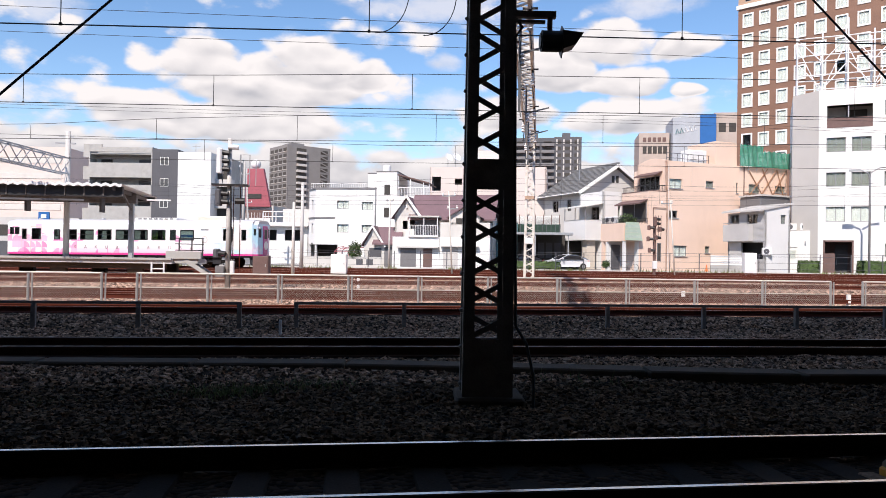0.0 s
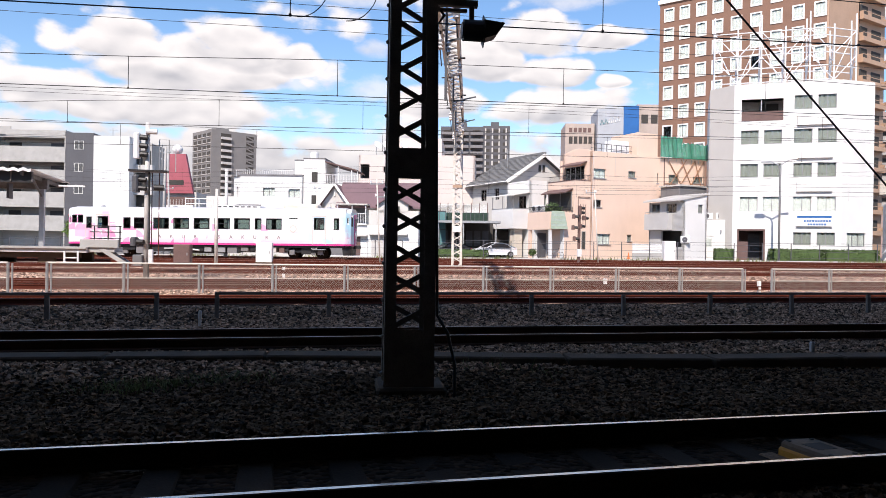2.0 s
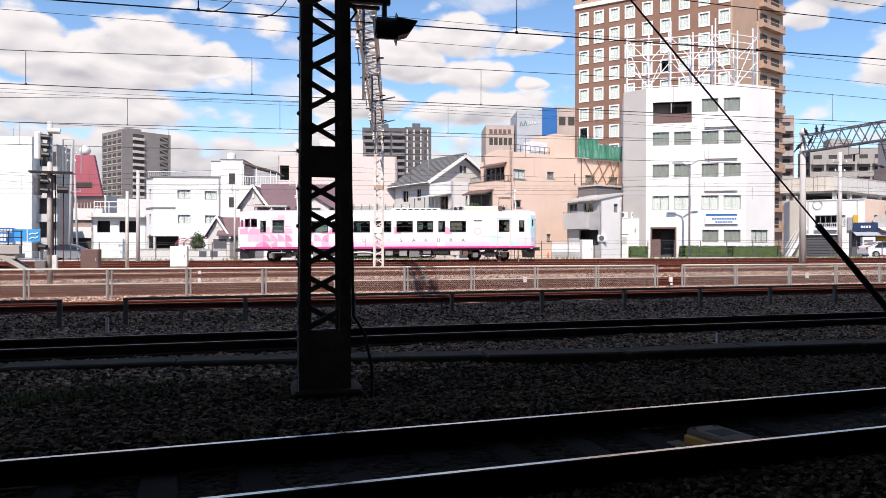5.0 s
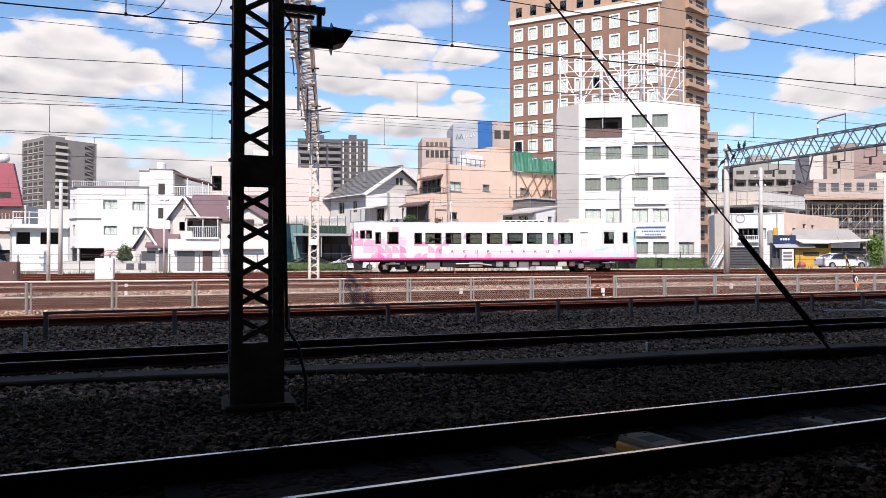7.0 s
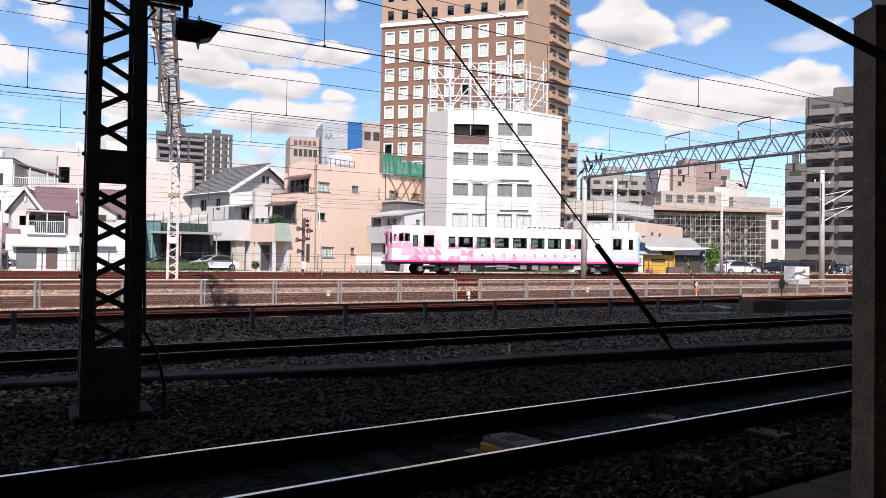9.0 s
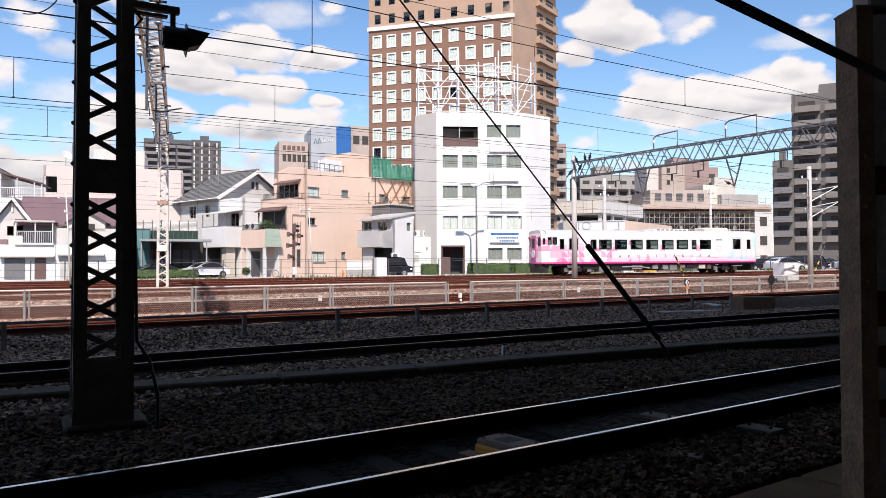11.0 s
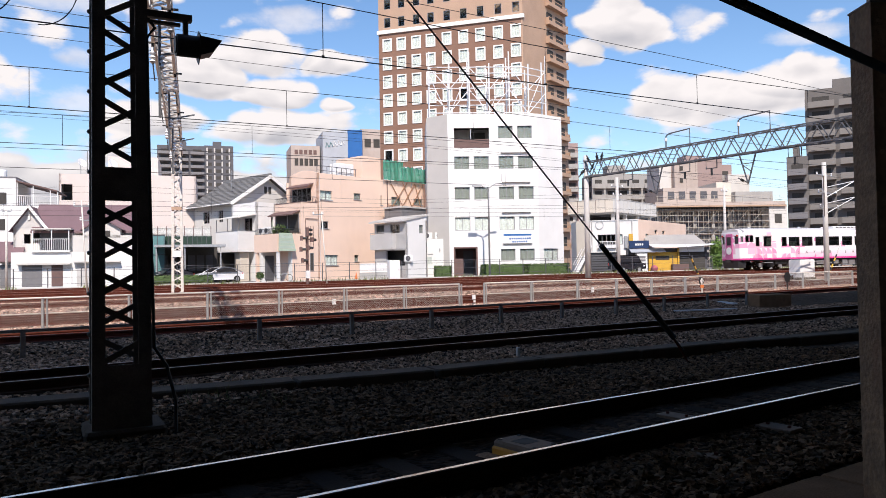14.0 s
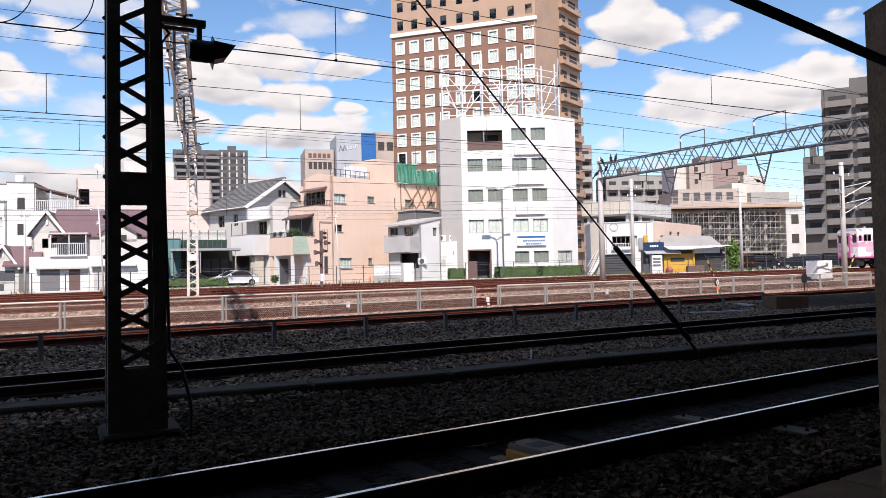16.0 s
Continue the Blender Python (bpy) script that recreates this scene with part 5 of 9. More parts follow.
for k in range(4):
    for c in cols:
        upper.append((c + 23.9 + 0.3, 40.6 + 3.02 * k, 1.1, 1.6))
part("wall", Geo().wall(HP[0], HP[1], 0, 39.6, holes, 0.25), "brown_tile", hot)
part("wall", Geo().wall(HP[0], HP[1], 40.1, 53, upper, 0.25), "tan_tile", hot)
part("cornice", Geo().box(-24.1, -0.25, 39.55, 0.25, 0.3, 40.15), "white_frame", hot)
for i in (1, 2, 3):
    part("wall", Geo().wall(HP[i], HP[(i + 1) % 4], 0, 53, (), 0.25), "tan_tile", hot)
part("roof", Geo().prism(HP, 52.7, 52.98), "concrete", hot)
# dark sheet behind the hotel windows in place of unlit rooms
part("dark_backing", Geo().box(-23.4, 1.6, 0, -0.8, 1.7, 52), "dark_room", hot)
HF = Geo()
e, hw_, hh_ = 0.21, 1.2, 1.7
HF.box(-e, -0.09, -e, hw_ + e, 0.05, 0), HF.box(-e, -0.09, hh_, hw_ + e, 0.05, hh_ + e), HF.box(-e, -0.09, 0, 0, 0.05, hh_), HF.box(hw_, -0.09, 0, hw_ + e, 0.05, hh_)
HFM, HPM = mesh_of("window", HF, "white_frame"), mesh_of("pane", Geo().box(0, 0.02, 0, hw_, 0.03, hh_), "glass")
HCM = mesh_of("curtain", curtain_geo(hw_, hh_), "curtain")
rngw = random.Random(4)
for u, z, w, h in holes:
    win = part("window", HFM, None, hot, at=pose(u - 23.9, 0, z))
    part("pane", HPM, None, win).visible_shadow = False
    if rngw.random() < 0.93:
        part("curtain", HCM, None, win, at=pose(0, 0.075, 0))
HFM2 = mesh_of("window", Geo().box(0, 0.02, 0, 1.1, 0.1, 0.05).box(0, 0.02, 1.55, 1.1, 0.1, 1.6).box(0, 0.02, 0.05, 0.05, 0.1, 1.55).box(1.05, 0.02, 0.05, 1.1, 0.1, 1.55), "window_frame")
HPM2 = mesh_of("pane", Geo().box(0.04, 0.05, 0.04, 1.06, 0.06, 1.56), "glass")
for u, z, w, h in upper:
    win = part("window", HFM2, None, hot, at=pose(u - 23.9, 0, z))
    part("pane", HPM2, None, win).visible_shadow = False
# lit stair side of the hotel with balconies
RS = Matrix.Rotation(radians(72), 2)
BALC = Geo().box(0, -0.75, -0.12, 6.8, 0, 0.0).box(0, -0.75, 0, 6.8, -0.65, 0.5).box(0, -0.65, 0, 0.1, 0, 1.05).box(6.7, -0.65, 0, 6.8, 0, 1.05).box(0, -0.75, 0.98, 6.8, -0.69, 1.05)
BM = mesh_of("balcony", BALC, "tan_tile")
DM = mesh_of("balcony_door", Geo().box(0.3, -0.02, 0.0, 2.4, 0.02, 2.1).box(3.6, -0.02, 0.0, 6.2, 0.02, 2.1), "dark_room")
part("side_wing", Geo().prism([tuple(RS @ Vector(p)) for p in ((0.1, 0.02), (15, 0.02), (15, 9), (0.1, 9))], 0, 52), "tan_tile", hot)
for k in range(15):
    o = RS @ Vector((7.6, 0))
    part("balcony", BM, None, hot, at=pose(o.x, o.y, 4.0 + 3.05 * k, 0, 0, 72))
    part("balcony_door", DM, None, hot, at=pose(o.x, o.y, 4.0 + 3.05 * k, 0, 0, 72))

# peach house with stepped terraces; the town's streets lie askew to the tracks
TOWN = 14
pe = house("peach_house", pose(29.68, 64.56, 0.0, 0, 0, TOWN), "peach rendered three-storey house with stepped terraces")
PP = [(0, 0), (14.9, 0), (14.9, 7), (3, 9), (3, 4.4), (0, 4.4)]
w0 = [(0.34, 8.1, 1.46, 0.9), (4.62, 8.37, 0.93, 0.63), (8.32, 8.0, 0.2, 1.0), (9.9, 8.07, 1.4, 0.9), (13.3, 8.3, 1.4, 0.66), (0.36, 5.32, 0.97, 0.7), (0.88, 1.74, 1.57, 1.02), (4.6, 2.1, 0.55, 0.66)]
shell(pe, PP, 0.3, 10.45, "peach", {0: w0, 5: [(0.3, 8.05, 3.1, 1.3)]}, parapet=0.22)
for i, q_ in enumerate(w0):
    window(pe, PP[0], PP[1], *q_, curtain="" if i in (2, 5) else "lace" if i in (0, 6) else "blind", sashes=1 if q_[2] < 0.6 else 2)
    part("window_sill", Geo().box(q_[0] - 0.06, -0.07, q_[1] - 0.07, q_[0] + q_[2] + 0.06, 0.0, q_[1]), "galv", pe)
# dark sheet behind the openings gives the rooms their shade
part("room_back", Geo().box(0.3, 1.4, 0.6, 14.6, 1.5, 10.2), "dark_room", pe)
window(pe, (0, 4.4), (0, 0), 0.3, 8.05, 3.1, 1.3, sashes=4)
part("window_grille", Geo().box(-0.12, 1.0, 8.0, -0.06, 4.1, 8.06).box(-0.12, 1.0, 8.62, -0.06, 4.1, 8.66), "dark_grey", pe)
part("arched_parapet", Geo().extrude_x([(4.4, 10.66)] + [(4.4 - 4.4 * k / 12, 10.68 + 0.38 * math.sin(math.pi * k / 12)) for k in range(13)] + [(0.0, 10.66)], 0.0, 0.22), "peach", pe)
part("window_awning", Geo().add([(0, 0.6, 9.75), (0, 3.9, 9.75), (-0.8, 3.9, 9.42), (-0.8, 0.6, 9.42), (0, 0.6, 9.68), (0, 3.9, 9.68), (-0.8, 3.9, 9.3), (-0.8, 0.6, 9.3)], [(0, 3, 2, 1), (4, 5, 6, 7), (3, 7, 6, 2), (0, 4, 7, 3), (1, 2, 6, 5)]), "timber", pe)
part("lower_block", Geo().box(-1.93, 0.0, 0.3, -0.003, 4.2, 6.9), "peach", pe)
part("terrace_parapet", Geo().box(-1.93, 0.0, 6.9, -0.003, 0.16, 7.75).box(-1.93, 0.16, 6.9, -1.77, 4.2, 7.75), "peach", pe)
part("terrace_coping", Geo().box(-1.97, -0.03, 7.75, -0.003, 0.18, 7.8).box(-1.97, 0.18, 7.75, -1.75, 4.2, 7.8), "timber", pe)
part("balcony_window", Geo().box(-1.99, 0.35, 4.95, -1.935, 3.9, 6.6), "dark_room", pe)
part("balcony_window_frame", Geo().box(-2.02, 0.3, 4.9, -1.94, 0.36, 6.65).box(-2.02, 2.05, 4.9, -1.94, 2.13, 6.65).box(-2.02, 3.88, 4.9, -1.94, 3.94, 6.65).box(-2.02, 0.3, 6.6, -1.94, 3.94, 6.68), "window_frame", pe)
part("window_awning", Geo().add([(-1.94, 0.2, 7.0), (-1.94, 4.1, 7.0), (-2.85, 4.1, 6.62), (-2.85, 0.2, 6.62), (-1.94, 0.2, 6.93), (-1.94, 4.1, 6.93), (-2.85, 4.1, 6.5), (-2.85, 0.2, 6.5)], [(0, 3, 2, 1), (4, 5, 6, 7), (3, 7, 6, 2), (0, 4, 7, 3), (1, 2, 6, 5)]), "timber", pe)
part("porch_block", Geo().box(-3.02, -0.004, 0.3, -1.935, 3.7, 3.05), "peach", pe)
part("slot_window", Geo().box(-0.95, -0.04, 1.3, -0.62, 0.01, 2.9), "dark_room", pe)
part("slot_frame", Geo().box(-1.0, -0.05, 1.25, -0.95, 0.0, 2.95).box(-0.62, -0.05, 1.25, -0.57, 0.0, 2.95).box(-1.0, -0.05, 2.9, -0.57, 0.0, 2.95), "window_frame", pe)
part("balcony", Geo().box(-4.65, 0.0, 3.05, -1.94, 3.7, 3.6), "peach", pe)
part("balcony_parapet", Geo().box(-4.65, 0.0, 3.6, -1.94, 0.16, 4.7).box(-4.65, 0.16, 3.6, -4.49, 3.7, 4.7), "peach", pe)
part("porch_wall", Geo().box(-4.5, 2.6, 0.3, -3.03, 2.8, 3.05), "white_wall", pe)
part("porch_post", Geo().box(-4.6, 0.05, 0.3, -4.35, 0.3, 3.05), "white_wall", pe)
part("porch_post", Geo().box(-4.6, 3.3, 0.3, -4.35, 3.6, 3.05), "peach", pe)
part("porch_side", Geo().box(-3.12, 0.0, 0.3, -3.03, 0.5, 3.05), "white_wall", pe)
door_ = part("door", Geo().box(-4.25, 2.5, 0.45, -3.3, 2.58, 2.75), "dark_grey", pe, "dark front door")
part("handle", Geo().tube([(-3.42, 2.46, 1.3), (-3.42, 2.46, 1.6)], 0.02, 6), "galv", door_)
for i in range(7):
    a0, b0, z0 = -4.5 - 0.06 * i, -3.05 + 0.01 * i, 4.78 - 0.24 * i
    y0 = -0.03 - 0.07 * i
    part("awning_slat", Geo().add([(a0, y0, z0), (b0, y0, z0), (b0, y0 - 0.07, z0 - 0.23), (a0 - 0.05, y0 - 0.07, z0 - 0.23), (a0, y0 + 0.03, z0), (b0, y0 + 0.03, z0), (b0, y0 - 0.03, z0 - 0.23), (a0 - 0.05, y0 - 0.03, z0 - 0.23)],
                                  [(0, 3, 2, 1), (4, 5, 6, 7), (3, 7, 6, 2), (0, 4, 7, 3), (1, 2, 6, 5), (0, 1, 5, 4)]), "awning" if i % 2 else "pale_green", pe, "green and white awning slat")
for x0, x1, y, z in ((-1.9, -0.05, 0.08, 7.8), (-4.6, -2.0, 0.08, 4.7)):
    rl = part("balcony_rail", Geo().tube([(x0, y, z + 0.5), (x1, y, z + 0.5)], 0.025, 6), "black", pe)
    bar_mesh = mesh_of("baluster", Geo().bar((0, 0, 0), (0, 0, 0.5), 0.025), "black")
    for k in range(int((x1 - x0) / 0.17) + 1):
        part("baluster", bar_mesh, None, rl, at=pose(x0 + 0.17 * k, y, z))
for x, z0, z1 in ((-1.85, 7.8, 4.15), (-4.57, 4.7, 3.65)):
    rl = part("balcony_rail", Geo().tube([(x, 0.1, z0 + 0.5), (x, z1, z0 + 0.5)], 0.025, 6), "black", pe)
    bar_mesh = mesh_of("baluster", Geo().bar((0, 0, 0), (0, 0, 0.5), 0.025), "black")
    for k in range(int(z1 / 0.17)):
        part("baluster", bar_mesh, None, rl, at=pose(x, 0.15 + 0.17 * k, z0))
part("wall_pipe", Geo().tube([(-1.5, -0.07, 5.2), (-1.5, -0.07, 6.2), (-0.1, -0.07, 6.2)], 0.035, 6), "timber", pe)
for x in (-1.2, -0.9, -0.6):
    part("wall_pipe", Geo().tube([(x, -0.05, 3.4), (x, -0.05, 5.5)], 0.025, 6), "timber", pe)
part("drainpipe", Geo().tube([(0.2, -0.06, 0.4), (0.2, -0.06, 10.4)], 0.045, 6), "pale_pink", pe)
part("drainpipe", Geo().tube([(9.25, -0.06, 0.4), (9.25, -0.06, 10.6)], 0.05, 6), "timber", pe)
part("wall_stain_pipe", Geo().tube([(2.9, -0.05, 8.5), (2.9, -0.05, 10.4)], 0.03, 6), "pale_pink", pe)
part("penthouse", Geo().box(5.95, 0.25, 10.4, 8.6, 4.2, 12.95), "peach", pe)
part("roof_tank", Geo().soft_box(3.2, 0.7, 10.45, 5.3, 2.0, 12.0, 0.05), "white_steel", pe, "white rooftop water tank")
for k in range(9):
    part("roof_rail_post", Geo().bar((0.25 + 0.62 * k, 0.35, 10.4), (0.25 + 0.62 * k, 0.35, 11.45), 0.04), "dark_grey", pe)
part("roof_rail", Geo().bar((0.25, 0.35, 11.45), (5.3, 0.35, 11.45), 0.05).bar((0.25, 0.35, 11.0), (5.3, 0.35, 11.0), 0.04), "dark_grey", pe)
sc = thing("roof_scaffold", pose(29.68, 64.56, 10.66, 0, 0, TOWN), "rooftop scaffold wrapped in green safety netting", "scaffold")


def sagging_net(x0, x1, z0, z1, n, seed):
    """A hanging net with folds, x from x0 to x1."""
    g, rr_ = Geo(), random.Random(seed)
    m = 7
    for i in range(n + 1):
        drop = 0.10 * abs(math.sin(i * math.pi / 5)) + rr_.uniform(0, 0.05)
        for j in range(m + 1):
            g.v.append((x0 + (x1 - x0) * i / n + rr_.uniform(-0.03, 0.03), -0.34 + 0.06 * math.sin(i * 1.3 + j * 0.5) + rr_.uniform(-0.02, 0.02), z0 + (z1 - drop - z0) * j / m))
    for i in range(n):
        for j in range(m):
            k = i * (m + 1) + j
            g.f.append((k, k + m + 1, k + m + 2, k + 1))
    return g


part("netting", sagging_net(8.5, 11.4, 0.0, 2.15, 24, 1), "green_net", sc, "torn green safety netting")
part("netting", sagging_net(11.4, 15.0, 0.0, 1.65, 26, 2), "green_net", sc, "torn green safety netting")
for i in range(7):
    part("pole", Geo().tube([(8.6 + i * 1.05, -0.2, -0.4), (8.6 + i * 1.05, -0.2, 2.2 if i < 3 else 1.75)], 0.03, 6), "galv", sc)
part("ledger", Geo().tube([(8.5, -0.22, 0.1), (15.0, -0.22, 0.1)], 0.03, 6).tube([(8.5, -0.22, 1.0), (15.0, -0.22, 1.0)], 0.03, 6), "galv", sc)
for i in range(3):
    part("brace", Geo().tube([(9.6 + i * 1.9, -0.12, -0.1), (11.9 + i * 1.3, -0.06, -3.1)], 0.045, 6), "rust_timber", sc)
    part("brace", Geo().tube([(12.2 + i * 1.2, -0.12, -0.1), (9.5 + i * 1.5, -0.06, -3.3)], 0.045, 6), "rust_timber", sc)
part("brace", Geo().tube([(9.3, -0.08, -2.6), (14.4, -0.08, -2.75)], 0.04, 6), "rust_timber", sc)

# small grey house with a balcony
sm = house("grey_house", pose(35.78, 58.37, 0.0, 0, 0, TOWN), "small two-storey house with grey siding and a single-pitch roof", "house")
part("wall", Geo().wall((0, 0), (2.85, 0), 0.3, 5.85, [(1.78, 4.66, 0.58, 0.8)], 0.18), "white_wall", sm)
window(sm, (0, 0), (2.85, 0), 1.78, 4.66, 0.58, 0.8, curtain="blind")
part("gable_wedge", Geo().extrude_y([(0, 5.85), (2.85, 5.85), (2.85, 6.35)], 0.0, 0.18), "white_wall", sm)
part("wall", Geo().wall((0, 4.3), (0, 0), 0.3, 5.7, [(0.25, 4.72, 1.1, 0.85), (2.2, 4.68, 1.25, 0.85), (1.6, 1.6, 2.5, 1.45)], 0.18), "siding", sm)
for k in range(26):
    part("siding_lap", Geo().box(-0.03, 0.02, 3.15 + 0.1 * k if k < 15 else 0.4 + 0.1 * (k - 15), 0.0, 4.28, 3.23 + 0.1 * k if k < 15 else 0.48 + 0.1 * (k - 15)), "siding", sm)
window(sm, (0, 4.3), (0, 0), 0.25, 4.72, 1.1, 0.85)
window(sm, (0, 4.3), (0, 0), 2.2, 4.68, 1.25, 0.85)
part("room_back", Geo().box(1.2, 0.4, 0.4, 1.3, 4.1, 5.6), "dark_room", sm)
part("wall", Geo().wall((2.85, 0), (2.85, 4.3), 0.3, 5.9, (), 0.18), "siding", sm)
part("wall", Geo().wall((2.85, 4.3), (0, 4.3), 0.3, 5.7, (), 0.18), "siding", sm)
part("balcony", Geo().box(-0.55, 1.3, 3.15, -0.04, 4.35, 3.3).box(-0.55, 1.3, 3.3, -0.47, 4.35, 4.62).box(-0.47, 1.3, 3.3, -0.04, 1.38, 4.62), "siding", sm)
part("hand_rail", Geo().tube([(-0.51, 1.3, 4.78), (-0.51, 4.35, 4.78)], 0.03, 6).tube([(-0.51, 1.34, 4.62), (-0.51, 1.34, 4.8)], 0.02, 5).tube([(-0.51, 4.3, 4.62), (-0.51, 4.3, 4.8)], 0.02, 5), "galv", sm)
part("roof_sheet", Geo().add([(-0.6, -0.12, 5.71), (3.1, -0.12, 6.4), (3.1, 4.5, 6.4), (-0.6, 4.5, 5.71), (-0.6, -0.12, 5.83), (3.1, -0.12, 6.52), (3.1, 4.5, 6.52), (-0.6, 4.5, 5.83)], [(3, 2, 1, 0), (4, 5, 6, 7), (0, 1, 5, 4), (1, 2, 6, 5), (2, 3, 7, 6), (3, 0, 4, 7)]), "light_concrete", sm)
part("roof_ribs", Geo().add(*(lambda gg: (gg.v, gg.f))(functools.reduce(lambda gg, k: gg.bar((-0.6, -0.1 + 0.4 * k, 5.86), (3.1, -0.1 + 0.4 * k, 6.55), 0.04), range(12), Geo()))), "light_concrete", sm)
rb = house("roof_room", pose(38.0, 66.0, 0.0, 0, 0, TOWN), "small grey flat-roofed block behind the house", "building")
part("wall", Geo().soft_box(-0.2, -2.6, 0.3, 3.4, 0.0, 7.5, 0.05), "grey_tile", rb)
part("roof_edge", Geo().box(-0.35, -2.75, 7.5, 3.5, 0.0, 7.66), "light_concrete", rb)

# white house with a gable
ga = house("gable_house", pose(29.3, 76.6, 0.0, 0, 0, TOWN), "white house with a grey tiled gable roof", "house")
GH = [(-4.2, 0), (4.2, 0), (4.2, 8), (-4.2, 8)]
shell(ga, GH, 0.3, 8.7, "offwhite", {3: [(1.9, 6.6, 1.3, 1.3), (5.0, 6.6, 0.9, 1.3)]}, roof="grey_roof")
window(ga, GH[3], GH[0], 1.9, 6.6, 1.3, 1.3, curtain="blind"), window(ga, GH[3], GH[0], 5.0, 6.6, 0.9, 1.3, curtain="blind")
part("gable_wall", Geo().extrude_y([(-4.2, 8.68), (4.2, 8.68), (0, 11.4)], 0.0, 0.25), "offwhite", ga)
for sx in (-1, 1):
    slope = part("roof_slope", Geo().add([(0, -0.6, 11.75), (sx * 4.9, -0.6, 8.55), (sx * 4.9, -0.6, 8.33), (0, -0.6, 11.5), (0, 8.5, 11.75), (sx * 4.9, 8.5, 8.55), (sx * 4.9, 8.5, 8.33), (0, 8.5, 11.5)],
                                         [(0, 1, 2, 3), (7, 6, 5, 4), (0, 4, 5, 1), (1, 5, 6, 2), (3, 2, 6, 7)]), "grey_roof", ga)
    course = mesh_of("tile_course", Geo().bar((0, -0.55, 0), (0, 8.45, 0), 0.07, 0.05), "grey_roof")
    for k in range(16):
        part("tile_course", course, None, slope, at=pose(sx * (0.2 + 0.3 * k), 0, 11.77 - 0.653 * (0.2 + 0.3 * k) + 0.02))
part("ridge_cap", Geo().bar((0, -0.65, 11.8), (0, 8.55, 11.8), 0.3, 0.22), "grey_roof", ga)
part("verge_board", Geo().bar((0, -0.64, 11.58), (4.95, -0.64, 8.36), 0.1, 0.34), "white_frame", ga)
part("verge_board", Geo().bar((0, -0.64, 11.58), (-4.95, -0.64, 8.36), 0.1, 0.34), "white_frame", ga)
part("gutter", Geo().tube([(-4.98, -0.6, 8.4), (-4.98, 8.5, 8.4)], 0.07, 6), "white_frame", ga)
for u in (-0.42, 0.12):
    part("gable_window", Geo().box(u, -0.06, 9.75, u + 0.32, 0.02, 10.5), "dark_room", ga)
part("roof_antenna", Geo().tube([(-2.6, 3, 9.9), (-2.6, 3, 12.4)], 0.03, 5).bar((-2.9, 3, 12.2), (-2.2, 3, 12.2), 0.03).bar((-2.8, 3, 12.0), (-2.3, 3, 12.0), 0.03), "galv", ga)

# white block with a corner balcony before it
wk = house("white_balcony_house", pose(25.87, 70.76, 0.0, 0, 0, TOWN), "white rendered house with a roofed corner balcony", "house")
WK = [(0, 0), (2.3, 0), (2.3, 4.4), (0, 4.4)]
shell(wk, WK, 0.3, 8.05, "white_wall", {0: [(1.75, 4.9, 0.45, 1.9)], 3: [(2.2, 4.95, 1.5, 1.75)]}, parapet=0.18)
window(wk, WK[0], WK[1], 1.75, 4.9, 0.45, 1.9, sashes=1)
window(wk, WK[3], WK[0], 2.2, 4.95, 1.5, 1.75)
part("room_back", Geo().box(1.0, 0.3, 0.5, 1.1, 4.2, 7.8), "dark_room", wk)
part("balcony", Geo().box(-1.95, 0.2, 3.25, -0.003, 4.3, 3.45), "white_wall", wk)
part("balcony_parapet", Geo().box(-1.95, 0.2, 3.45, -0.003, 0.34, 5.3).box(-1.95, 0.34, 3.45, -1.81, 4.3, 5.3), "white_wall", wk)
part("balcony_coping", Geo().box(-1.98, 0.17, 5.3, -0.003, 0.37, 5.34).box(-1.98, 0.37, 5.3, -1.78, 4.3, 5.34), "galv", wk)
part("balcony_canopy", Geo().add([(-2.1, 0.0, 6.55), (0, 0.0, 6.95), (0, 4.4, 6.95), (-2.1, 4.4, 6.55), (-2.1, 0.0, 6.63), (0, 0.0, 7.03), (0, 4.4, 7.03), (-2.1, 4.4, 6.63)], [(3, 2, 1, 0), (4, 5, 6, 7), (0, 1, 5, 4), (2, 3, 7, 6), (3, 0, 4, 7)]), "offwhite", wk)
for y in (0.27, 2.2, 4.2):
    part("canopy_post", Geo().box(-1.92, y, 5.3, -1.85, y + 0.07, 6.58), "window_frame", wk)
part("pier", Geo().box(-1.5, 0.6, 0.3, -0.5, 1.4, 3.25), "cream", wk)
part("rear_wall", Geo().box(-1.9, 4.0, 0.3, -0.003, 4.2, 3.25), "dark_room", wk)
cp = house("carport", pose(23.64, 71.42, 0.0, 0, 0, -16.5), "open carport with a flat roof and dark interior", "carport")
part("carport_roof", Geo().box(-7.0, -3.0, 3.72, -0.7, 0.4, 3.86), "grey_roof", cp)
part("roof_fascia", Geo().box(-7.02, -3.04, 3.68, -0.68, -3.0, 3.9), "galv", cp)
part("carport_back", Geo().box(-8.6, 1.9, 0.3, -1.4, 2.1, 3.8), "dark_room", cp)
for k in range(7):
    part("back_window", Geo().box(-7.6 + 0.85 * k, 1.84, 1.4, -6.95 + 0.85 * k, 1.9, 3.0), "dark_grey", cp)
for u in (-6.9, -4.4, -1.2):
    part("carport_post", Geo().box(u, -2.9, 0.3, u + 0.1, -2.8, 3.72), "galv", cp)
part("green_screen", Geo().box(-8.6, -0.06, 3.9, -1.9, 0.0, 4.82), "dark_green", cp, "dark green mesh screen")
for k in range(16):
    part("screen_post", Geo().box(-8.6 + 0.44 * k, -0.12, 3.9, -8.55 + 0.44 * k, -0.06, 4.85), "dark_grey", cp)
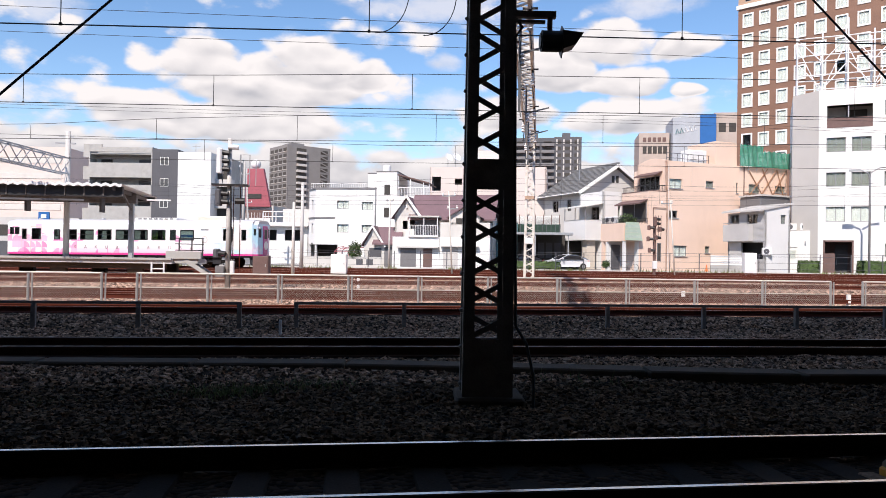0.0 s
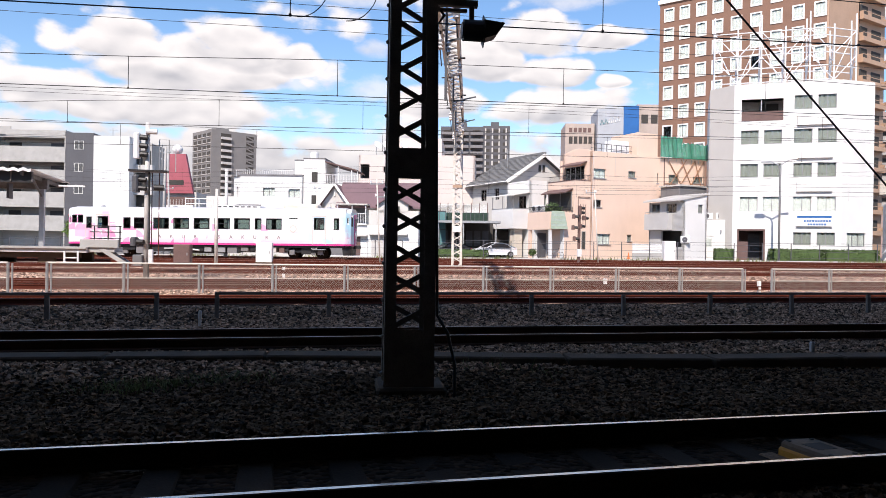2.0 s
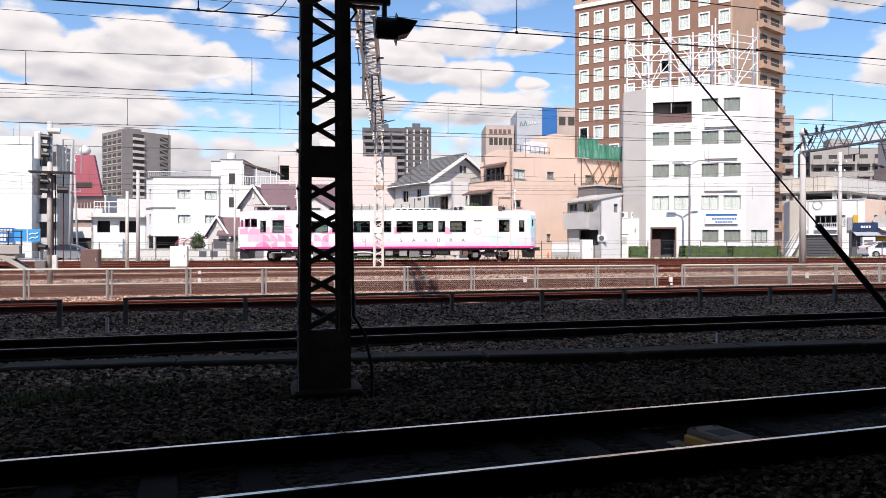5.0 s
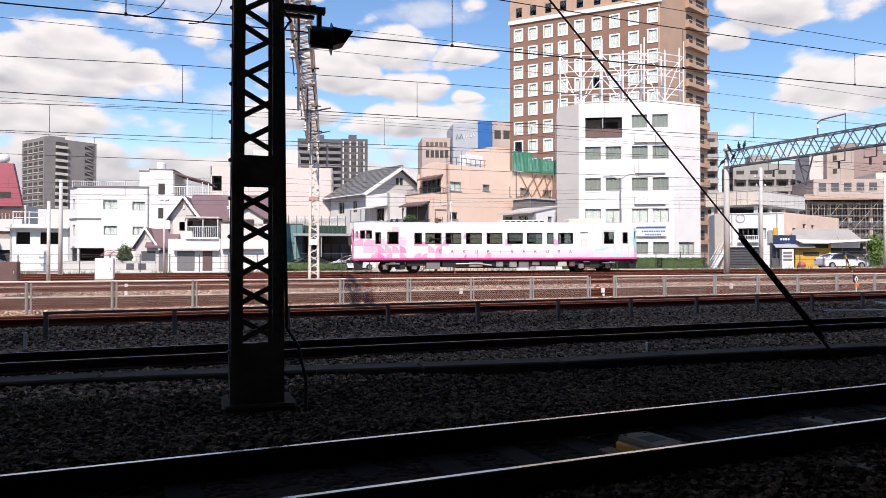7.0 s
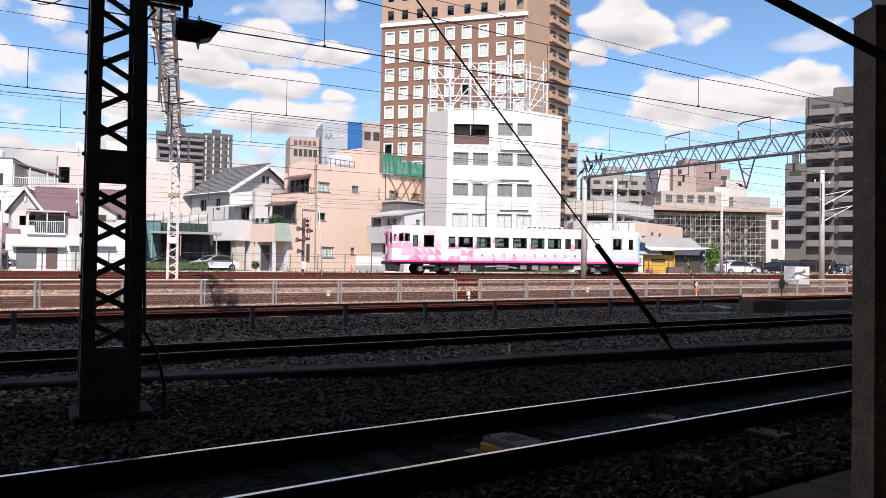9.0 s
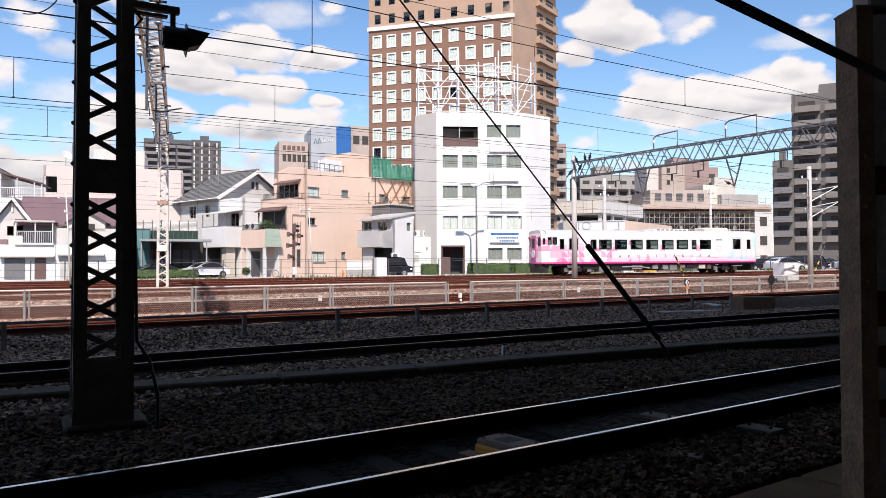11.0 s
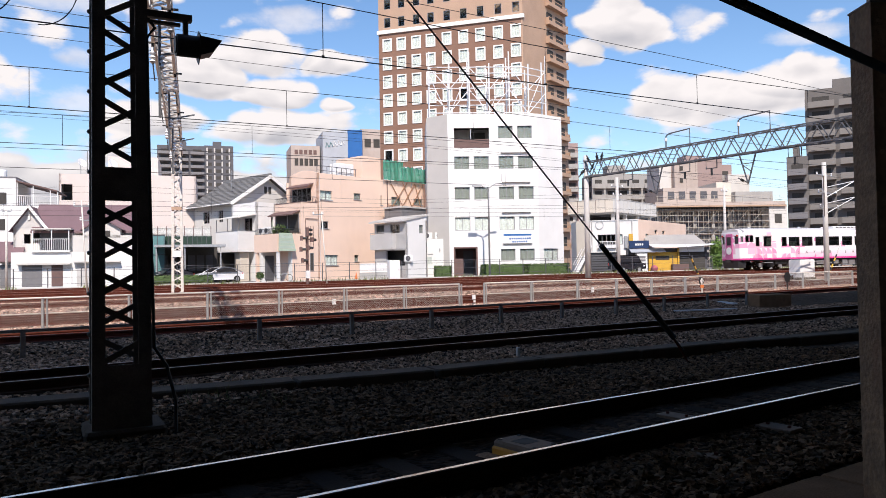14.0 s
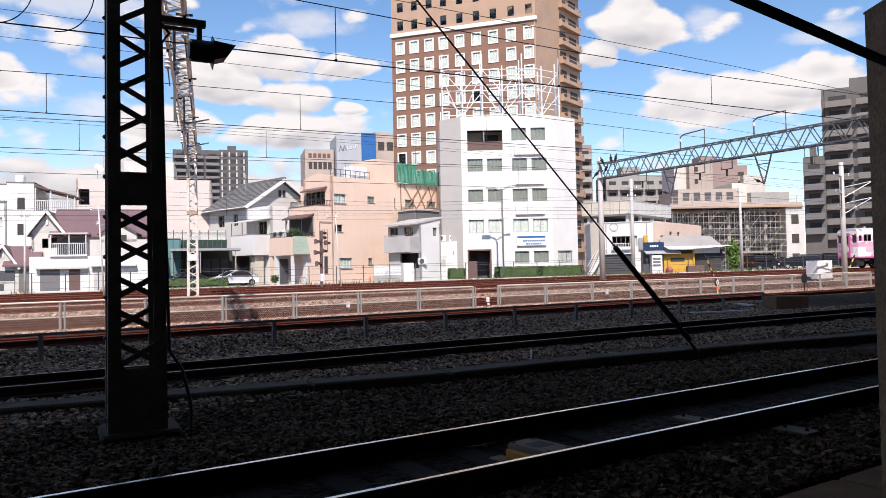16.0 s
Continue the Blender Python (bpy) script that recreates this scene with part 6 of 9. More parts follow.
part("deck_floor", Geo().box(-8.6, 0.0, 3.9, -1.9, 3.0, 4.05), "concrete", cp)
part("lattice_panel", Geo().box(-8.6, 0.9, 4.05, -2.0, 0.96, 5.7), "blind", cp)
for k in range(8):
    part("lattice_bar", Geo().box(-8.62, 0.84, 4.85 + 0.11 * k, -1.98, 0.9, 4.92 + 0.11 * k), "white_frame", cp)
for k in range(9):
    part("lattice_post", Geo().box(-8.6 + 0.82 * k, 0.8, 4.05, -8.53 + 0.82 * k, 0.84, 5.85), "timber", cp)
part("teal_screen", Geo().box(-9.3, -0.6, 0.4, -6.2, -0.5, 4.9), "teal", cp)
for k in range(6):
    part("screen_frame", Geo().box(-9.3 + 0.6 * k, -0.64, 0.4, -9.25 + 0.6 * k, -0.6, 4.9), "dark_grey", cp)
part("screen_rail", Geo().box(-9.3, -0.65, 3.0, -6.2, -0.6, 3.06).box(-9.3, -0.65, 4.86, -6.2, -0.6, 4.94), "dark_grey", cp)

# pale pink block behind
pk = house("pale_pink_block", pose(10.45, 87.37, 0, 0, 0, -16.5), "large pale pink rendered building with a flat roof")
shell(pk, [(-0.2, 0), (13.7, 0), (13.7, 12), (-0.2, 12)], 0.2, 12.1, "pale_pink", {0: [(0.1, 9.27, 1.2, 1.7), (2.98, 10.0, 0.9, 0.7)]})
part("upper_storey", Geo().box(4.2, 3.5, 12.0, 9.5, 10, 14.6), "pale_pink", pk)
part("room_back", Geo().box(0, 1.5, 8, 5, 1.6, 12), "dark_room", pk)

# white three-storey house with a roof terrace
lw = house("white_house", pose(-3.96, 79.27, 0, 0, 0, -16.5), "white three-storey house with roof terrace and water tank", "house")
LP = [(1.0, 0), (7.65, 0), (7.65, 9), (-0.2, 9), (-0.2, 1.5)]
lws = [(2.37, 6.24, 1.3, 0.87), (5.07, 6.14, 1.2, 0.86), (2.42, 3.75, 1.25, 0.86), (5.1, 3.76, 1.1, 0.8)]
shell(lw, LP, 0.2, 8.35, "white_wall", {0: lws + [(0.0, 0.25, 2.5, 2.2)], 4: [(0.15, 0.25, 1.75, 2.2), (0.8, 6.1, 0.5, 1.1), (0.8, 3.6, 0.5, 1.1)]})
for q_ in lws:
    window(lw, LP[0], LP[1], *q_, curtain="lace")
part("coping", Geo().box(0.95, -0.06, 8.33, 7.6, 0.3, 8.5), "grey_tile", lw)
part("coping", Geo().bar((1.0, -0.04, 8.41), (-0.22, 1.48, 8.41), 0.2, 0.16), "grey_tile", lw)
part("string_course", Geo().box(0.98, -0.05, 5.2, 3.2, 0.0, 5.36), "grey_tile", lw)
part("string_course", Geo().bar((1.0, -0.02, 5.28), (-0.22, 1.5, 5.28), 0.1, 0.16), "grey_tile", lw)
part("downpipe", Geo().tube([(7.55, -0.08, 0.4), (7.55, -0.08, 8.3)], 0.05, 6), "galv", lw)
part("wing", Geo().box(7.66, -0.03, 0.2, 9.85, 6, 10.15).box(6.3, 1.6, 8.1, 7.65, 6, 10.15), "white_wall", lw)
part("wing_coping", Geo().box(7.6, -0.08, 10.15, 9.9, 6, 10.25).box(6.25, 1.55, 10.15, 7.6, 6, 10.25), "grey_tile", lw)
part("wing_window", Geo().box(8.5, -0.07, 7.75, 9.1, 0.0, 8.8), "dark_room", lw)
part("wing_window", Geo().box(8.5, -0.07, 5.4, 9.1, 0.0, 6.4), "dark_room", lw)
part("wing", Geo().box(9.85, -0.02, 0.2, 13.2, 6, 7.6), "white_wall", lw)
part("wing_window", Geo().box(10.6, -0.06, 6.4, 11.7, 0.0, 6.95), "dark_room", lw)
part("terrace_canopy", Geo().add([(9.8, 0.0, 9.85), (13.2, 0.0, 8.95), (13.2, 5, 8.95), (9.8, 5, 9.85), (9.8, 0.0, 9.97), (13.2, 0.0, 9.07), (13.2, 5, 9.07), (9.8, 5, 9.97)], [(3, 2, 1, 0), (4, 5, 6, 7), (0, 1, 5, 4), (1, 2, 6, 5)]), "timber", lw)
for u in (9.9, 11.2, 12.6, 13.2):
    part("terrace_post", Geo().box(u, 0.05, 7.6, u + 0.07, 0.12, 9.75 - 0.26 * (u - 9.9)), "white_steel", lw)
for k in range(20):
    part("terrace_baluster", Geo().box(9.95 + 0.165 * k, 0.06, 7.6, 9.98 + 0.165 * k, 0.09, 8.5), "white_steel", lw)
part("terrace_rail", Geo().box(9.9, 0.04, 8.5, 13.2, 0.10, 8.56), "white_steel", lw)
part("water_tank", Geo().lathe([(0.45, 10.2), (0.45, 11.2), (0.4, 11.35), (0, 11.4)], 7.8, 4, 14), "white_steel", lw, "white cylindrical roof water tank")
rr = part("roof_rail", Geo().box(0.3, 0.4, 8.95, 6.4, 0.44, 9.0), "white_steel", lw)
g = Geo()
for i in range(30):
    g.bar((0.4 + i * 0.2, 0.42, 8.35), (0.4 + i * 0.2, 0.42, 8.95), 0.03)
part("rail_bars", g, "white_steel", rr)
part("garage_back", Geo().box(0.0, 4.0, 0.3, 5.5, 4.1, 3.0), "dark_room", lw)
part("garage_ceiling", Geo().box(0.4, 0.5, 2.5, 5.0, 4.0, 2.6), "dark_room", lw)

# houses with purple roofs
pu = house("purple_roof_house", pose(4.6, 70.05, 0, 0, 0, -16.5), "grey house with a purple-brown gabled roof and white front wall", "house")
shell(pu, [(-0.1, 1.5), (9.5, 1.5), (9.5, 7), (-0.1, 7)], 0.2, 5.4, "offwhite", {0: [(0.8, 4.0, 0.5, 0.8), (1.5, 4.0, 0.6, 0.9)]}, roof="purple_roof")
# gable takes grey concrete so that its shade is in the colour
part("gable_wall", Geo().extrude_y([(-0.1, 5.3), (2.4, 5.3), (1.15, 7.0)], 1.48, 1.7), "light_concrete", pu)
part("roof_slope", Geo().extrude_x([(0.9, 5.0), (4.5, 7.6), (8.0, 5.0), (8.0, 4.85), (4.5, 7.4), (0.9, 4.85)], 1.3, 9.8), "purple_roof", pu)
part("roof_slope", Geo().extrude_y([(-0.5, 5.0), (1.1, 7.25), (2.7, 5.0), (2.55, 5.0), (1.1, 7.0), (-0.35, 5.0)], 1.1, 5), "purple_roof", pu)
part("verge_board", Geo().bar((1.1, 1.02, 7.2), (-0.55, 1.02, 4.92), 0.12, 0.22).bar((1.1, 1.02, 7.2), (2.75, 1.02, 4.92), 0.12, 0.22), "white_frame", pu)
part("gable_ornament", Geo().box(1.02, 1.38, 6.0, 1.18, 1.5, 6.7), "white_frame", pu)
part("dormer_wall", Geo().extrude_y([(5.6, 4.4), (8.4, 4.4), (8.4, 5.2), (7.0, 6.0), (5.6, 5.2)], -0.2, 2.0), "offwhite", pu)
part("dormer_roof", Geo().extrude_y([(5.3, 5.1), (7.0, 6.2), (8.7, 5.1), (8.7, 5.0), (7.0, 6.05), (5.3, 5.0)], -0.5, 3.0), "purple_roof", pu)
part("dormer_window", Geo().box(6.2, -0.26, 4.5, 7.6, -0.19, 5.0), "dark_room", pu)
part("upper_wall", Geo().box(4.7, -0.2, 3.2, 9.4, 1.5, 4.6), "offwhite", pu)
part("front_wall", Geo().box(0.1, -0.2, 0.2, 9.4, 1.5, 3.2), "white_wall", pu)
part("shutter", Geo().box(5.0, -0.24, 0.35, 6.4, -0.19, 2.2), "light_concrete", pu)
part("window_canopy", Geo().box(4.8, -0.7, 2.3, 8.4, -0.2, 2.42), "offwhite", pu)
part("downpipe", Geo().tube([(4.6, -0.26, 0.3), (4.6, -0.26, 3.2)], 0.05, 6), "white_frame", pu)
part("shutter", Geo().box(0.9, -0.24, 0.35, 2.4, -0.19, 2.1), "grey_tile", pu)
part("door", Geo().box(3.1, -0.24, 0.35, 3.95, -0.19, 2.1), "timber", pu)
part("canopy_board", Geo().box(0.6, -0.7, 2.15, 4.6, -0.2, 2.3), "offwhite", pu)
bal = part("balcony", Geo().box(1.65, -0.4, 3.2, 4.5, 1.5, 3.35), "white_steel", pu)
g = Geo()
for i in range(18):
    g.bar((1.7 + i * 0.16, -0.35, 3.35), (1.7 + i * 0.16, -0.35, 4.3), 0.03)
g.bar((1.65, -0.35, 4.3), (4.5, -0.35, 4.3), 0.05)
part("balcony_rail", g, "white_steel", bal)
for u in (1.7, 3.1, 4.4):
    part("balcony_post", Geo().box(u, -0.38, 3.3, u + 0.07, -0.31, 5.1), "white_steel", pu)
part("balcony_roof", Geo().box(1.6, -0.5, 5.1, 4.6, 1.5, 5.2), "offwhite", pu)
part("balcony_window", Geo().box(1.9, 1.42, 3.4, 4.2, 1.49, 4.9), "dark_grey", pu)
sh = house("purple_roof_cottage", pose(4.97, 69.96, 0, 0, 0, -16.5), "small grey cottage with a purple-brown roof", "house")
part("wall", Geo().box(-3.2, 0.4, 0.2, 0.0, 4, 2.5), "offwhite", sh)
part("gable_wall", Geo().extrude_y([(-3.2, 2.5), (-1.5, 2.5), (-2.35, 4.0)], 0.4, 0.6), "offwhite", sh)
part("roof_slope", Geo().extrude_y([(-3.6, 2.3), (-2.35, 4.25), (-1.1, 2.3), (-1.25, 2.25), (-2.35, 4.0), (-3.45, 2.25)], 0.1, 4), "purple_roof", sh)
part("roof_slope", Geo().extrude_x([(-0.1, 2.55), (2.2, 4.2), (4.4, 2.6), (4.4, 2.45), (2.2, 4.05), (-0.1, 2.4)], -2.3, 0.4), "purple_roof", sh)
part("verge_board", Geo().bar((-2.35, 0.04, 4.2), (-3.65, 0.04, 2.2), 0.1, 0.18).bar((-2.35, 0.04, 4.2), (-1.05, 0.04, 2.2), 0.1, 0.18), "white_frame", sh)
part("gable_ornament", Geo().box(-2.42, 0.32, 3.2, -2.28, 0.4, 3.8), "white_frame", sh)
part("front_window", Geo().box(-2.7, 0.34, 1.0, -1.5, 0.41, 2.1), "dark_grey", sh)
part("shutter", Geo().box(-1.2, 0.34, 0.3, -0.1, 0.41, 2.2), "grey_tile", sh)

# grey apartment block at the far left, its dark stair tower and white end wall
lg = house("grey_apartments", pose(-31.0, 95.06, 0, 0, 0, -10), "pale grey apartment block with deep balconies", "building")
part("body", Geo().box(-0.2, 1.6, 0, 7.8, 12, 14.2), "concrete", lg)
part("body", Geo().box(-2.4, 5, 0, -0.2, 14, 13.6), "concrete", lg)
# balcony fronts use mid-grey concrete to put this side's shade into colour
for z in (2.7, 5.45, 8.05, 10.75, 13.6):
    part("balcony_front", Geo().box(-0.1, -0.1, z - 0.3 if z < 13 else z, 7.75, 0.1, z + 1.5 if z < 13 else z + 0.55), "concrete", lg)
    part("balcony_floor", Geo().box(-0.1, 0.1, z - 0.3, 7.75, 1.6, z - 0.15), "concrete", lg)
    part("balcony_front", Geo().box(-2.6, 3.2, z - 0.3, -0.15, 3.35, z + 1.4), "concrete", lg)
    if z < 13:
        part("balcony_door", Geo().box(0.6, 1.54, z, 2.0, 1.6, z + 2.1), "dark_room", lg)
        part("balcony_door", Geo().box(5.4, 1.54, z, 7.0, 1.6, z + 2.1), "dark_grey", lg)
for u in (-0.15, 7.65):
    part("fin_wall", Geo().box(u, -0.05, 0, u + 0.15, 1.6, 14.2), "concrete", lg)
part("stair_tower", Geo().box(7.8, -0.1, 0, 11.0, 11, 13.95), "dark_grey", lg)
for z in (12.0, 9.4, 6.8):
    window(lg, (7.8, -0.1), (11.0, -0.1), 1.0, z, 1.05, 1.0, "white_frame", "lace", setback=-0.03)
part("end_wall", Geo().box(11.0, -0.1, 0, 15.1, 2.2, 13.65), "white_wall", lg)
part("rear_body", Geo().box(11.0, 2.2, 0, 16.9, 8, 13.2), "concrete", lg)
for z in (2.4, 5.1, 7.8, 10.5):
    part("rear_window", Geo().box(15.2, 2.1, z, 16.8, 2.22, z + 1.8), "dark_room", lg)
    part("rear_balcony", Geo().box(15.12, 1.3, z - 0.9, 17.3, 2.2, z), "light_concrete", lg)
part("antenna", Geo().tube([(12.0, 3, 13.6), (12.0, 3, 15.0)], 0.04, 5).bar((11.6, 3, 14.8), (12.6, 3, 14.8), 0.05), "galv", lg)


# far towers, with their balconies and windows
def tower(name, x, y, ang, w, d, z0, z1, mat, label, front_rows, cols=4, dark="dark_room", ledge="light_concrete", storey=2.95, only=None, side_step=3.4):
    t = house(name, pose(x, y, 0, 0, 0, ang), label)
    part("body", Geo().box(0, 0, 0, w, d, z1), mat, t)
    part("roof_house", Geo().box(w * 0.3, d * 0.3, z1, w * 0.6, d * 0.7, z1 + 2.6), mat, t)
    n = int((z1 - z0) / storey)
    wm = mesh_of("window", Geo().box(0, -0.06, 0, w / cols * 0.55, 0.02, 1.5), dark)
    bm = mesh_of("balcony", Geo().box(0, -1.3, -0.15, w / cols * 0.86, 0, 0).box(0, -1.3, 0, w / cols * 0.86, -1.2, 1.1), ledge)
    sm_ = mesh_of("window", Geo().box(-0.06, 0, 0, 0.02, 1.7, 1.4), dark)
    for k in range(n):
        z = z1 - 1.0 - storey * (k + 1) + 0.9
        for c in only if only is not None else range(cols):
            if front_rows == "balconies":
                part("balcony", bm, None, t, at=pose(w * (c + 0.07) / cols, 0, z - 0.7))
            part("window", wm, None, t, at=pose(w * (c + 0.22) / cols, 0, z))
        for c in range(int(d / side_step)):
            part("window", sm_, None, t, at=pose(0, 1.0 + side_step * c, z))
    return t


def corner_tower():
    t = house("apartment_tower", pose(-27.06, 360.1, 0, 0, 0, 30), "tall grey apartment tower with window bays and open stair")
    w, d, top = 23.5, 20.0, 54.6
    part("body", Geo().box(0, 0, 0, w, d, top), "tower_tile", t)
    part("roof_house", Geo().box(4, 4, top, 11, 12, top + 1.6), "tower_tile", t)
    bay = mesh_of("window_bay", Geo().box(-0.1, 0.3, 0, 0.05, 3.6, 1.7), "dark_room")
    sill = mesh_of("bay_sill", Geo().box(-0.35, 0.1, -0.25, 0.0, 4.4, 0.0), "light_concrete")
    # recesses and stair openings are flat panels, their shade put in as dark colour
    mid = mesh_of("balcony_recess", Geo().box(0, -0.1, 0, 5.2, 0.05, 1.7), "dark_room")
    rail = mesh_of("balcony", Geo().box(0, -0.9, -1.15, 5.2, -0.1, 0.0), "light_concrete")
    flight = mesh_of("stair_flight", Geo().bar((0, -0.25, 0), (3.9, -0.25, -1.6), 0.3, 0.5), "tower_tile")
    hole = mesh_of("stair_opening", Geo().box(0, -0.1, -0.3, 4.0, 0.05, 1.6), "dark_room")
    for k in range(14):
        z = top - 3.2 - 2.95 * k
        for c in range(4):
            part("window_bay", bay, None, t, at=pose(0, 0.6 + 4.8 * c, z))
            part("bay_sill", sill, None, t, at=pose(0, 0.6 + 4.8 * c, z))
        part("balcony_recess", mid, None, t, at=pose(4.9, 0, z + 0.1))
        part("balcony", rail, None, t, at=pose(4.9, 0, z + 0.1))
        part("stair_opening", hole, None, t, at=pose(18.0, 0, z + 0.2))
        part("stair_flight", flight, None, t, at=pose(18.0, 0, z + 1.5))


corner_tower()
tower("apartment_tower", 75.5, 325.0, -16, 19.5, 14, 25, 55.8, "dark_grey", "dark apartment tower with glazed balconies in the distance", "balconies", cols=3, ledge="grey_tile")
t = tower("apartment_tower", 93.9, 319.9, -16, 12.2, 16, 25, 56.2, "dark_grey", "dark apartment tower with pale vertical bands in the distance", "windows", cols=3)
for u in (0.9, 4.0, 7.1, 10.2):
    for k in range(10):
        part("pale_band", Geo().box(u, -0.25, 26.5 + 2.95 * k, u + 0.6, -0.08, 28.6 + 2.95 * k), "light_concrete", t)
tower("grey_apartment_tower", 145.9, 81.0, -62, 17.0, 14, 6, 36.3, "tower_dark", "brown-grey apartment tower with deep balconies", "balconies", cols=3, ledge="tower_light")
tower("dark_apartment_block", 142.8, 83.5, -62, 3.9, 9, 6, 22.7, "tower_dark", "brown-grey apartment block beside a taller tower", "balconies", cols=1, ledge="grey_tile")

# pale buildings beyond the far platform
pb = house("pale_office_block", pose(-80.0, 162.5, 0, 0, 0, -8), "large pale beige office block in the distance")
part("body", Geo().box(0, 0, 0, 23.6, 14, 22.6), "pale_pink", pb)
WB = mesh_of("window_band", Geo().box(0.6, -0.08, 0, 22.8, 0.02, 1.1), "offwhite")
for k in range(6):
    part("window_band", WB, None, pb, at=pose(0, 0, 3.2 + 3.2 * k))
ls = house("street_row", pose(-47.0, 102.2, 0, 0, 0, -8), "low grey street building with shop windows", "building")
part("body", Geo().box(0, 0, 0, 13.2, 8, 5.6), "light_concrete", ls)
for k in range(6):
    part("window", Geo().box(0.7 + 2.1 * k, -0.06, 3.2, 2.0 + 2.1 * k, 0.02, 4.6), "dark_room", ls)
    part("shopfront", Geo().box(0.5 + 2.1 * k, -0.06, 0.4, 2.2 + 2.1 * k, 0.02, 2.5), "dark_grey", ls)
part("blue_sign", Geo().box(8.0, -0.2, 5.2, 9.4, 0.0, 6.3), "blue_panel", ls)
part("sign_mark", Geo().box(8.35, -0.23, 5.5, 9.05, -0.2, 6.0), "white_steel", ls)

# mixed blocks on the skyline behind the peach house
bg = house("signboard_block", pose(79.8, 190.6, 0, 0, 0, -16.5), "beige office block with an arched top storey")
part("body", Geo().box(0, 0, 0, 8, 12, 36), "tan_wall", bg)
for i in range(5):
    part("window", Geo().box(1.0 + i * 1.35, -0.08, 30.4, 2.0 + i * 1.35, 0.02, 32.4), "dark_room", bg)
    part("sign_mark", Geo().box(1.0 + i * 1.3, -0.1, 33.6, 1.9 + i * 1.3, 0.0, 34.8), "timber", bg)
bg = house("blue_panel_block", pose(79.8, 190.6, 0, 0, 0, -16.5), "grey block with a deep blue rooftop panel")
part("body", Geo().box(8.4, -3, 0, 15.4, 10, 39.6), "slate_blue", bg)
for k in range(5):
    part("rooftop_mark", Geo().tube([(9.2 + 1.1 * k, -3.1, 35.2 + 0.2 * k), (9.5 + 1.1 * k, -3.1, 36.6 + 0.2 * k), (10.0 + 1.1 * k, -3.1, 35.4 + 0.2 * k)], 0.14, 5), "teal" if k < 2 else "white_steel", bg)
part("blue_sign_panel", Geo().box(15.4, -3.2, 30, 19.5, -2.6, 40.4), "blue_panel", bg)
bg = house("brown_block", pose(79.8, 190.6, 0, 0, 0, -16.5), "tan office block behind a hotel")
part("body", Geo().box(19.5, -1, 0, 30, 10, 41.2), "tan_wall", bg)
for k in range(3):
    part("window", Geo().box(20.6 + 2.6 * k, -1.08, 36.0, 22.4 + 2.6 * k, -0.98, 38.4), "dark_room", bg)

# red-roofed shop building
rd = house("red_clad_building", pose(-16.2, 113.18, 0, 0, 0, -16.5), "beige building with a sloped dull red sign wall")
part("body", Geo().box(-3.0, 0.5, 0, 5.9, 9, 8.6), "offwhite", rd)
for z0, z1, m in ((6.7, 7.9, "timber"), (5.1, 6.7, "white_wall"), (4.1, 5.1, "pinkish"), (2.6, 4.1, "white_wall"), (1.0, 2.6, "dark_room")):
    part("balcony_band", Geo().box(0.4, 0.0 if m == "white_wall" else 0.35, z0, 5.6, 0.52, z1), m, rd)
for k in range(12):
    part("balcony_bar", Geo().box(0.45 + 0.44 * k, 0.0, 6.7, 0.5 + 0.44 * k, 0.05, 7.5), "white_steel", rd)
part("pink_wing", Geo().box(-3.4, 0.2, 0, 0.38, 9, 11.9), "pale_pink", rd)
for z in (9.3, 6.6, 3.9):
    part("wing_window", Geo().box(-2.9, 0.12, z, -1.7, 0.22, z + 1.4), "dark_room", rd)
    part("wing_window", Geo().box(-1.0, 0.12, z, -0.1, 0.22, z + 1.4), "pinkish", rd)
part("red_wall", Geo().extrude_y([(-0.3, 8.4), (5.6, 8.4), (4.4, 14.1), (1.9, 14.1), (1.9, 11.6), (-0.1, 11.6)], 0.0, 0.6), "red_panel", rd)
part("window_band", Geo().box(1.9, -0.06, 9.6, 4.2, 0.01, 10.3), "dark_room", rd)
part("roof_globe", Geo().ball((2.6, 1.5, 14.9), 0.75), "white_steel", rd, smooth=True)

# right-hand town: parking deck, shop, scaffolded building, flats
AWAY = Matrix.Translation((0, 0, 1.36)) @ Matrix.Scale(1.12, 4) @ Matrix.Translation((0, 0, -1.36))      # this block stands a street's width back
pkd = house("parking_deck", AWAY @ pose(57.5, 52.4, 0, 0, 0, 18.8), "two-level parking deck with cream parapets over a white lower storey")
part("parapet", Geo().box(0.0, 0.0, 6.84, 11.8, 0.2, 8.2), "offwhite", pkd, "pale concrete parapet panels")
part("parapet", Geo().box(0.0, 0.2, 6.84, 0.2, 5.4, 8.2), "cream", pkd, "cream parapet panels")
part("parapet", Geo().box(0.2, 5.2, 6.84, 11.8, 5.4, 8.2), "offwhite", pkd)
for k in range(10):
    part("parapet_joint", Geo().box(1.1 + 1.1 * k, -0.02, 6.86, 1.14 + 1.1 * k, 0.0, 8.18), "light_concrete", pkd)
for k in range(4):
    part("parapet_joint", Geo().box(-0.02, 1.05 + 1.05 * k, 6.86, 0.0, 1.09 + 1.05 * k, 8.18), "timber", pkd)
part("coping", Geo().box(-0.04, -0.04, 8.2, 11.84, 0.22, 8.26).box(-0.04, 0.22, 8.2, 0.22, 5.4, 8.26), "light_concrete", pkd)
part("deck_slab", Geo().box(0.2, 0.2, 6.7, 11.7, 5.2, 6.95), "concrete", pkd)
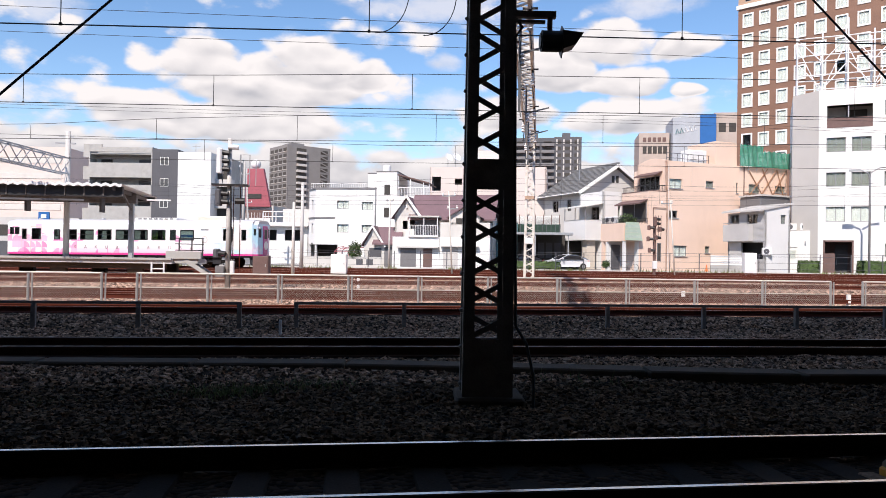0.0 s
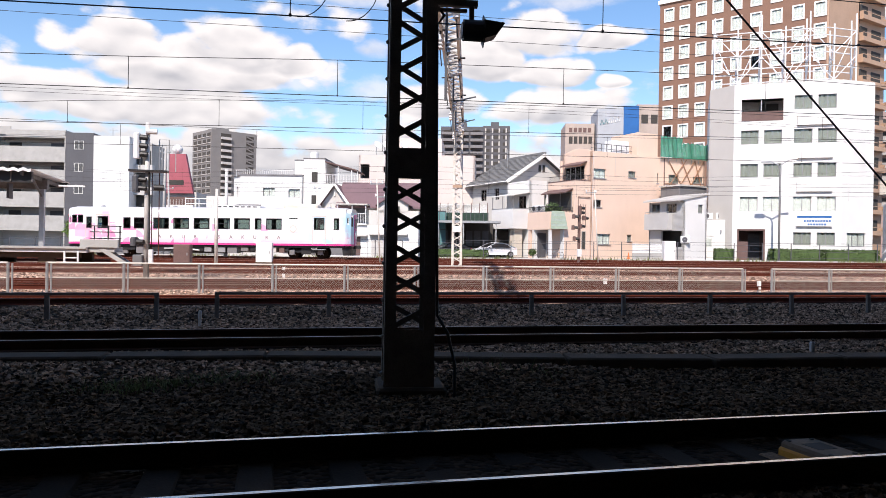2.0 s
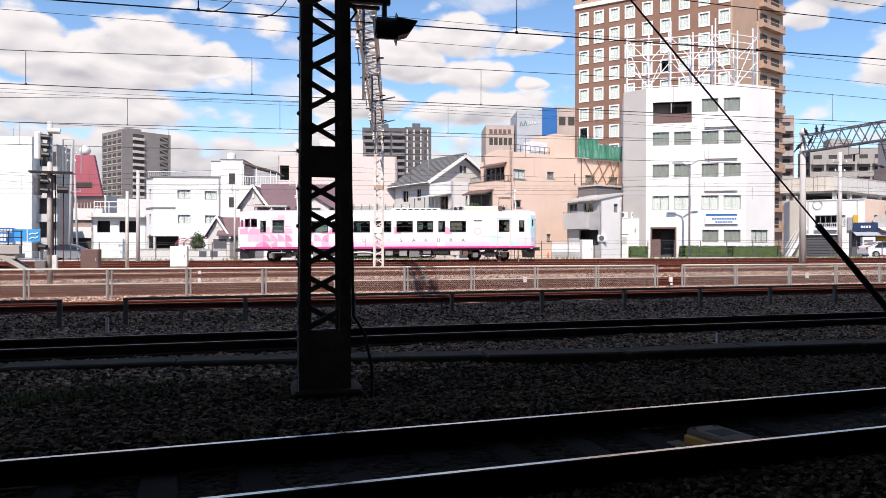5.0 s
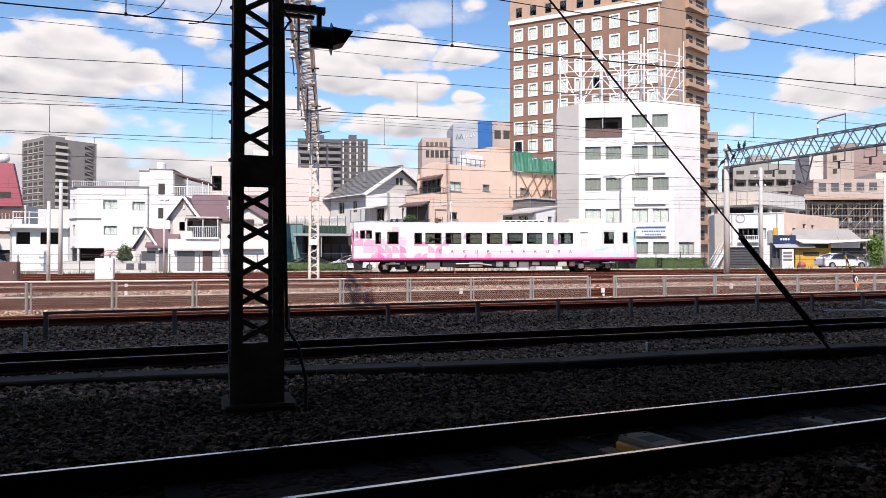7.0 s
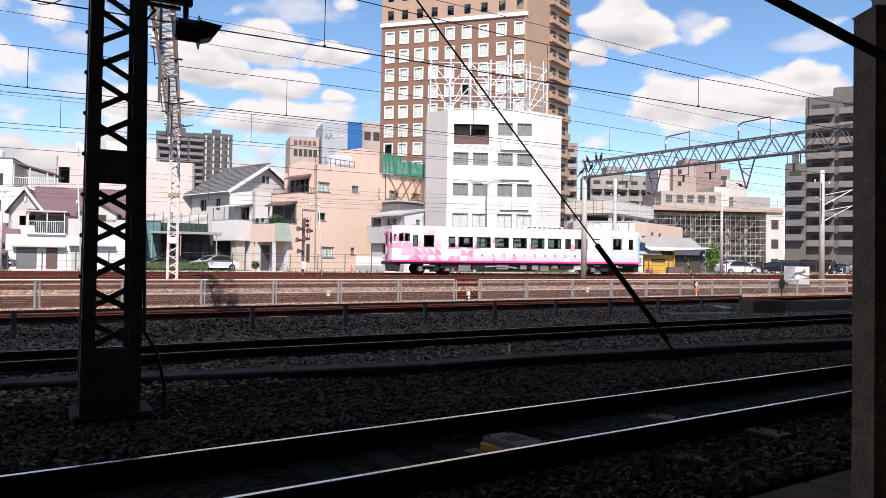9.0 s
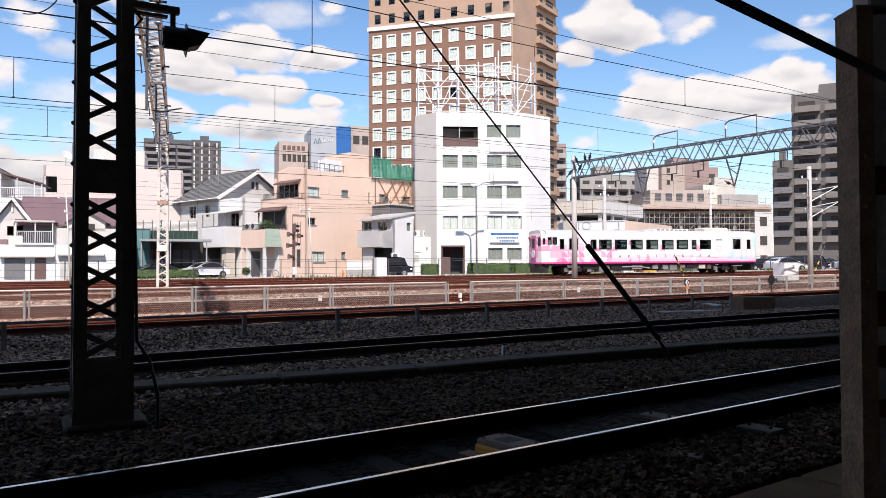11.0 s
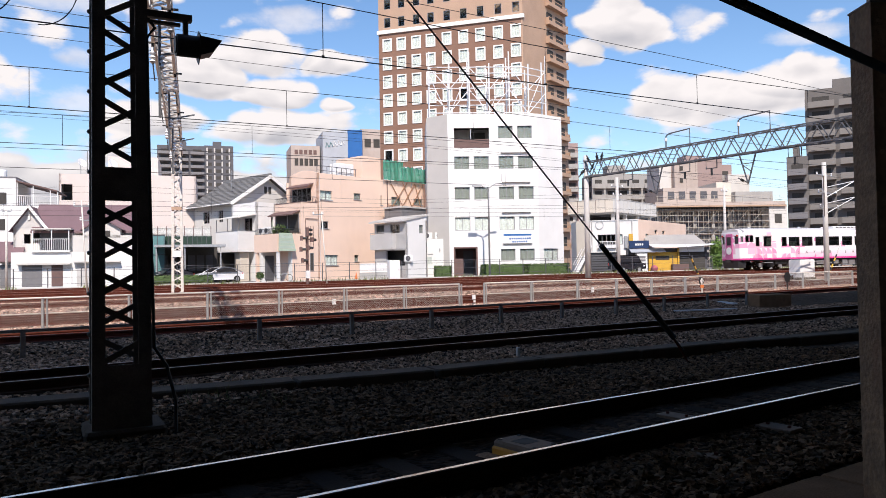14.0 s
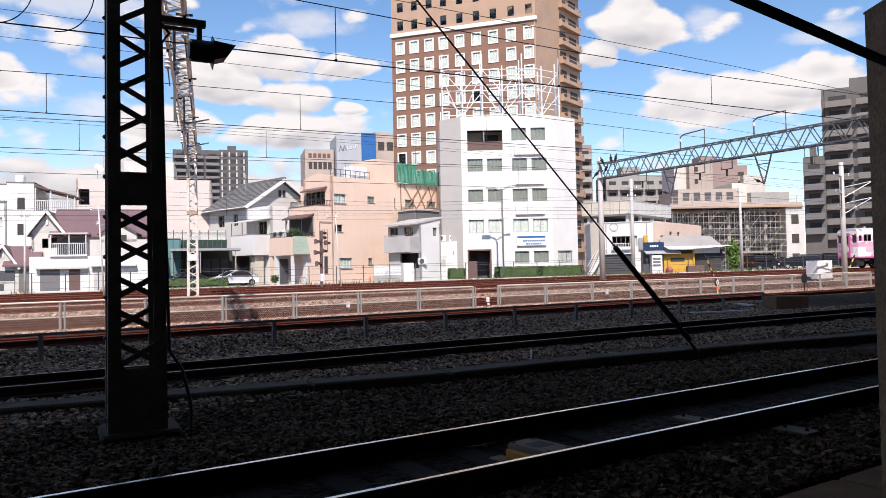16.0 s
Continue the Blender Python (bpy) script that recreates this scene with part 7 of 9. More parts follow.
for u in (0.4, 3.6, 7.0, 10.6):
    part("deck_post", Geo().box(u, 0.3, 5.85, u + 0.3, 0.6, 6.7), "light_concrete", pkd)
    part("deck_post", Geo().box(u, 4.7, 5.85, u + 0.3, 5.0, 6.7), "light_concrete", pkd)
part("rear_wall", Geo().box(0.3, 3.4, 5.85, 11.6, 3.5, 6.7), "dark_room", pkd)
LOW = [(-3.15, 1.52), (-1.14, -2.94), (13.2, -2.94), (13.2, 5.2), (0.3, 5.2), (-2.9, 3.0)]
shell(pkd, LOW, 0.2, 5.85, "white_wall", {0: [(0.9, 3.35, 1.75, 1.05), (2.75, 3.35, 0.6, 1.05), (0.05, 0.5, 2.7, 2.1)], 1: [(1.9, 3.75, 0.75, 0.7), (4.4, 4.5, 0.8, 0.4), (6.6, 4.5, 0.8, 0.4)]}, roof="light_concrete", mats={1: "peach", 5: "cream"})
part("room_back", Geo().box(0.4, 0.6, 0.3, 12.6, 0.7, 5.4), "dark_room", pkd)
window(pkd, LOW[0], LOW[1], 0.9, 3.35, 1.75, 1.05, sashes=4), window(pkd, LOW[0], LOW[1], 2.75, 3.35, 0.6, 1.05, curtain="lace", sashes=1)
for q_ in ((1.9, 3.75, 0.75, 0.7), (4.4, 4.5, 0.8, 0.4), (6.6, 4.5, 0.8, 0.4)):
    window(pkd, LOW[1], LOW[2], *q_, curtain="blind")
LA = math.degrees(math.atan2(-4.46, 2.01))
front = lambda u, v, z: pose(-3.15, 1.52, 0, 0, 0, LA) @ pose(u, v, z)
part("window_balcony", functools.reduce(lambda gg, k: gg.box(0.16 * k, 0, 0, 0.16 * k + 0.03, 0.03, 0.55), range(12), Geo().box(0, 0, 0.55, 1.8, 0.05, 0.6).box(0, 0, -0.05, 1.8, 0.3, 0.0)), "white_steel", pkd, at=front(0.88, -0.32, 3.1))
part("shutter", Geo().box(0, 0, 0, 2.7, 0.06, 2.1), "dark_grey", pkd, at=front(0.05, 0.12, 0.5))
for k in range(8):
    part("shutter_slat", Geo().box(0, 0, 0, 2.68, 0.03, 0.07), "black", pkd, at=front(0.06, 0.085, 0.65 + 0.25 * k))
part("round_sign", Geo().lathe([(0.36, 0), (0.42, 0), (0.42, 0.05), (0.36, 0.05)], n=18), "galv", pkd, at=front(1.1, -0.01, 5.35) @ pose(0, 0, 0, 90, 0, 0))
for u in (0.35, 2.72, 4.3):
    part("downpipe", Geo().tube([(0, 0, 2.8), (0, 0, 5.8)], 0.05, 6), "light_concrete", pkd, at=front(u, -0.07, 0))
part("cable_tray", Geo().box(0, -0.05, 5.72, 4.85, 0.0, 5.8), "galv", pkd, at=front(0.0, 0, 0))
part("wall_meter", Geo().soft_box(0, -0.2, 3.0, 0.35, 0.0, 4.2, 0.02), "galv", pkd, at=front(3.5, 0, 0))
part("warning_box", Geo().soft_box(0, -0.25, 3.1, 0.4, 0.0, 4.4, 0.02), "yellow", pkd, at=front(3.95, 0, 0))
st = thing("outdoor_stair", AWAY @ pose(52.6, 53.4, 0.3, 0, 0, -30), "white steel outdoor stair", "stair")
for dy in (0, 0.9):
    part("stringer", Geo().bar((0, dy, 0), (1.7, dy, 3.0), 0.06, 0.28), "white_steel", st)
    part("hand_rail", Geo().tube([(0, dy, 1.0), (1.7, dy, 4.0)], 0.03, 6), "white_steel", st)
for i in range(12):
    part("tread", Geo().box(0.07 + i * 0.14, 0.02, 0.2 + i * 0.245, 0.33 + i * 0.14, 0.88, 0.24 + i * 0.245), "galv", st)
shp = house("corner_shop", AWAY @ pose(53.36, 54.4, 0, 0, 0, -30), "small shop with a dark blue sign, white awning and yellow front", "shop")
part("body", Geo().box(4.85, -2.8, 0.2, 12.9, -0.4, 2.9), "dark_grey", shp)
sb = part("sign_board", Geo().box(4.85, -3.15, 2.92, 6.85, -2.95, 3.68), material("navy_sign_board", (0.012, 0.035, 0.10), 0.5, vary=0.1), shp, "dark navy shop sign")
for k in range(4):
    part("sign_mark", Geo().box(5.45 + 0.22 * k, -3.17, 3.2, 5.6 + 0.22 * k, -3.15, 3.4), "white_steel", sb)
part("blue_awning", Geo().add([(4.85, -2.95, 2.9), (8.35, -2.95, 2.9), (8.35, -3.7, 2.6), (4.85, -3.7, 2.6), (4.85, -2.95, 2.84), (8.35, -2.95, 2.84), (8.35, -3.7, 2.5), (4.85, -3.7, 2.5)], [(0, 3, 2, 1), (4, 5, 6, 7), (0, 4, 7, 3), (2, 6, 5, 1), (3, 7, 6, 2)]), "slate_blue", shp)
g = Geo()
for k in range(41):
    u = 7.0 + 5.9 * k / 40
    g.v += [(u, -3.05, 3.15 + 0.03 * (k % 2)), (u - 0.1 + 0.3 * (20 - k) / 40, -0.5, 4.32 + 0.03 * (k % 2))]
for k in range(40):
    g.f.append((2 * k, 2 * k + 2, 2 * k + 3, 2 * k + 1))
part("roof_sheet", g, "old_render", shp, "grey corrugated roof sheeting")
g = Geo()
for k in range(13):
    u = 6.8 + 6.4 * k / 12
    dip = 0.12 * math.sin(math.pi * k / 12)
    g.v += [(u, -3.1, 3.30 - dip * 0.5), (u + 0.1, -4.1, 2.98 - dip + 0.22 * k / 12)]
for k in range(12):
    g.f.append((2 * k, 2 * k + 2, 2 * k + 3, 2 * k + 1))
part("white_awning", g, "white_steel", shp, "stretched white cloth awning")
yf = part("yellow_front", Geo().box(6.8, -3.1, 0.3, 9.7, -2.85, 2.5), "yellow", shp)
part("shop_window", Geo().box(7.5, -3.13, 1.75, 8.9, -3.09, 2.1), "dark_room", yf)
# dark panel on the solid front paints the shade of an open bay
part("side_opening_shade", Geo().box(9.9, -3.0, 0.3, 12.6, -2.82, 2.5), "dark_room", shp)
part("fascia_sign", Geo().box(9.8, -3.3, 2.5, 12.4, -3.2, 3.0), "white_steel", shp)
part("timber_post", Geo().box(9.7, -3.3, 0.3, 9.85, -3.1, 2.9), "yellow", shp)
vm = part("vending_machine", Geo().soft_box(5.45, -3.6, 0.35, 6.5, -2.95, 2.4, 0.03), "white_steel", shp)
for k in range(3):
    part("drink_row", Geo().box(5.55, -3.62, 1.3 + 0.32 * k, 6.3, -3.59, 1.5 + 0.32 * k), "grey_tile", vm)
part("sack", Geo().ball((7.2, -3.5, 0.9), 0.35), "red_panel", shp)
part("counter", Geo().soft_box(9.0, -3.8, 0.4, 10.6, -3.2, 1.3, 0.03), "timber", shp)

scf = house("scaffolded_building", pose(96.6, 79.34, 0, 0, 0, -30), "concrete building under construction wrapped in scaffolding", "building")
# concrete body coloured dark to give the shade behind the scaffold
part("body", Geo().box(0.6, 2, 0, 21.8, 14, 10.6), "dark_grey", scf)
for k in range(3):
    for i in range(7):
        part("bare_column", Geo().box(1.0 + 3.1 * i, 1.6, 3.4 * k, 1.5 + 3.1 * i, 2.1, 3.2 + 3.4 * k), "concrete", scf)
    part("floor_edge", Geo().box(0.6, 1.5, 3.1 + 3.4 * k, 21.8, 2.1, 3.45 + 3.4 * k), "concrete", scf)
part("roof_slab", Geo().box(-0.2, -0.6, 10.8, 22, 14, 11.4), "tan_wall", scf)
part("upper_block", Geo().box(3.0, 4, 11.4, 13.6, 13, 14.2), "tan_wall", scf)
for k in range(5):
    part("upper_window", Geo().box(3.8 + 1.9 * k, 3.9, 12.3, 4.9 + 1.9 * k, 4.02, 13.6), "dark_grey", scf)
part("upper_block", Geo().box(15.2, 3, 11.4, 21.8, 13, 13.4), "old_render", scf)
part("stair_block", Geo().box(12.6, 4.5, 11.4, 15.2, 12, 15.2), "cream", scf)
part("finished_bay", Geo().box(19.2, -0.5, 0, 22.3, 2.2, 10.6), "offwhite", scf, "finished off-white end bay")
for k in range(3):
    part("bay_window", Geo().box(20.1, -0.56, 1.4 + 3.2 * k, 21.3, -0.5, 2.9 + 3.2 * k), "dark_room", scf)
for i in range(26):
    for v in (-0.3, 0.75):
        part("standard", Geo().tube([(0.3 + i * 0.86, v, 0), (0.3 + i * 0.86, v, 10.8)], 0.04, 5), "scaffold", scf)
for k in range(10):
    part("ledger", Geo().tube([(0.2, -0.33, 1.2 + 1.0 * k), (21.8, -0.33, 1.2 + 1.0 * k)], 0.04, 5), "scaffold", scf)
    if k % 2:
        part("deck_board", Geo().box(0.2, -0.2, 1.0 + 1.0 * k, 21.8, 0.7, 1.07 + 1.0 * k), "tan_tile", scf)
    for i in range(k % 3, 25, 3):
        part("brace", Geo().tube([(0.3 + i * 0.86, -0.38, 1.2 + 1.0 * k), (0.3 + (i + 1) * 0.86, -0.38, 2.2 + 1.0 * k)], 0.03, 5), "scaffold", scf)
part("edge_formwork", Geo().box(-0.3, -0.9, 10.55, 22, -0.55, 10.8), "tan_tile", scf, "weathered timber formwork under the slab")
for k in range(14):
    part("guard_post", Geo().bar((0.3 + 1.6 * k, -0.5, 11.4), (0.3 + 1.6 * k, -0.5, 12.5), 0.06), "scaffold", scf)
part("guard_rail", Geo().bar((0, -0.5, 12.4), (22, -0.5, 12.4), 0.05).bar((0, -0.5, 11.95), (22, -0.5, 11.95), 0.05), "scaffold", scf)


def flats(name, x, y, ang, w, d, z0, z1, mat, label, cols):
    return tower(name, x, y, ang, w, d, z0, z1, mat, label, "balconies", cols=cols, ledge="old_render")


bf = flats("beige_flats", 140.0, 110.1, -30, 14.6, 10, 10, 24.3, "pinkish", "pinkish-brown block of flats on the skyline", 4)
part("plain_wall", Geo().box(0.2, -1.5, 0, 5.7, 0.1, 24.7), "tan_wall", bf)
part("plain_wall", Geo().box(5.7, -1.5, 0, 11.6, 0.1, 25.7), "pinkish", bf)
for k in range(3):
    part("small_window", Geo().box(1.4, -1.6, 17.2 + 2.8 * k, 2.2, -1.5, 18.2 + 2.8 * k), "dark_room", bf)
nb = house("white_annex", pose(140.0, 110.1, 0, 0, 0, -30), "white windowless blocks beside the flats")
part("block", Geo().box(-2.8, 0, 0, 0.1, 8, 24.3), "offwhite", nb)
part("block", Geo().box(12.2, -3, 0, 17.3, 4, 21.6), "offwhite", nb)
flats("white_flats", 139.5, 134.7, -30, 16.6, 10, 12, 25.0, "old_render", "pale block of flats on the skyline", 5)
flats("white_flats", 133.0, 138.0, -30, 3.6, 10, 12, 33.0, "pinkish", "narrow pinkish flats on the skyline", 1)
flats("white_flats", 157.0, 124.0, -30, 7.2, 10, 12, 25.6, "old_render", "pale block of flats on the skyline", 2)

wb = house("white_shop", pose(-13.5, 92.0, 0, 0, 0, -12), "low white shop building with a roof frame", "building")
shell(wb, [(3.6, 0), (9.6, 0), (9.6, 8), (3.6, 8)], 0, 5.2, "white_wall", {0: [(0.6, 3.0, 1.4, 1.3), (3.0, 3.0, 2.0, 1.3)]})
part("room_back", Geo().box(3.8, 1.6, 0.2, 9.3, 1.7, 5.0), "dark_room", wb)
part("canopy", Geo().box(3.4, -0.8, 4.7, 9.6, 0.1, 4.82), "light_concrete", wb)
for u in (3.8, 5.4, 7.0, 8.6):
    part("frame_post", Geo().tube([(u, 0.3, 5.1), (u, 0.3, 6.6)], 0.06, 6), "white_steel", wb)
for z in (5.9, 6.5):
    part("frame_rail", Geo().tube([(3.8, 0.3, z), (8.6, 0.3, z)], 0.05, 6), "white_steel", wb)
part("roof_room", Geo().box(5.6, 2.5, 5.0, 9.4, 6.5, 7.0), "offwhite", wb)


# ---------------------------------------------------------------- the railcar
def railcar():
    """A two-cab diesel railcar, 21.5 m long, x along the track, z up from the rail heads."""
    t = thing("railcar", pose(0, 0, 0), "white and pink diesel railcar with petal-patterned sides", "train")
    L, hw = 10.75, 1.43
    side = [(-hw, 0.92), (-hw, 3.32), (-hw + 0.10, 3.50), (-hw + 0.42, 3.64), (-0.6, 3.72), (0.6, 3.72), (hw - 0.42, 3.64), (hw - 0.10, 3.50), (hw, 3.32), (hw, 0.92)]
    u = lambda px: (px - 30) / 69.56 - L
    holes = []
    for a, b in ((340, 375), (395, 475), (498, 577), (603, 683), (710, 790), (818, 897), (921, 1000), (1028, 1060), (1087, 1165)):
        holes.append((u(a), 2.10, u(b) - u(a), 0.78))
    doors = [(u(196), u(264)), (u(1326), u(1392))]
    cabs = [(u(142), u(170)), (u(1434), u(1462))]
    for a, b in doors:
        holes.append((a + 0.10, 2.1, b - a - 0.2, 0.86))
    for a, b in cabs:
        holes.append((a + 0.02, 2.12, b - a - 0.04, 0.80))
    for a, b in ((68, 90), (98, 124)):
        holes.append((u(a), 2.5, u(b) - u(a), 0.55))
    holes.append((L - 0.62, 2.5, 0.26, 0.5))
    E_ = L - 0.45
    holes = [h for h in holes if h[0] > -E_ and h[0] + h[2] < E_]
    body = Geo()
    shift = lambda hs: [(h[0] + E_, h[1], h[2], h[3]) for h in hs]
    body.wall((-E_, -hw), (E_, -hw), 0.92, 3.33, shift(holes), 0.06)
    mirror = [(-h[0] - h[2], h[1], h[2], h[3]) for h in holes]
    body.wall((E_, hw), (-E_, hw), 0.92, 3.33, shift([(h[0], *h[1:]) for h in holes]), 0.06)
    # cab ends, tapered in plan
    for s in (-1, 1):
        plan = [(s * E_, -hw), (s * (L - 0.1), -hw + 0.28), (s * L, -0.55), (s * L, 0.55), (s * (L - 0.1), hw - 0.28), (s * E_, hw)]
        k = 0
        for p, q in zip(plan, plan[1:]):
            w = (Vector(q) - Vector(p)).length
            hs = []
            if k in (1, 3):
                hs = [(0.10, 2.35, w - 0.2, 0.72)]
            if k == 0 or k == 4:
                hs = [(0.12, 2.5, w - 0.24, 0.5)]
            if k == 2:
                hs = [(0.28, 2.2, w - 0.56, 0.85)]
            if s < 0:
                p, q = q, p
            body.wall(p, q, 0.92, 3.33, hs, 0.06)
            k += 1
    part("body", body, "livery", t)
    roof = Geo()
    prof = [(y, z) for y, z in side[1:9]]
    roof.extrude_x([(-hw, 3.33)] + prof[1:-1] + [(hw, 3.33)], -E_, E_)
    for s in (-1, 1):
        roof.extrude_x([(-hw + 0.3, 3.33), (-hw + 0.42, 3.56), (-0.6, 3.66), (0.6, 3.66), (hw - 0.42, 3.56), (hw - 0.3, 3.33)], s * E_, s * (L - 0.08))
    part("roof", roof, "livery", t)
    part("floor", Geo().box(-E_, -hw + 0.07, 0.95, E_, hw - 0.07, 1.15), "dark_grey", t)
    part("ceiling_panel", Geo().box(-E_ + 0.1, -hw + 0.12, 3.1, E_ - 0.1, hw - 0.12, 3.16), "offwhite", t)
    for x in np.arange(-6.0, 6.6, 1.45):
        for y in (-0.95, 0.95):
            part("seat", Geo().soft_box(-0.08, -0.42, 0.0, 0.08, 0.42, 1.02, 0.04).box(-0.45, -0.42, 0.2, 0.45, 0.42, 0.38), "seat_cloth", t, at=pose(float(x), y, 1.15))
    for h in holes:
        for y, ang in ((-hw, 0),):
            w = part("window", Geo().box(-0.02, -0.012, -0.02, h[2] + 0.02, 0.03, 0.03).box(-0.02, -0.012, h[3] - 0.03, h[2] + 0.02, 0.03, h[3] + 0.02).box(-0.02, -0.012, 0.03, 0.03, 0.03, h[3] - 0.03).box(h[2] - 0.03, -0.012, 0.03, h[2] + 0.02, 0.03, h[3] - 0.03)
                     .box(0.03, 0.0, h[3] * 0.5 - (0.018 if h[2] > 0.9 else 0.002), h[2] - 0.03, 0.025, h[3] * 0.5 + (0.018 if h[2] > 0.9 else 0.002)), "black", t, at=pose(h[0], y, h[1]))
            pn = part("pane", Geo().box(0.02, 0.015, 0.02, h[2] - 0.02, 0.022, h[3] - 0.02), "train_glass", w)
            pn.visible_shadow = False
    for s in (-1, 1):
        x = s * (L - 0.055)
        part("windscreen", Geo().bar((s * (L - 0.13), -hw + 0.36, 2.71), (s * (L - 0.03), -0.6, 2.71), 0.02, 0.7).bar((s * (L - 0.13), hw - 0.36, 2.71), (s * (L - 0.03), 0.6, 2.71), 0.02, 0.7), "black", t)
        part("gangway_door", Geo().soft_box(min(x, x + s * 0.12), -0.42, 0.95, max(x, x + s * 0.12), 0.42, 3.25, 0.03), "magenta", t)
        part("gangway_window", Geo().box(min(x + s * 0.115, x + s * 0.128), -0.27, 2.25, max(x + s * 0.115, x + s * 0.128), 0.27, 2.98), "black", t)
        part("headboard", Geo().tube([(x + s * 0.13, 0, 1.75), (x + s * 0.16, 0, 1.75)], 0.33, 20), "white_steel", t, "round white front badge")
        for y in (-0.95, 0.95):
            part("tail_lamp", Geo().tube([(s * (L - 0.07), y, 3.08), (s * (L + 0.0), y, 3.08)], 0.09, 12), "red" if s < 0 else "white_steel", t)
        part("coupler", Geo().soft_box(min(x, x + s * 0.5), -0.14, 0.72, max(x, x + s * 0.5), 0.14, 0.98, 0.03), "black", t)
        part("snow_plough", Geo().add([(x - s * 0.7, -1.2, 0.9), (x - s * 0.7, 1.2, 0.9), (x, 1.0, 0.85), (x, -1.0, 0.85), (x - s * 0.6, -1.2, 0.22), (x - s * 0.6, 1.2, 0.22), (x - s * 0.05, 0.95, 0.22), (x - s * 0.05, -0.95, 0.22)], [(0, 1, 2, 3), (7, 6, 5, 4), (0, 4, 5, 1), (1, 5, 6, 2), (2, 6, 7, 3), (3, 7, 4, 0)]), "black", t)
    for k, (a, b) in enumerate(doors):
        d = part("door", Geo().box(a - 0.02, -hw - 0.012, 1.0, a + 0.02, -hw + 0.02, 3.1).box(b - 0.02, -hw - 0.012, 1.0, b + 0.02, -hw + 0.02, 3.1).box(a - 0.02, -hw - 0.012, 3.06, b + 0.02, -hw + 0.02, 3.12), "pale_pink", t)
        part("step", Geo().box(a, -hw - 0.05, 0.62, b, -hw + 0.25, 0.68), "galv", t)
    for a, b in cabs:
        part("door", Geo().box(a - 0.08, -hw - 0.01, 1.2, a - 0.05, -hw + 0.01, 3.05).box(b + 0.05, -hw - 0.01, 1.2, b + 0.08, -hw + 0.01, 3.05), "pale_pink", t)
    # spaced lettering along the side
    for k, ch in enumerate("SAKUBISAKURA"):
        part("side_letter", letter(ch, 0.36), "lettering", t, at=pose(-4.45 + 0.893 * k, -hw - 0.008, 1.39, 90, 0, 0))
    part("round_emblem", Geo().lathe([(0.2, 0), (0.27, 0.0), (0.27, 0.008), (0.2, 0.008)], n=20), "pale_pink", t, at=pose(u(1225), -hw - 0.002, 2.15, 90, 0, 0))
    part("name_slot", Geo().box(u(1205), -hw - 0.006, 2.86, u(1248), -hw + 0.01, 2.94), "black", t)
    # roof equipment
    part("cooler", Geo().soft_box(u(795), -0.8, 3.66, u(1040), 0.8, 3.86, 0.06), "white_steel", t, "low white roof cooler")
    for i in range(7):
        part("cooler_slot", Geo().box(u(815 + i * 31), -0.82, 3.73, u(836 + i * 31), -0.79, 3.81), "black", t)
    part("roof_box", Geo().soft_box(u(1160), -0.75, 3.68, u(1340), 0.75, 4.0, 0.10), "cream", t, "beige rounded roof box")
    for x in (-8.6, -3.0, 8.8):
        part("roof_vent", Geo().lathe([(0.16, 3.66), (0.16, 3.8), (0.12, 3.86), (0, 3.87)], x, 0, 10), "galv", t)
    part("aerial", Geo().tube([(u(1405), -0.5, 3.6), (u(1405), -0.5, 4.1)], 0.015, 5), "black", t)
    # underframe
    part("solebar", Geo().box(-E_, -hw + 0.12, 0.78, E_, -hw + 0.25, 0.93).box(-E_, hw - 0.25, 0.78, E_, hw - 0.12, 0.93), "black", t)
    for a, b, z, m in ((400, 470, 0.25, "grey_tile"), (480, 600, 0.38, "black"), (620, 690, 0.42, "galv"), (760, 798, 0.42, "galv"), (830, 870, 0.38, "galv"), (880, 932, 0.32, "grey_tile"), (950, 990, 0.5, "grey_tile"), (1000, 1080, 0.5, "black"), (1088, 1135, 0.42, "light_concrete"), (1150, 1178, 0.4, "timber")):
        part("underfloor_box", Geo().soft_box(u(a), -1.25, z, u(b), -0.4, 0.88, 0.03), m, t)
    # added black box that keeps light from showing through under the car
    part("underframe_light_block", Geo().box(-5.2, -0.35, 0.42, 5.2, 0.35, 0.95), "black", t)
    for a, b, z in ((300, 395, 0.5), (690, 755, 0.45), (1180, 1200, 0.5), (600, 622, 0.3), (800, 828, 0.55), (935, 948, 0.4)):
        part("underfloor_box", Geo().soft_box(u(a), -1.2, z, u(b), -0.3, 0.9, 0.03), "black", t)
    part("engine", Geo().soft_box(-3.2, -0.4, 0.3, 1.5, 0.9, 0.9, 0.05), "black", t)
    part("exhaust_pipe", Geo().tube([(u(550), -1.28, 0.62), (u(660), -1.28, 0.66), (u(735), -1.28, 0.5)], 0.06, 8), "galv", t)
    return t


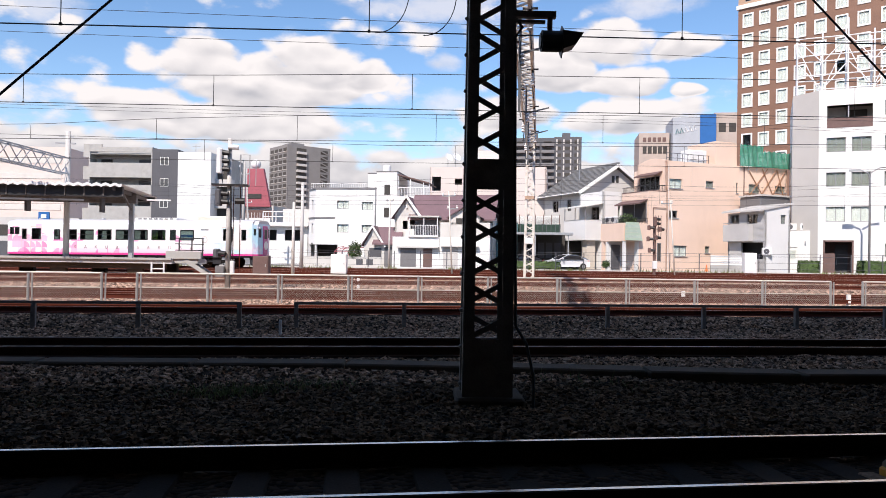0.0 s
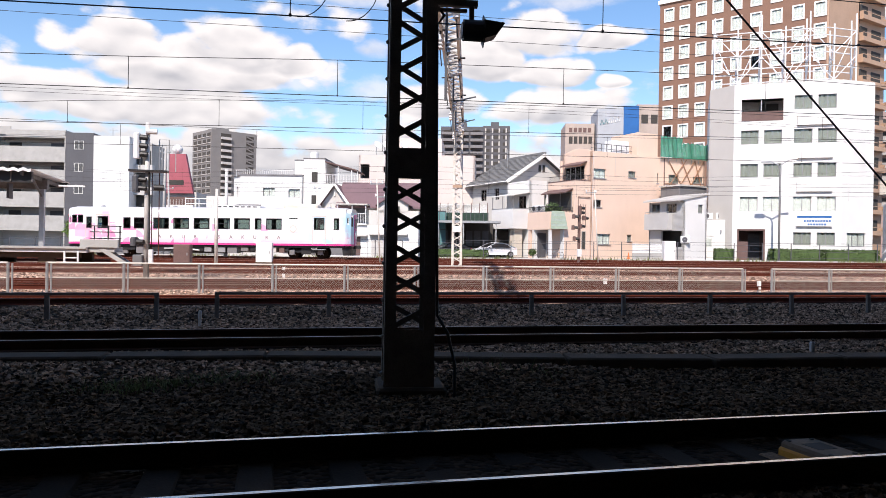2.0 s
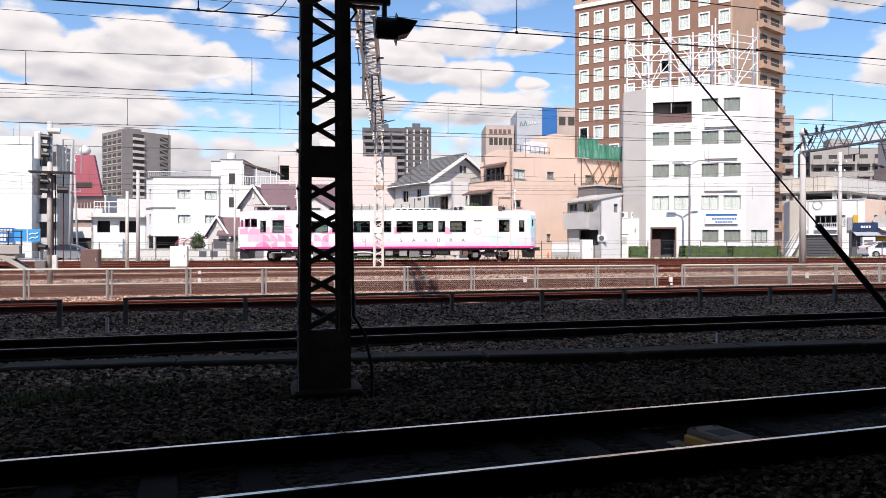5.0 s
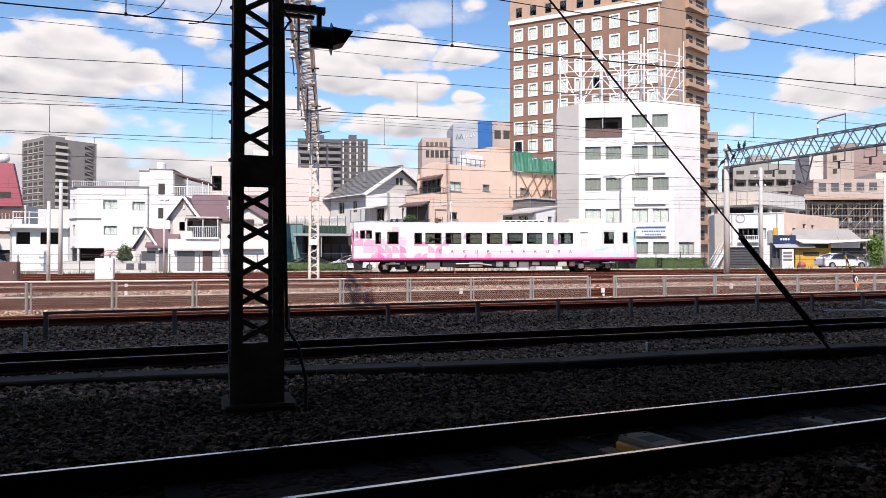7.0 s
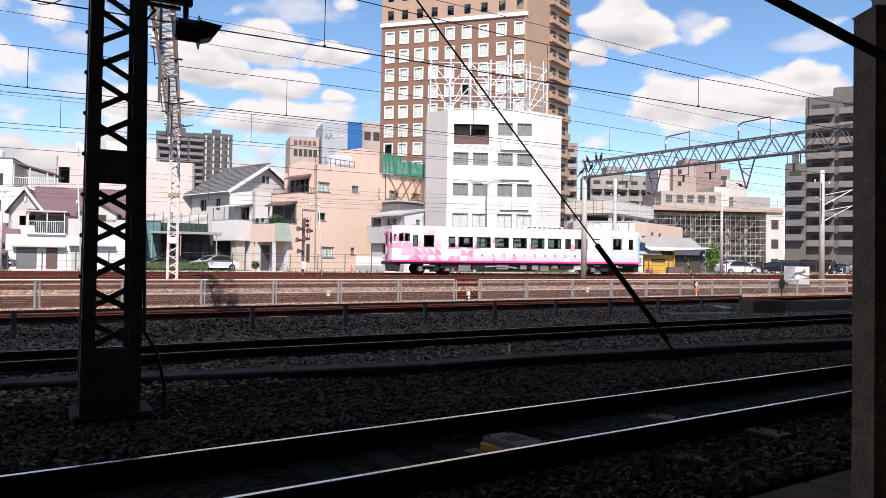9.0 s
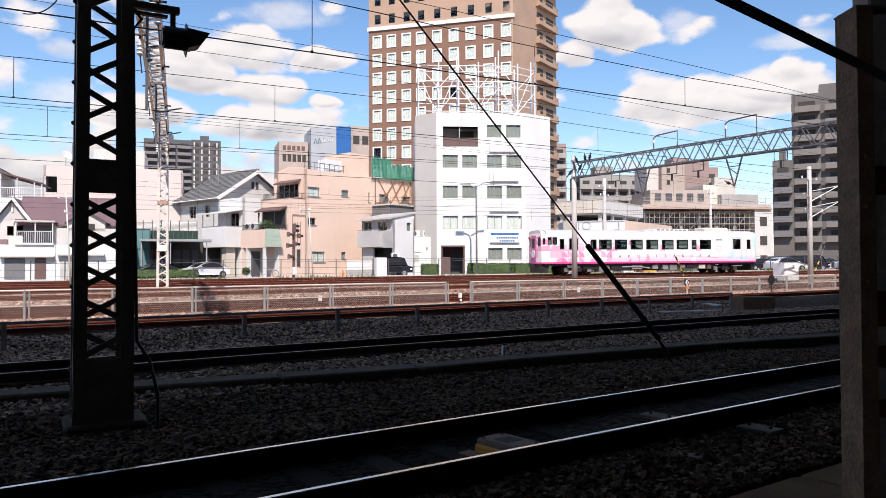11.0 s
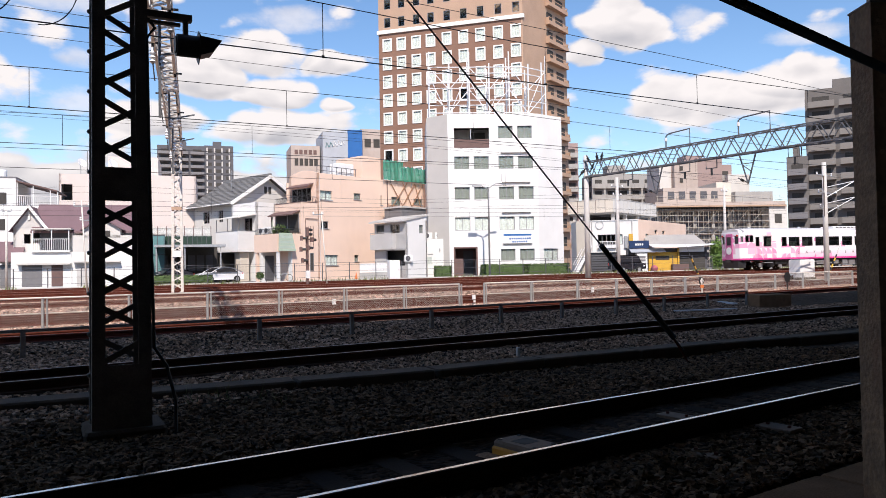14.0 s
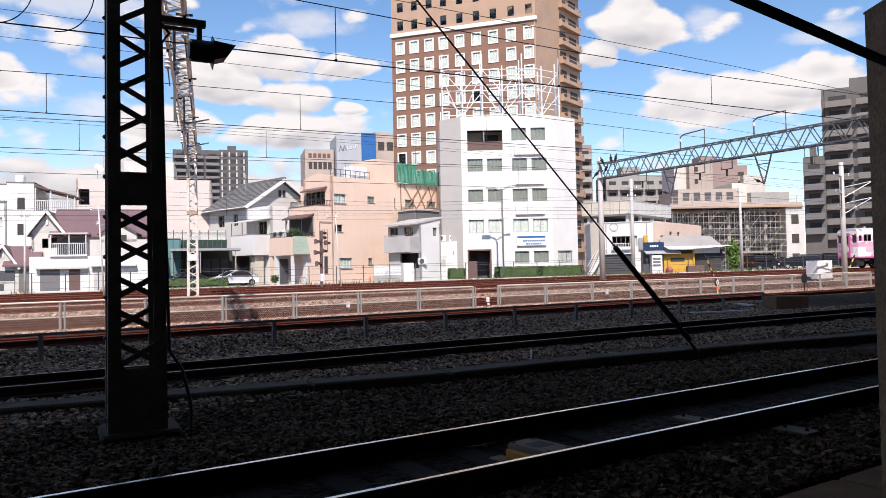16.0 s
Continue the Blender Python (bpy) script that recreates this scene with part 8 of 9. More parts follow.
def bogie(car, x):
    b = part("bogie", Geo().box(-1.35, -1.05, 0.42, 1.35, -0.92, 0.62).box(-1.35, 0.92, 0.42, 1.35, 1.05, 0.62).box(-0.25, -0.95, 0.35, 0.25, 0.95, 0.7).box(-0.35, -1.12, 0.28, 0.35, -1.0, 0.8), "black", car, "black steel bogie frame", at=pose(x, 0, 0))
    for dx in (-1.05, 1.05):
        part("axle_box", Geo().soft_box(dx - 0.2, -1.16, 0.26, dx + 0.2, -1.0, 0.6, 0.04), "grey_tile", b)
    wheels = []
    for dx in (-1.05, 1.05):
        w = part("wheelset", Geo().tube([(0, -0.9, 0), (0, 0.9, 0)], 0.07, 10), "black", car, at=pose(x + dx, 0, 0.43))
        for y in (-0.566, 0.566):
            sy = 1 if y > 0 else -1
            g = Geo()
            g.add(*(lambda gg: (gg.v, gg.f))(Geo().lathe([(0.06, -0.05), (0.35, -0.05), (0.35, -0.02), (0.43, -0.05), (0.43, 0.06), (0.46, 0.065), (0.46, 0.09), (0.34, 0.09), (0.34, 0.05), (0.06, 0.05)], n=24)))
            part("wheel", g, "rail_dark", w, at=pose(0, y, 0, 90 if sy < 0 else -90, 0, 0) @ pose(0, 0, -0.0))
        for k in range(5):
            a = 2 * math.pi * k / 5
            part("wheel_bolt", Geo().soft_box(-0.03, -0.05, -0.03, 0.03, 0.0, 0.03, 0.005), "galv", w, at=pose(0.22 * math.cos(a), -0.60, 0.22 * math.sin(a)))
        wheels.append((w, x + dx))
    return wheels


car = railcar()
WHEELS = bogie(car, -7.34) + bogie(car, 7.34)
# distance of the trailing end along its track, by seconds
RUN = ((0, -51.9), (1.5, -42.25), (3.5, -29.5), (7, -7.15), (9, 5.4), (11.6, 22.4), (12.5, 27.5), (14, 36.4), (15, 42.2), (16, 47.6))


def motions():
    rows, i, last = [], 0, RUN[0][1]
    ts = np.arange(0, 16.01, 0.5)
    for tt in ts:
        s = float(np.interp(tt, [r[0] for r in RUN], [r[1] for r in RUN])) + 10.4
        x, y = far_xy(s, 0)
        x2, y2 = far_xy(s + 1, 0)
        slope = math.degrees(math.atan(far_z(x2) - far_z(x)))
        rows.append((float(tt), pose(x, y, far_z(x), 0, -slope, FAR)))
    walk(car, rows)
    for w, x in WHEELS:
        turns = []
        for tt in np.arange(0, 16.01, 0.1):
            s = float(np.interp(tt, [r[0] for r in RUN], [r[1] for r in RUN]))
            turns.append((float(tt), pose(x, 0, 0.43, 0, math.degrees((s - last) / 0.43), 0)))
        walk(w, turns)
    drive = []
    for tt in np.arange(0, 16.01, 0.5):
        x, y = far_xy(float(np.interp(tt, (0, 9, 9.5, 10, 10.5, 11, 11.5, 12.5, 13, 14, 16), (-204, -24, -13.5, -4.5, 3.2, 8.9, 13.4, 20.8, 24.7, 32.0, 46.5))), 10.4)
        drive.append((float(tt), pose(x, y, ground_z(x, y) + 0.065, 0, 0, FAR)))
    walk(VAN, drive)
    drive = []
    for tt in np.arange(0, 16.01, 0.5):
        x, y = far_xy(float(np.interp(tt, (0, 5, 6.5, 7.5, 8.5, 9.2, 11.5, 16), (35.5, 35.5, 38.0, 40.75, 44.4, 46.8, 56, 76))), 10.4)
        drive.append((float(tt), pose(x, y, ground_z(x, y) + 0.065, 0, 0, FAR)))
    walk(WAGON, drive)


# ---------------------------------------------------------------- far platform with its canopy
fp = thing("far_platform", pose(-9.3, 41.5, 0.0, 0, 0, -4), "concrete island platform on piers in the sunlit yard", "platform", kind="structure")
part("deck", Geo().box(-40, 0, 0.72, 0, 4.2, 1.0), "light_concrete", fp)
part("deck_edge", Geo().box(-40, -0.12, 0.92, 0, 0.0, 1.03), "concrete", fp)
part("edge_beam", Geo().box(-40, 0.3, 0.42, -0.4, 0.55, 0.72), "dirty_concrete", fp)
for i in range(10):
    for y in (0.4, 3.4):
        part("pier", Geo().soft_box(-1.5 - 4.1 * i - (1.0 if y < 1 else 0), y, -0.15, -0.7 - 4.1 * i - (1.0 if y < 1 else 0), y + 0.4, 0.72, 0.02), "dirty_concrete", fp)
cn = thing("platform_roof", pose(-9.3, 41.5, 0.0, 0, 0, -4), "dark steel platform roof with corrugated white-edged sheeting", "canopy", kind="structure")
g = Geo()
n = 300
for i in range(n + 1):
    x = -38 + 35.6 * i / n
    z = 4.93 + 0.05 * math.sin(i * 2 * math.pi / 4)
    g.v += [(x, -0.9, z), (x, 5.0, z - 0.25)]
for i in range(n):
    g.f.append((2 * i, 2 * i + 2, 2 * i + 3, 2 * i + 1))
part("roof_sheet", g, "white_steel", cn)
g = Geo()
for i in range(n + 1):
    x = -38 + 35.6 * i / n
    z = 4.93 + 0.05 * math.sin(i * 2 * math.pi / 4)
    g.v += [(x, -0.93, z + 0.02), (x, -0.93, z - 0.13), (x, -0.9, z + 0.02), (x, -0.9, z - 0.13)]
for i in range(n):
    k = 4 * i
    g.f += [(k, k + 1, k + 5, k + 4), (k + 2, k + 6, k + 7, k + 3), (k, k + 4, k + 6, k + 2), (k + 1, k + 3, k + 7, k + 5)]
part("sheet_edge", g, "white_steel", cn, "white corrugated sheet edge")
part("roof_frame", Geo().box(-38, -0.55, 4.25, -2.45, -0.45, 4.82).box(-38, 4.6, 4.4, -2.45, 4.7, 4.66), "black", cn)
part("service_beam", Geo().box(-38, -0.5, 4.02, -4.5, -0.42, 4.12), "dark_grey", cn)
for k in range(36):
    part("roof_fin", Geo().box(-37.5 + k, -0.60, 4.3, -37.44 + k, -0.55, 4.8), "dark_steel", cn)
part("ridge_beam", Geo().box(-38, 1.9, 4.1, -2.6, 2.2, 4.65), "dark_steel", cn)
for i in range(4):
    x = -2.9 - 9.4 * i
    part("rafter", Geo().bar((x, -0.8, 4.72), (x, 4.9, 4.5), 0.1, 0.22), "dark_steel", cn)
    part("roof_post", Geo().box(x - 0.12, 1.95, 1.0, x + 0.12, 2.19, 4.4), "galv", cn)
    part("knee_brace", Geo().bar((x, 2.0, 3.7), (x, 0.6, 4.6), 0.08), "dark_steel", cn)
    part("tube_light", Geo().box(x + 1.2, 0.9, 4.2, x + 2.5, 1.0, 4.28), "white_steel", cn)
for x, w in ((-4.2, 0.7), (-8.2, 1.1)):
    part("hanging_sign", Geo().box(x, 0.8, 3.5, x + 0.12, 1.3, 4.3), "dark_grey", cn)
ps = thing("platform_steps", pose(-9.3, 41.5, 0.0, 0, 0, -4), "grey concrete landing and steel steps at the platform end", "steps")
part("landing", Geo().box(-0.1, 0.3, 0.75, 1.3, 2.0, 1.0), "concrete", ps)
part("kerb_block", Geo().soft_box(-0.4, 0.2, 1.0, 1.5, 0.45, 1.42, 0.02), "concrete", ps)
part("ladder_frame", Geo().bar((-1.0, -0.2, 0.0), (-1.0, -0.2, 0.8), 0.08).bar((-0.35, -0.2, 0.0), (-0.35, -0.2, 0.8), 0.08).bar((-1.0, -0.2, 0.15), (-0.35, -0.2, 0.15), 0.06).bar((-1.0, -0.2, 0.45), (-0.35, -0.2, 0.45), 0.06), "white_steel", ps)
for y in (0.3, 1.1):
    part("stringer", Geo().bar((0.6, y, 0.95), (2.15, y, -0.05), 0.06, 0.22), "concrete", ps)
for i in range(6):
    part("tread", Geo().box(0.72 + i * 0.24, 0.3, 0.80 - i * 0.155, 0.98 + i * 0.24, 1.1, 0.84 - i * 0.155), "dark_grey", ps)
for x in (0.0, 0.7, 1.3):
    part("guard_post", Geo().box(x, 1.2, 1.0, x + 0.06, 1.26, 2.15), "black", ps)
for z in (1.45, 1.8, 2.12):
    part("guard_rail", Geo().box(-0.2, 1.2, z, 1.4, 1.25, z + 0.05), "black", ps)


def foliage(name, at, size, count, leaf, label, category, seed, mat="leaf", box=False):
    """A plant of many small leaves that fill a rounded or clipped outline unevenly."""
    rng = np.random.default_rng(seed)
    v, f = [], []
    for i in range(count):
        if box:
            p = rng.uniform(-1, 1, 3)
            k = rng.integers(0, 3)
            if k < 2 or p[2] > -0.2:
                p[k] = np.sign(p[k]) * rng.uniform(0.8, 1.06)
        else:
            p = rng.normal(0, 1, 3)
            p /= np.linalg.norm(p)
            p *= rng.uniform(0.45, 1.0) * (0.8 + 0.3 * noise.noise(Vector(p) * 2.2 + Vector((seed, 0, 0))))
        c = np.array(p) * size
        a, b = rng.normal(0, 1, 3), rng.normal(0, 1, 3)
        a /= np.linalg.norm(a)
        b -= a * (a @ b)
        b /= np.linalg.norm(b)
        s = leaf * rng.uniform(0.6, 1.3)
        k = len(v)
        v += [tuple(c - a * s), tuple(c + b * s * 0.5), tuple(c + a * s), tuple(c - b * s * 0.5)]
        f.append((k, k + 1, k + 2, k + 3))
    g = Geo()
    g.v, g.f = v, f
    t = thing(name, at, label, category)
    part("leaves", g, mat, t)
    if box:
        part("inner_growth", Geo().soft_box(*(-0.88 * size), *(0.9 * size), 0.05), mat, t)
    return t


# signal mast beside the platform
def signal_head(t, x, y, z, ang, n=3, mat="dark_grey"):
    h = part("signal_head", Geo().soft_box(-0.17, -0.09, -0.17 - 0.32 * (n - 1) / 2, 0.17, 0.12, 0.17 + 0.32 * (n - 1) / 2, 0.05), mat, t, at=pose(x, y, z, 0, 0, ang))
    for i in range(n):
        zz = (i - (n - 1) / 2) * 0.32
        part("hood", Geo().tube([(0, -0.09, zz), (0, -0.36, zz - 0.02)], 0.105, 10, 0.095), "black", h)


sg = thing("signal_mast", pose(-4.6, 29.9, -0.2), "grey concrete signal mast with signal heads and a small platform", "railway signal")
part("pole", Geo().tube([(0, 0, -0.1), (0, 0, 6.1)], 0.105, 12, 0.085), "light_concrete", sg, smooth=True)
part("work_platform", Geo().box(-0.65, -0.25, 4.22, 0.75, 0.25, 4.28), "black", sg)
for x in (-0.6, 0.2, 0.7):
    part("rail_post", Geo().bar((x + 0.3, 0.2, 4.28), (x + 0.3, 0.2, 5.3), 0.03), "galv", sg)
part("hoop", Geo().tube([(0.4, 0.2, 4.3), (0.4, 0.2, 5.5), (0.75, 0.2, 5.5), (0.75, 0.2, 4.3)], 0.02, 5), "galv", sg)
signal_head(sg, -0.34, -0.1, 5.2, 80, 3, "white_steel")
signal_head(sg, -0.36, -0.12, 3.75, 80, 2)
signal_head(sg, -0.4, -0.1, 1.55, 70, 1)
part("floodlight", Geo().tube([(-0.05, -0.1, 5.75), (0.35, -0.1, 5.75)], 0.1, 10), "white_steel", sg)
part("signal_lamp", Geo().tube([(0.25, -0.1, 3.62), (0.62, -0.1, 3.62)], 0.12, 10), "black", sg)
part("junction_box", Geo().soft_box(-0.45, -0.25, 0.62, -0.1, 0.0, 1.05, 0.03), "grey_tile", sg)
part("meter_box", Geo().soft_box(0.1, -0.18, 0.75, 0.26, 0.02, 1.25, 0.02), "white_steel", sg)
part("ladder", Geo().bar((0.16, 0.14, 0.3), (0.16, 0.14, 4.2), 0.03).bar((0.42, 0.14, 0.3), (0.42, 0.14, 4.2), 0.03), "rail_rust", sg)
part("cable_run", Geo().tube([(0.1, -0.12, 0), (0.13, -0.13, 2.0), (0.08, -0.14, 4.2)], 0.03, 6), "rubber", sg)

sg = thing("shunting_signal", pose(21.8, 49.3, 0.15), "dark signal mast crowded with small signal lamps", "railway signal")
part("pole", Geo().tube([(0, 0, -0.1), (0, 0, 4.2)], 0.11, 10), "timber", sg)
for x, z, a in ((-0.45, 3.5, 60), (0.35, 3.4, 110), (-0.5, 2.7, 60), (0.0, 3.95, 90), (-0.4, 1.9, 70), (0.05, 2.8, 90)):
    signal_head(sg, x, -0.1, z, a, 1 if z < 3.9 else 2, "timber")
    part("arm", Geo().bar((0, 0, z), (x, -0.05, z), 0.05), "timber", sg)
part("white_box", Geo().soft_box(-0.15, -0.2, 0.6, 0.15, 0.0, 1.15, 0.02), "white_steel", sg)
part("footing", Geo().soft_box(-0.3, -0.3, -0.1, 0.3, 0.3, 0.15, 0.03), "dirty_concrete", sg)


def cabinet(x, y, w, d, h, mat, label, legs=True):
    t = thing("relay_cabinet", pose(x, y, ground_z(x, y), 0, 0, -8), label, "cabinet", "trackside cabinets")
    part("plinth", Geo().box(-w / 2 - 0.04, -d / 2 - 0.04, -0.1, w / 2 + 0.04, d / 2 + 0.04, 0.12), "dirty_concrete", t)
    part("case", Geo().soft_box(-w / 2, -d / 2, 0.12, w / 2, d / 2, h, 0.03), mat, t)
    dr = part("door", Geo().box(-w / 2 + 0.06, -d / 2 - 0.015, 0.2, w / 2 - 0.06, -d / 2 + 0.004, h - 0.12), mat, t)
    part("handle", Geo().box(w / 2 - 0.16, -d / 2 - 0.04, h * 0.5, w / 2 - 0.12, -d / 2 - 0.012, h * 0.5 + 0.14), "galv", dr)


cabinet(-0.28, 45.3, 0.95, 0.6, 1.3, "white_steel", "white steel relay cabinet in the yard")
cabinet(-4.45, 40.9, 0.85, 0.6, 1.15, "timber", "brown steel relay cabinet beside the platform end")
cabinet(31.8, 54.0, 0.95, 0.6, 1.75, "white_steel", "white steel relay cabinet beside the town fence")
cabinet(53.3, 30.2, 1.6, 1.0, 1.45, "white_steel", "large white relay cabinet on the gravel")


def plain_pole(x, y, h, r, mat, label, arms=(), lean=0.0):
    t = thing("line_pole", pose(x, y, ground_z(x, y) - 0.05, 0, lean, 0), label, "pole", "line poles")
    part("shaft", Geo().tube([(0, 0, -0.2), (0, 0, h)], r, 10, r * 0.75), mat, t, smooth=True)
    for z, a, b in arms:
        part("cross_arm", Geo().bar((a, 0, z), (b, 0, z), 0.07), "galv", t)
        for u in (a, b):
            part("insulator", Geo().lathe([(0.03, z), (0.07, z + 0.05), (0.04, z + 0.1), (0.07, z + 0.15), (0.02, z + 0.2)], u * 0.93, 0, 8), "white_steel", t)


plain_pole(-11.1, 83.0, 11.5, 0.15, "concrete", "weathered concrete utility pole with short arms", ((10.9, -0.6, 0.5), (10.1, -0.4, 0.4)), 1.0)
plain_pole(-10.3, 82.8, 8.7, 0.12, "concrete", "weathered utility pole leaning slightly", ((7.0, -0.5, 0.5),), -2.0)
plain_pole(-2.9, 42.7, 4.3, 0.10, "pale_steel", "slim pale pole in the yard")
plain_pole(-3.4, 61.0, 7.2, 0.16, "light_concrete", "pale concrete pole beside the town fence")
plain_pole(3.9, 63.0, 6.2, 0.09, "pale_steel", "slim pale lamp pole", ((6.0, -0.3, 0.3),))
plain_pole(23.2, 49.0, 5.4, 0.05, "pale_steel", "thin leaning pale pole", ((5.2, -0.7, 0.1),), -4)
plain_pole(47.3, 42.8, 8.4, 0.17, "light_concrete", "grey concrete line pole with short arms", ((7.6, -0.7, 0.7), (6.9, -0.5, 0.5)))
plain_pole(49.9, 26.5, 8.3, 0.19, "light_concrete", "grey concrete line pole with wire brackets", ((7.4, -1.0, 1.0), (6.2, -0.8, 1.6), (5.2, -0.6, 1.8)))
plain_pole(64.0, 44.0, 8.5, 0.16, "light_concrete", "grey concrete line pole", ((8.0, -0.5, 0.5),))
plain_pole(6.6, 44.5, 5.3, 0.05, "pale_steel", "thin leaning pale pole beside the lattice mast", ((5.0, -0.4, 0.4), (4.2, -0.1, 0.5)), -3)
# drooping brackets of the right-hand line pole
br = thing("wire_bracket", pose(49.9, 26.5, 0, 0, 0, -5), "triangular wire bracket on a line pole", "bracket")
for z in (5.3, 6.4):
    part("arm", Geo().tube([(0.1, 0, z), (2.4, -1.0, z + 0.5)], 0.04, 6).tube([(0.1, 0, z - 0.7), (2.0, -0.85, z + 0.4)], 0.035, 6), "galv", br)
    part("arm", Geo().tube([(-0.1, 0, z), (-1.9, -1.2, z + 0.6)], 0.04, 6).tube([(-0.1, 0, z - 0.9), (-1.6, -1.0, z + 0.5)], 0.035, 6), "galv", br)

lampp = thing("street_lamp", pose(42.0, 53.75, 0.35, 0, 0, -32), "grey street lamp with a curved arm", "street lamp")
part("pole", Geo().tube([(0, 0, 0), (0, 0, 7.9), (-0.15, 0, 8.35), (-0.7, 0, 8.6)], 0.09, 8, 0.05), "galv", lampp, smooth=True)
part("lamp_head", Geo().soft_box(-1.5, -0.14, 8.5, -0.65, 0.14, 8.66, 0.03), "galv", lampp)
part("lamp_head", Geo().tube([(0, 0, 8.3), (0.7, 0, 8.75), (1.3, 0, 8.8)], 0.05, 6, 0.09), "galv", lampp)


# trackside signs beyond the fence
for x, y, m in ((30.6, 22.4, "orange"), (34.3, 20.2, "black")):
    t = thing("track_sign", pose(x, y, -0.2), "small trackside sign on a post" if m == "orange" else "dark round trackside disc on a post", "sign")
    part("post", Geo().tube([(0, 0, 0), (0, 0, 0.75)], 0.03, 6), "pale_steel" if m == "orange" else "black", t)
    if m == "orange":
        part("plate", Geo().box(-0.13, -0.03, 0.36, 0.13, -0.01, 0.5), "orange", t)
        part("diamond", Geo().extrude_y([(0, 0.53), (0.13, 0.69), (0, 0.85), (-0.13, 0.69)], -0.02, 0.0), "white_steel", t)
        part("dark_surround", Geo().lathe([(0.02, 0), (0.19, 0), (0.19, 0.02), (0.02, 0.02)], n=16), "black", t, at=pose(0, 0.03, 0.69, 90, 0, 0))
        part("sign_mark", Geo().box(-0.02, -0.03, 0.62, 0.02, -0.018, 0.76), "black", t)
    else:
        part("disc", Geo().lathe([(0.02, 0), (0.26, 0), (0.26, 0.02), (0.02, 0.02)], n=16), "black", t, at=pose(0, -0.01, 0.8, 90, 0, 0))
for x, y in ((0.6, 32.0), (12.4, 25.6), (27.0, 26.2), (18.2, 24.4), (10.2, 47.0)):
    tagged(part("marker_stub", Geo().soft_box(-0.06, -0.06, -0.1, 0.06, 0.06, 0.4, 0.015), "white_steel", at=pose(x, y, ground_z(x, y))), "short white marker post in the gravel", "marker")
for x, y, l in ((45.6, 33.5, -30), (57.5, 30.5, 40)):
    t = thing("guy_guard", pose(x, y, ground_z(x, y)), "yellow and black striped guard on a guy wire", "guy guard")
    for i in range(7):
        a = i * 0.32
        part("stripe", Geo().tube([(a * math.sin(radians(l)), 0, a * 0.8), ((a + 0.3) * math.sin(radians(l)), 0, (a + 0.3) * 0.8)], 0.06, 6), "yellow" if i % 2 else "black", t)
    part("wire", Geo().tube([(2.2 * math.sin(radians(l)), 0, 1.75), (3.4 * math.sin(radians(l)), 0, 2.8)], 0.01, 5), "galv", t)

# equipment between and beside the rails of the near track
eq = thing("track_transponder", pose(3.82, 4.53, -0.115, 0, 0, 4), "grey-topped yellow track transponder box between the rails", "track equipment")
part("base", Geo().soft_box(-0.14, -0.3, -0.05, 0.16, 0.2, 0.03, 0.015), "amber", eq)
part("top", Geo().soft_box(-0.12, -0.28, 0.03, 0.18, 0.2, 0.075, 0.02), "equipment", eq)
# thin dark plate on the lid paints the shade of a recess
part("recess_shade_patch", Geo().box(-0.05, -0.10, 0.072, 0.12, 0.06, 0.077), "dark_room", eq)
for x, y in ((-0.08, -0.24), (0.13, -0.24), (-0.08, 0.15), (0.13, 0.15)):
    part("bolt", Geo().tube([(x, y, 0.073), (x, y, 0.082)], 0.018, 8), "dark_room", eq)
part("wooden_packing", Geo().soft_box(-0.26, -0.34, -0.08, -0.13, 0.26, -0.03, 0.01), "stone_mid", eq)
for x, y, w, d in ((5.96, 4.68, 0.2, 0.36), (6.26, 3.8, 0.22, 0.34), (4.95, 3.62, 0.16, 0.3)):
    t = thing("sleeper_plate", pose(x, y, -0.155, 0, 0, 2), "pale bolted plate on a sleeper end", "track equipment", "sleeper plates")
    part("plate", Geo().soft_box(-w / 2, -d / 2, 0, w / 2, d / 2, 0.03, 0.006), "equipment", t)
    for sx in (-0.3, 0.3):
        part("bolt", Geo().tube([(0, sx * d, 0.03), (0, sx * d, 0.05)], 0.016, 6), "rail_rust", t)


# concrete block and loose planks beside the third track
cb = thing("concrete_block", pose(25.5, 15.7, -0.3, 0, 0, -20), "weathered concrete block beside the track", "block")
part("block", Geo().soft_box(-0.7, -0.3, 0, 0.7, 0.4, 0.46, 0.03), "brown_slab", cb)
for x, y, a, l in ((21.9, 15.9, -15, 2.6), (24.6, 16.9, 60, 1.3)):
    t = thing("plank", pose(x, y, bed_z(x, y) + 0.02, 0, 0, a), "pale loose plank lying on the ballast", "plank", "loose planks")
    part("board", Geo().soft_box(-l / 2, -0.09, 0, l / 2, 0.09, 0.06, 0.01), "light_concrete", t)


# ---------------------------------------------------------------- road, fence, hedges and cars of the town side
def far_sheet(n0, n1, dz, s0=-120, s1=140):
    g = Geo()
    k = 60
    for i in range(k + 1):
        s = s0 + (s1 - s0) * i / k
        for n in (n0, n1):
            x, y = far_xy(s, n)
            g.v.append((x, y, ground_z(x, y) + dz))
    for i in range(k):
        g.f.append((2 * i, 2 * i + 2, 2 * i + 3, 2 * i + 1))
    return g


tagged(part("road", far_sheet(7.6, 60, 0.06), "asphalt"), "grey asphalt town street beside the railway", "road", kind="structure")
kerb = Geo()
for i in range(60):
    s0, s1 = -120 + 260 * i / 60, -120 + 260 * (i + 1) / 60
    (xa, ya), (xb, yb) = far_xy(s0, 7.5), far_xy(s1, 7.5)
    kerb.bar((xa, ya, ground_z(xa, ya) + 0.06), (xb, yb, ground_z(xb, yb) + 0.06), 0.2, 0.3)
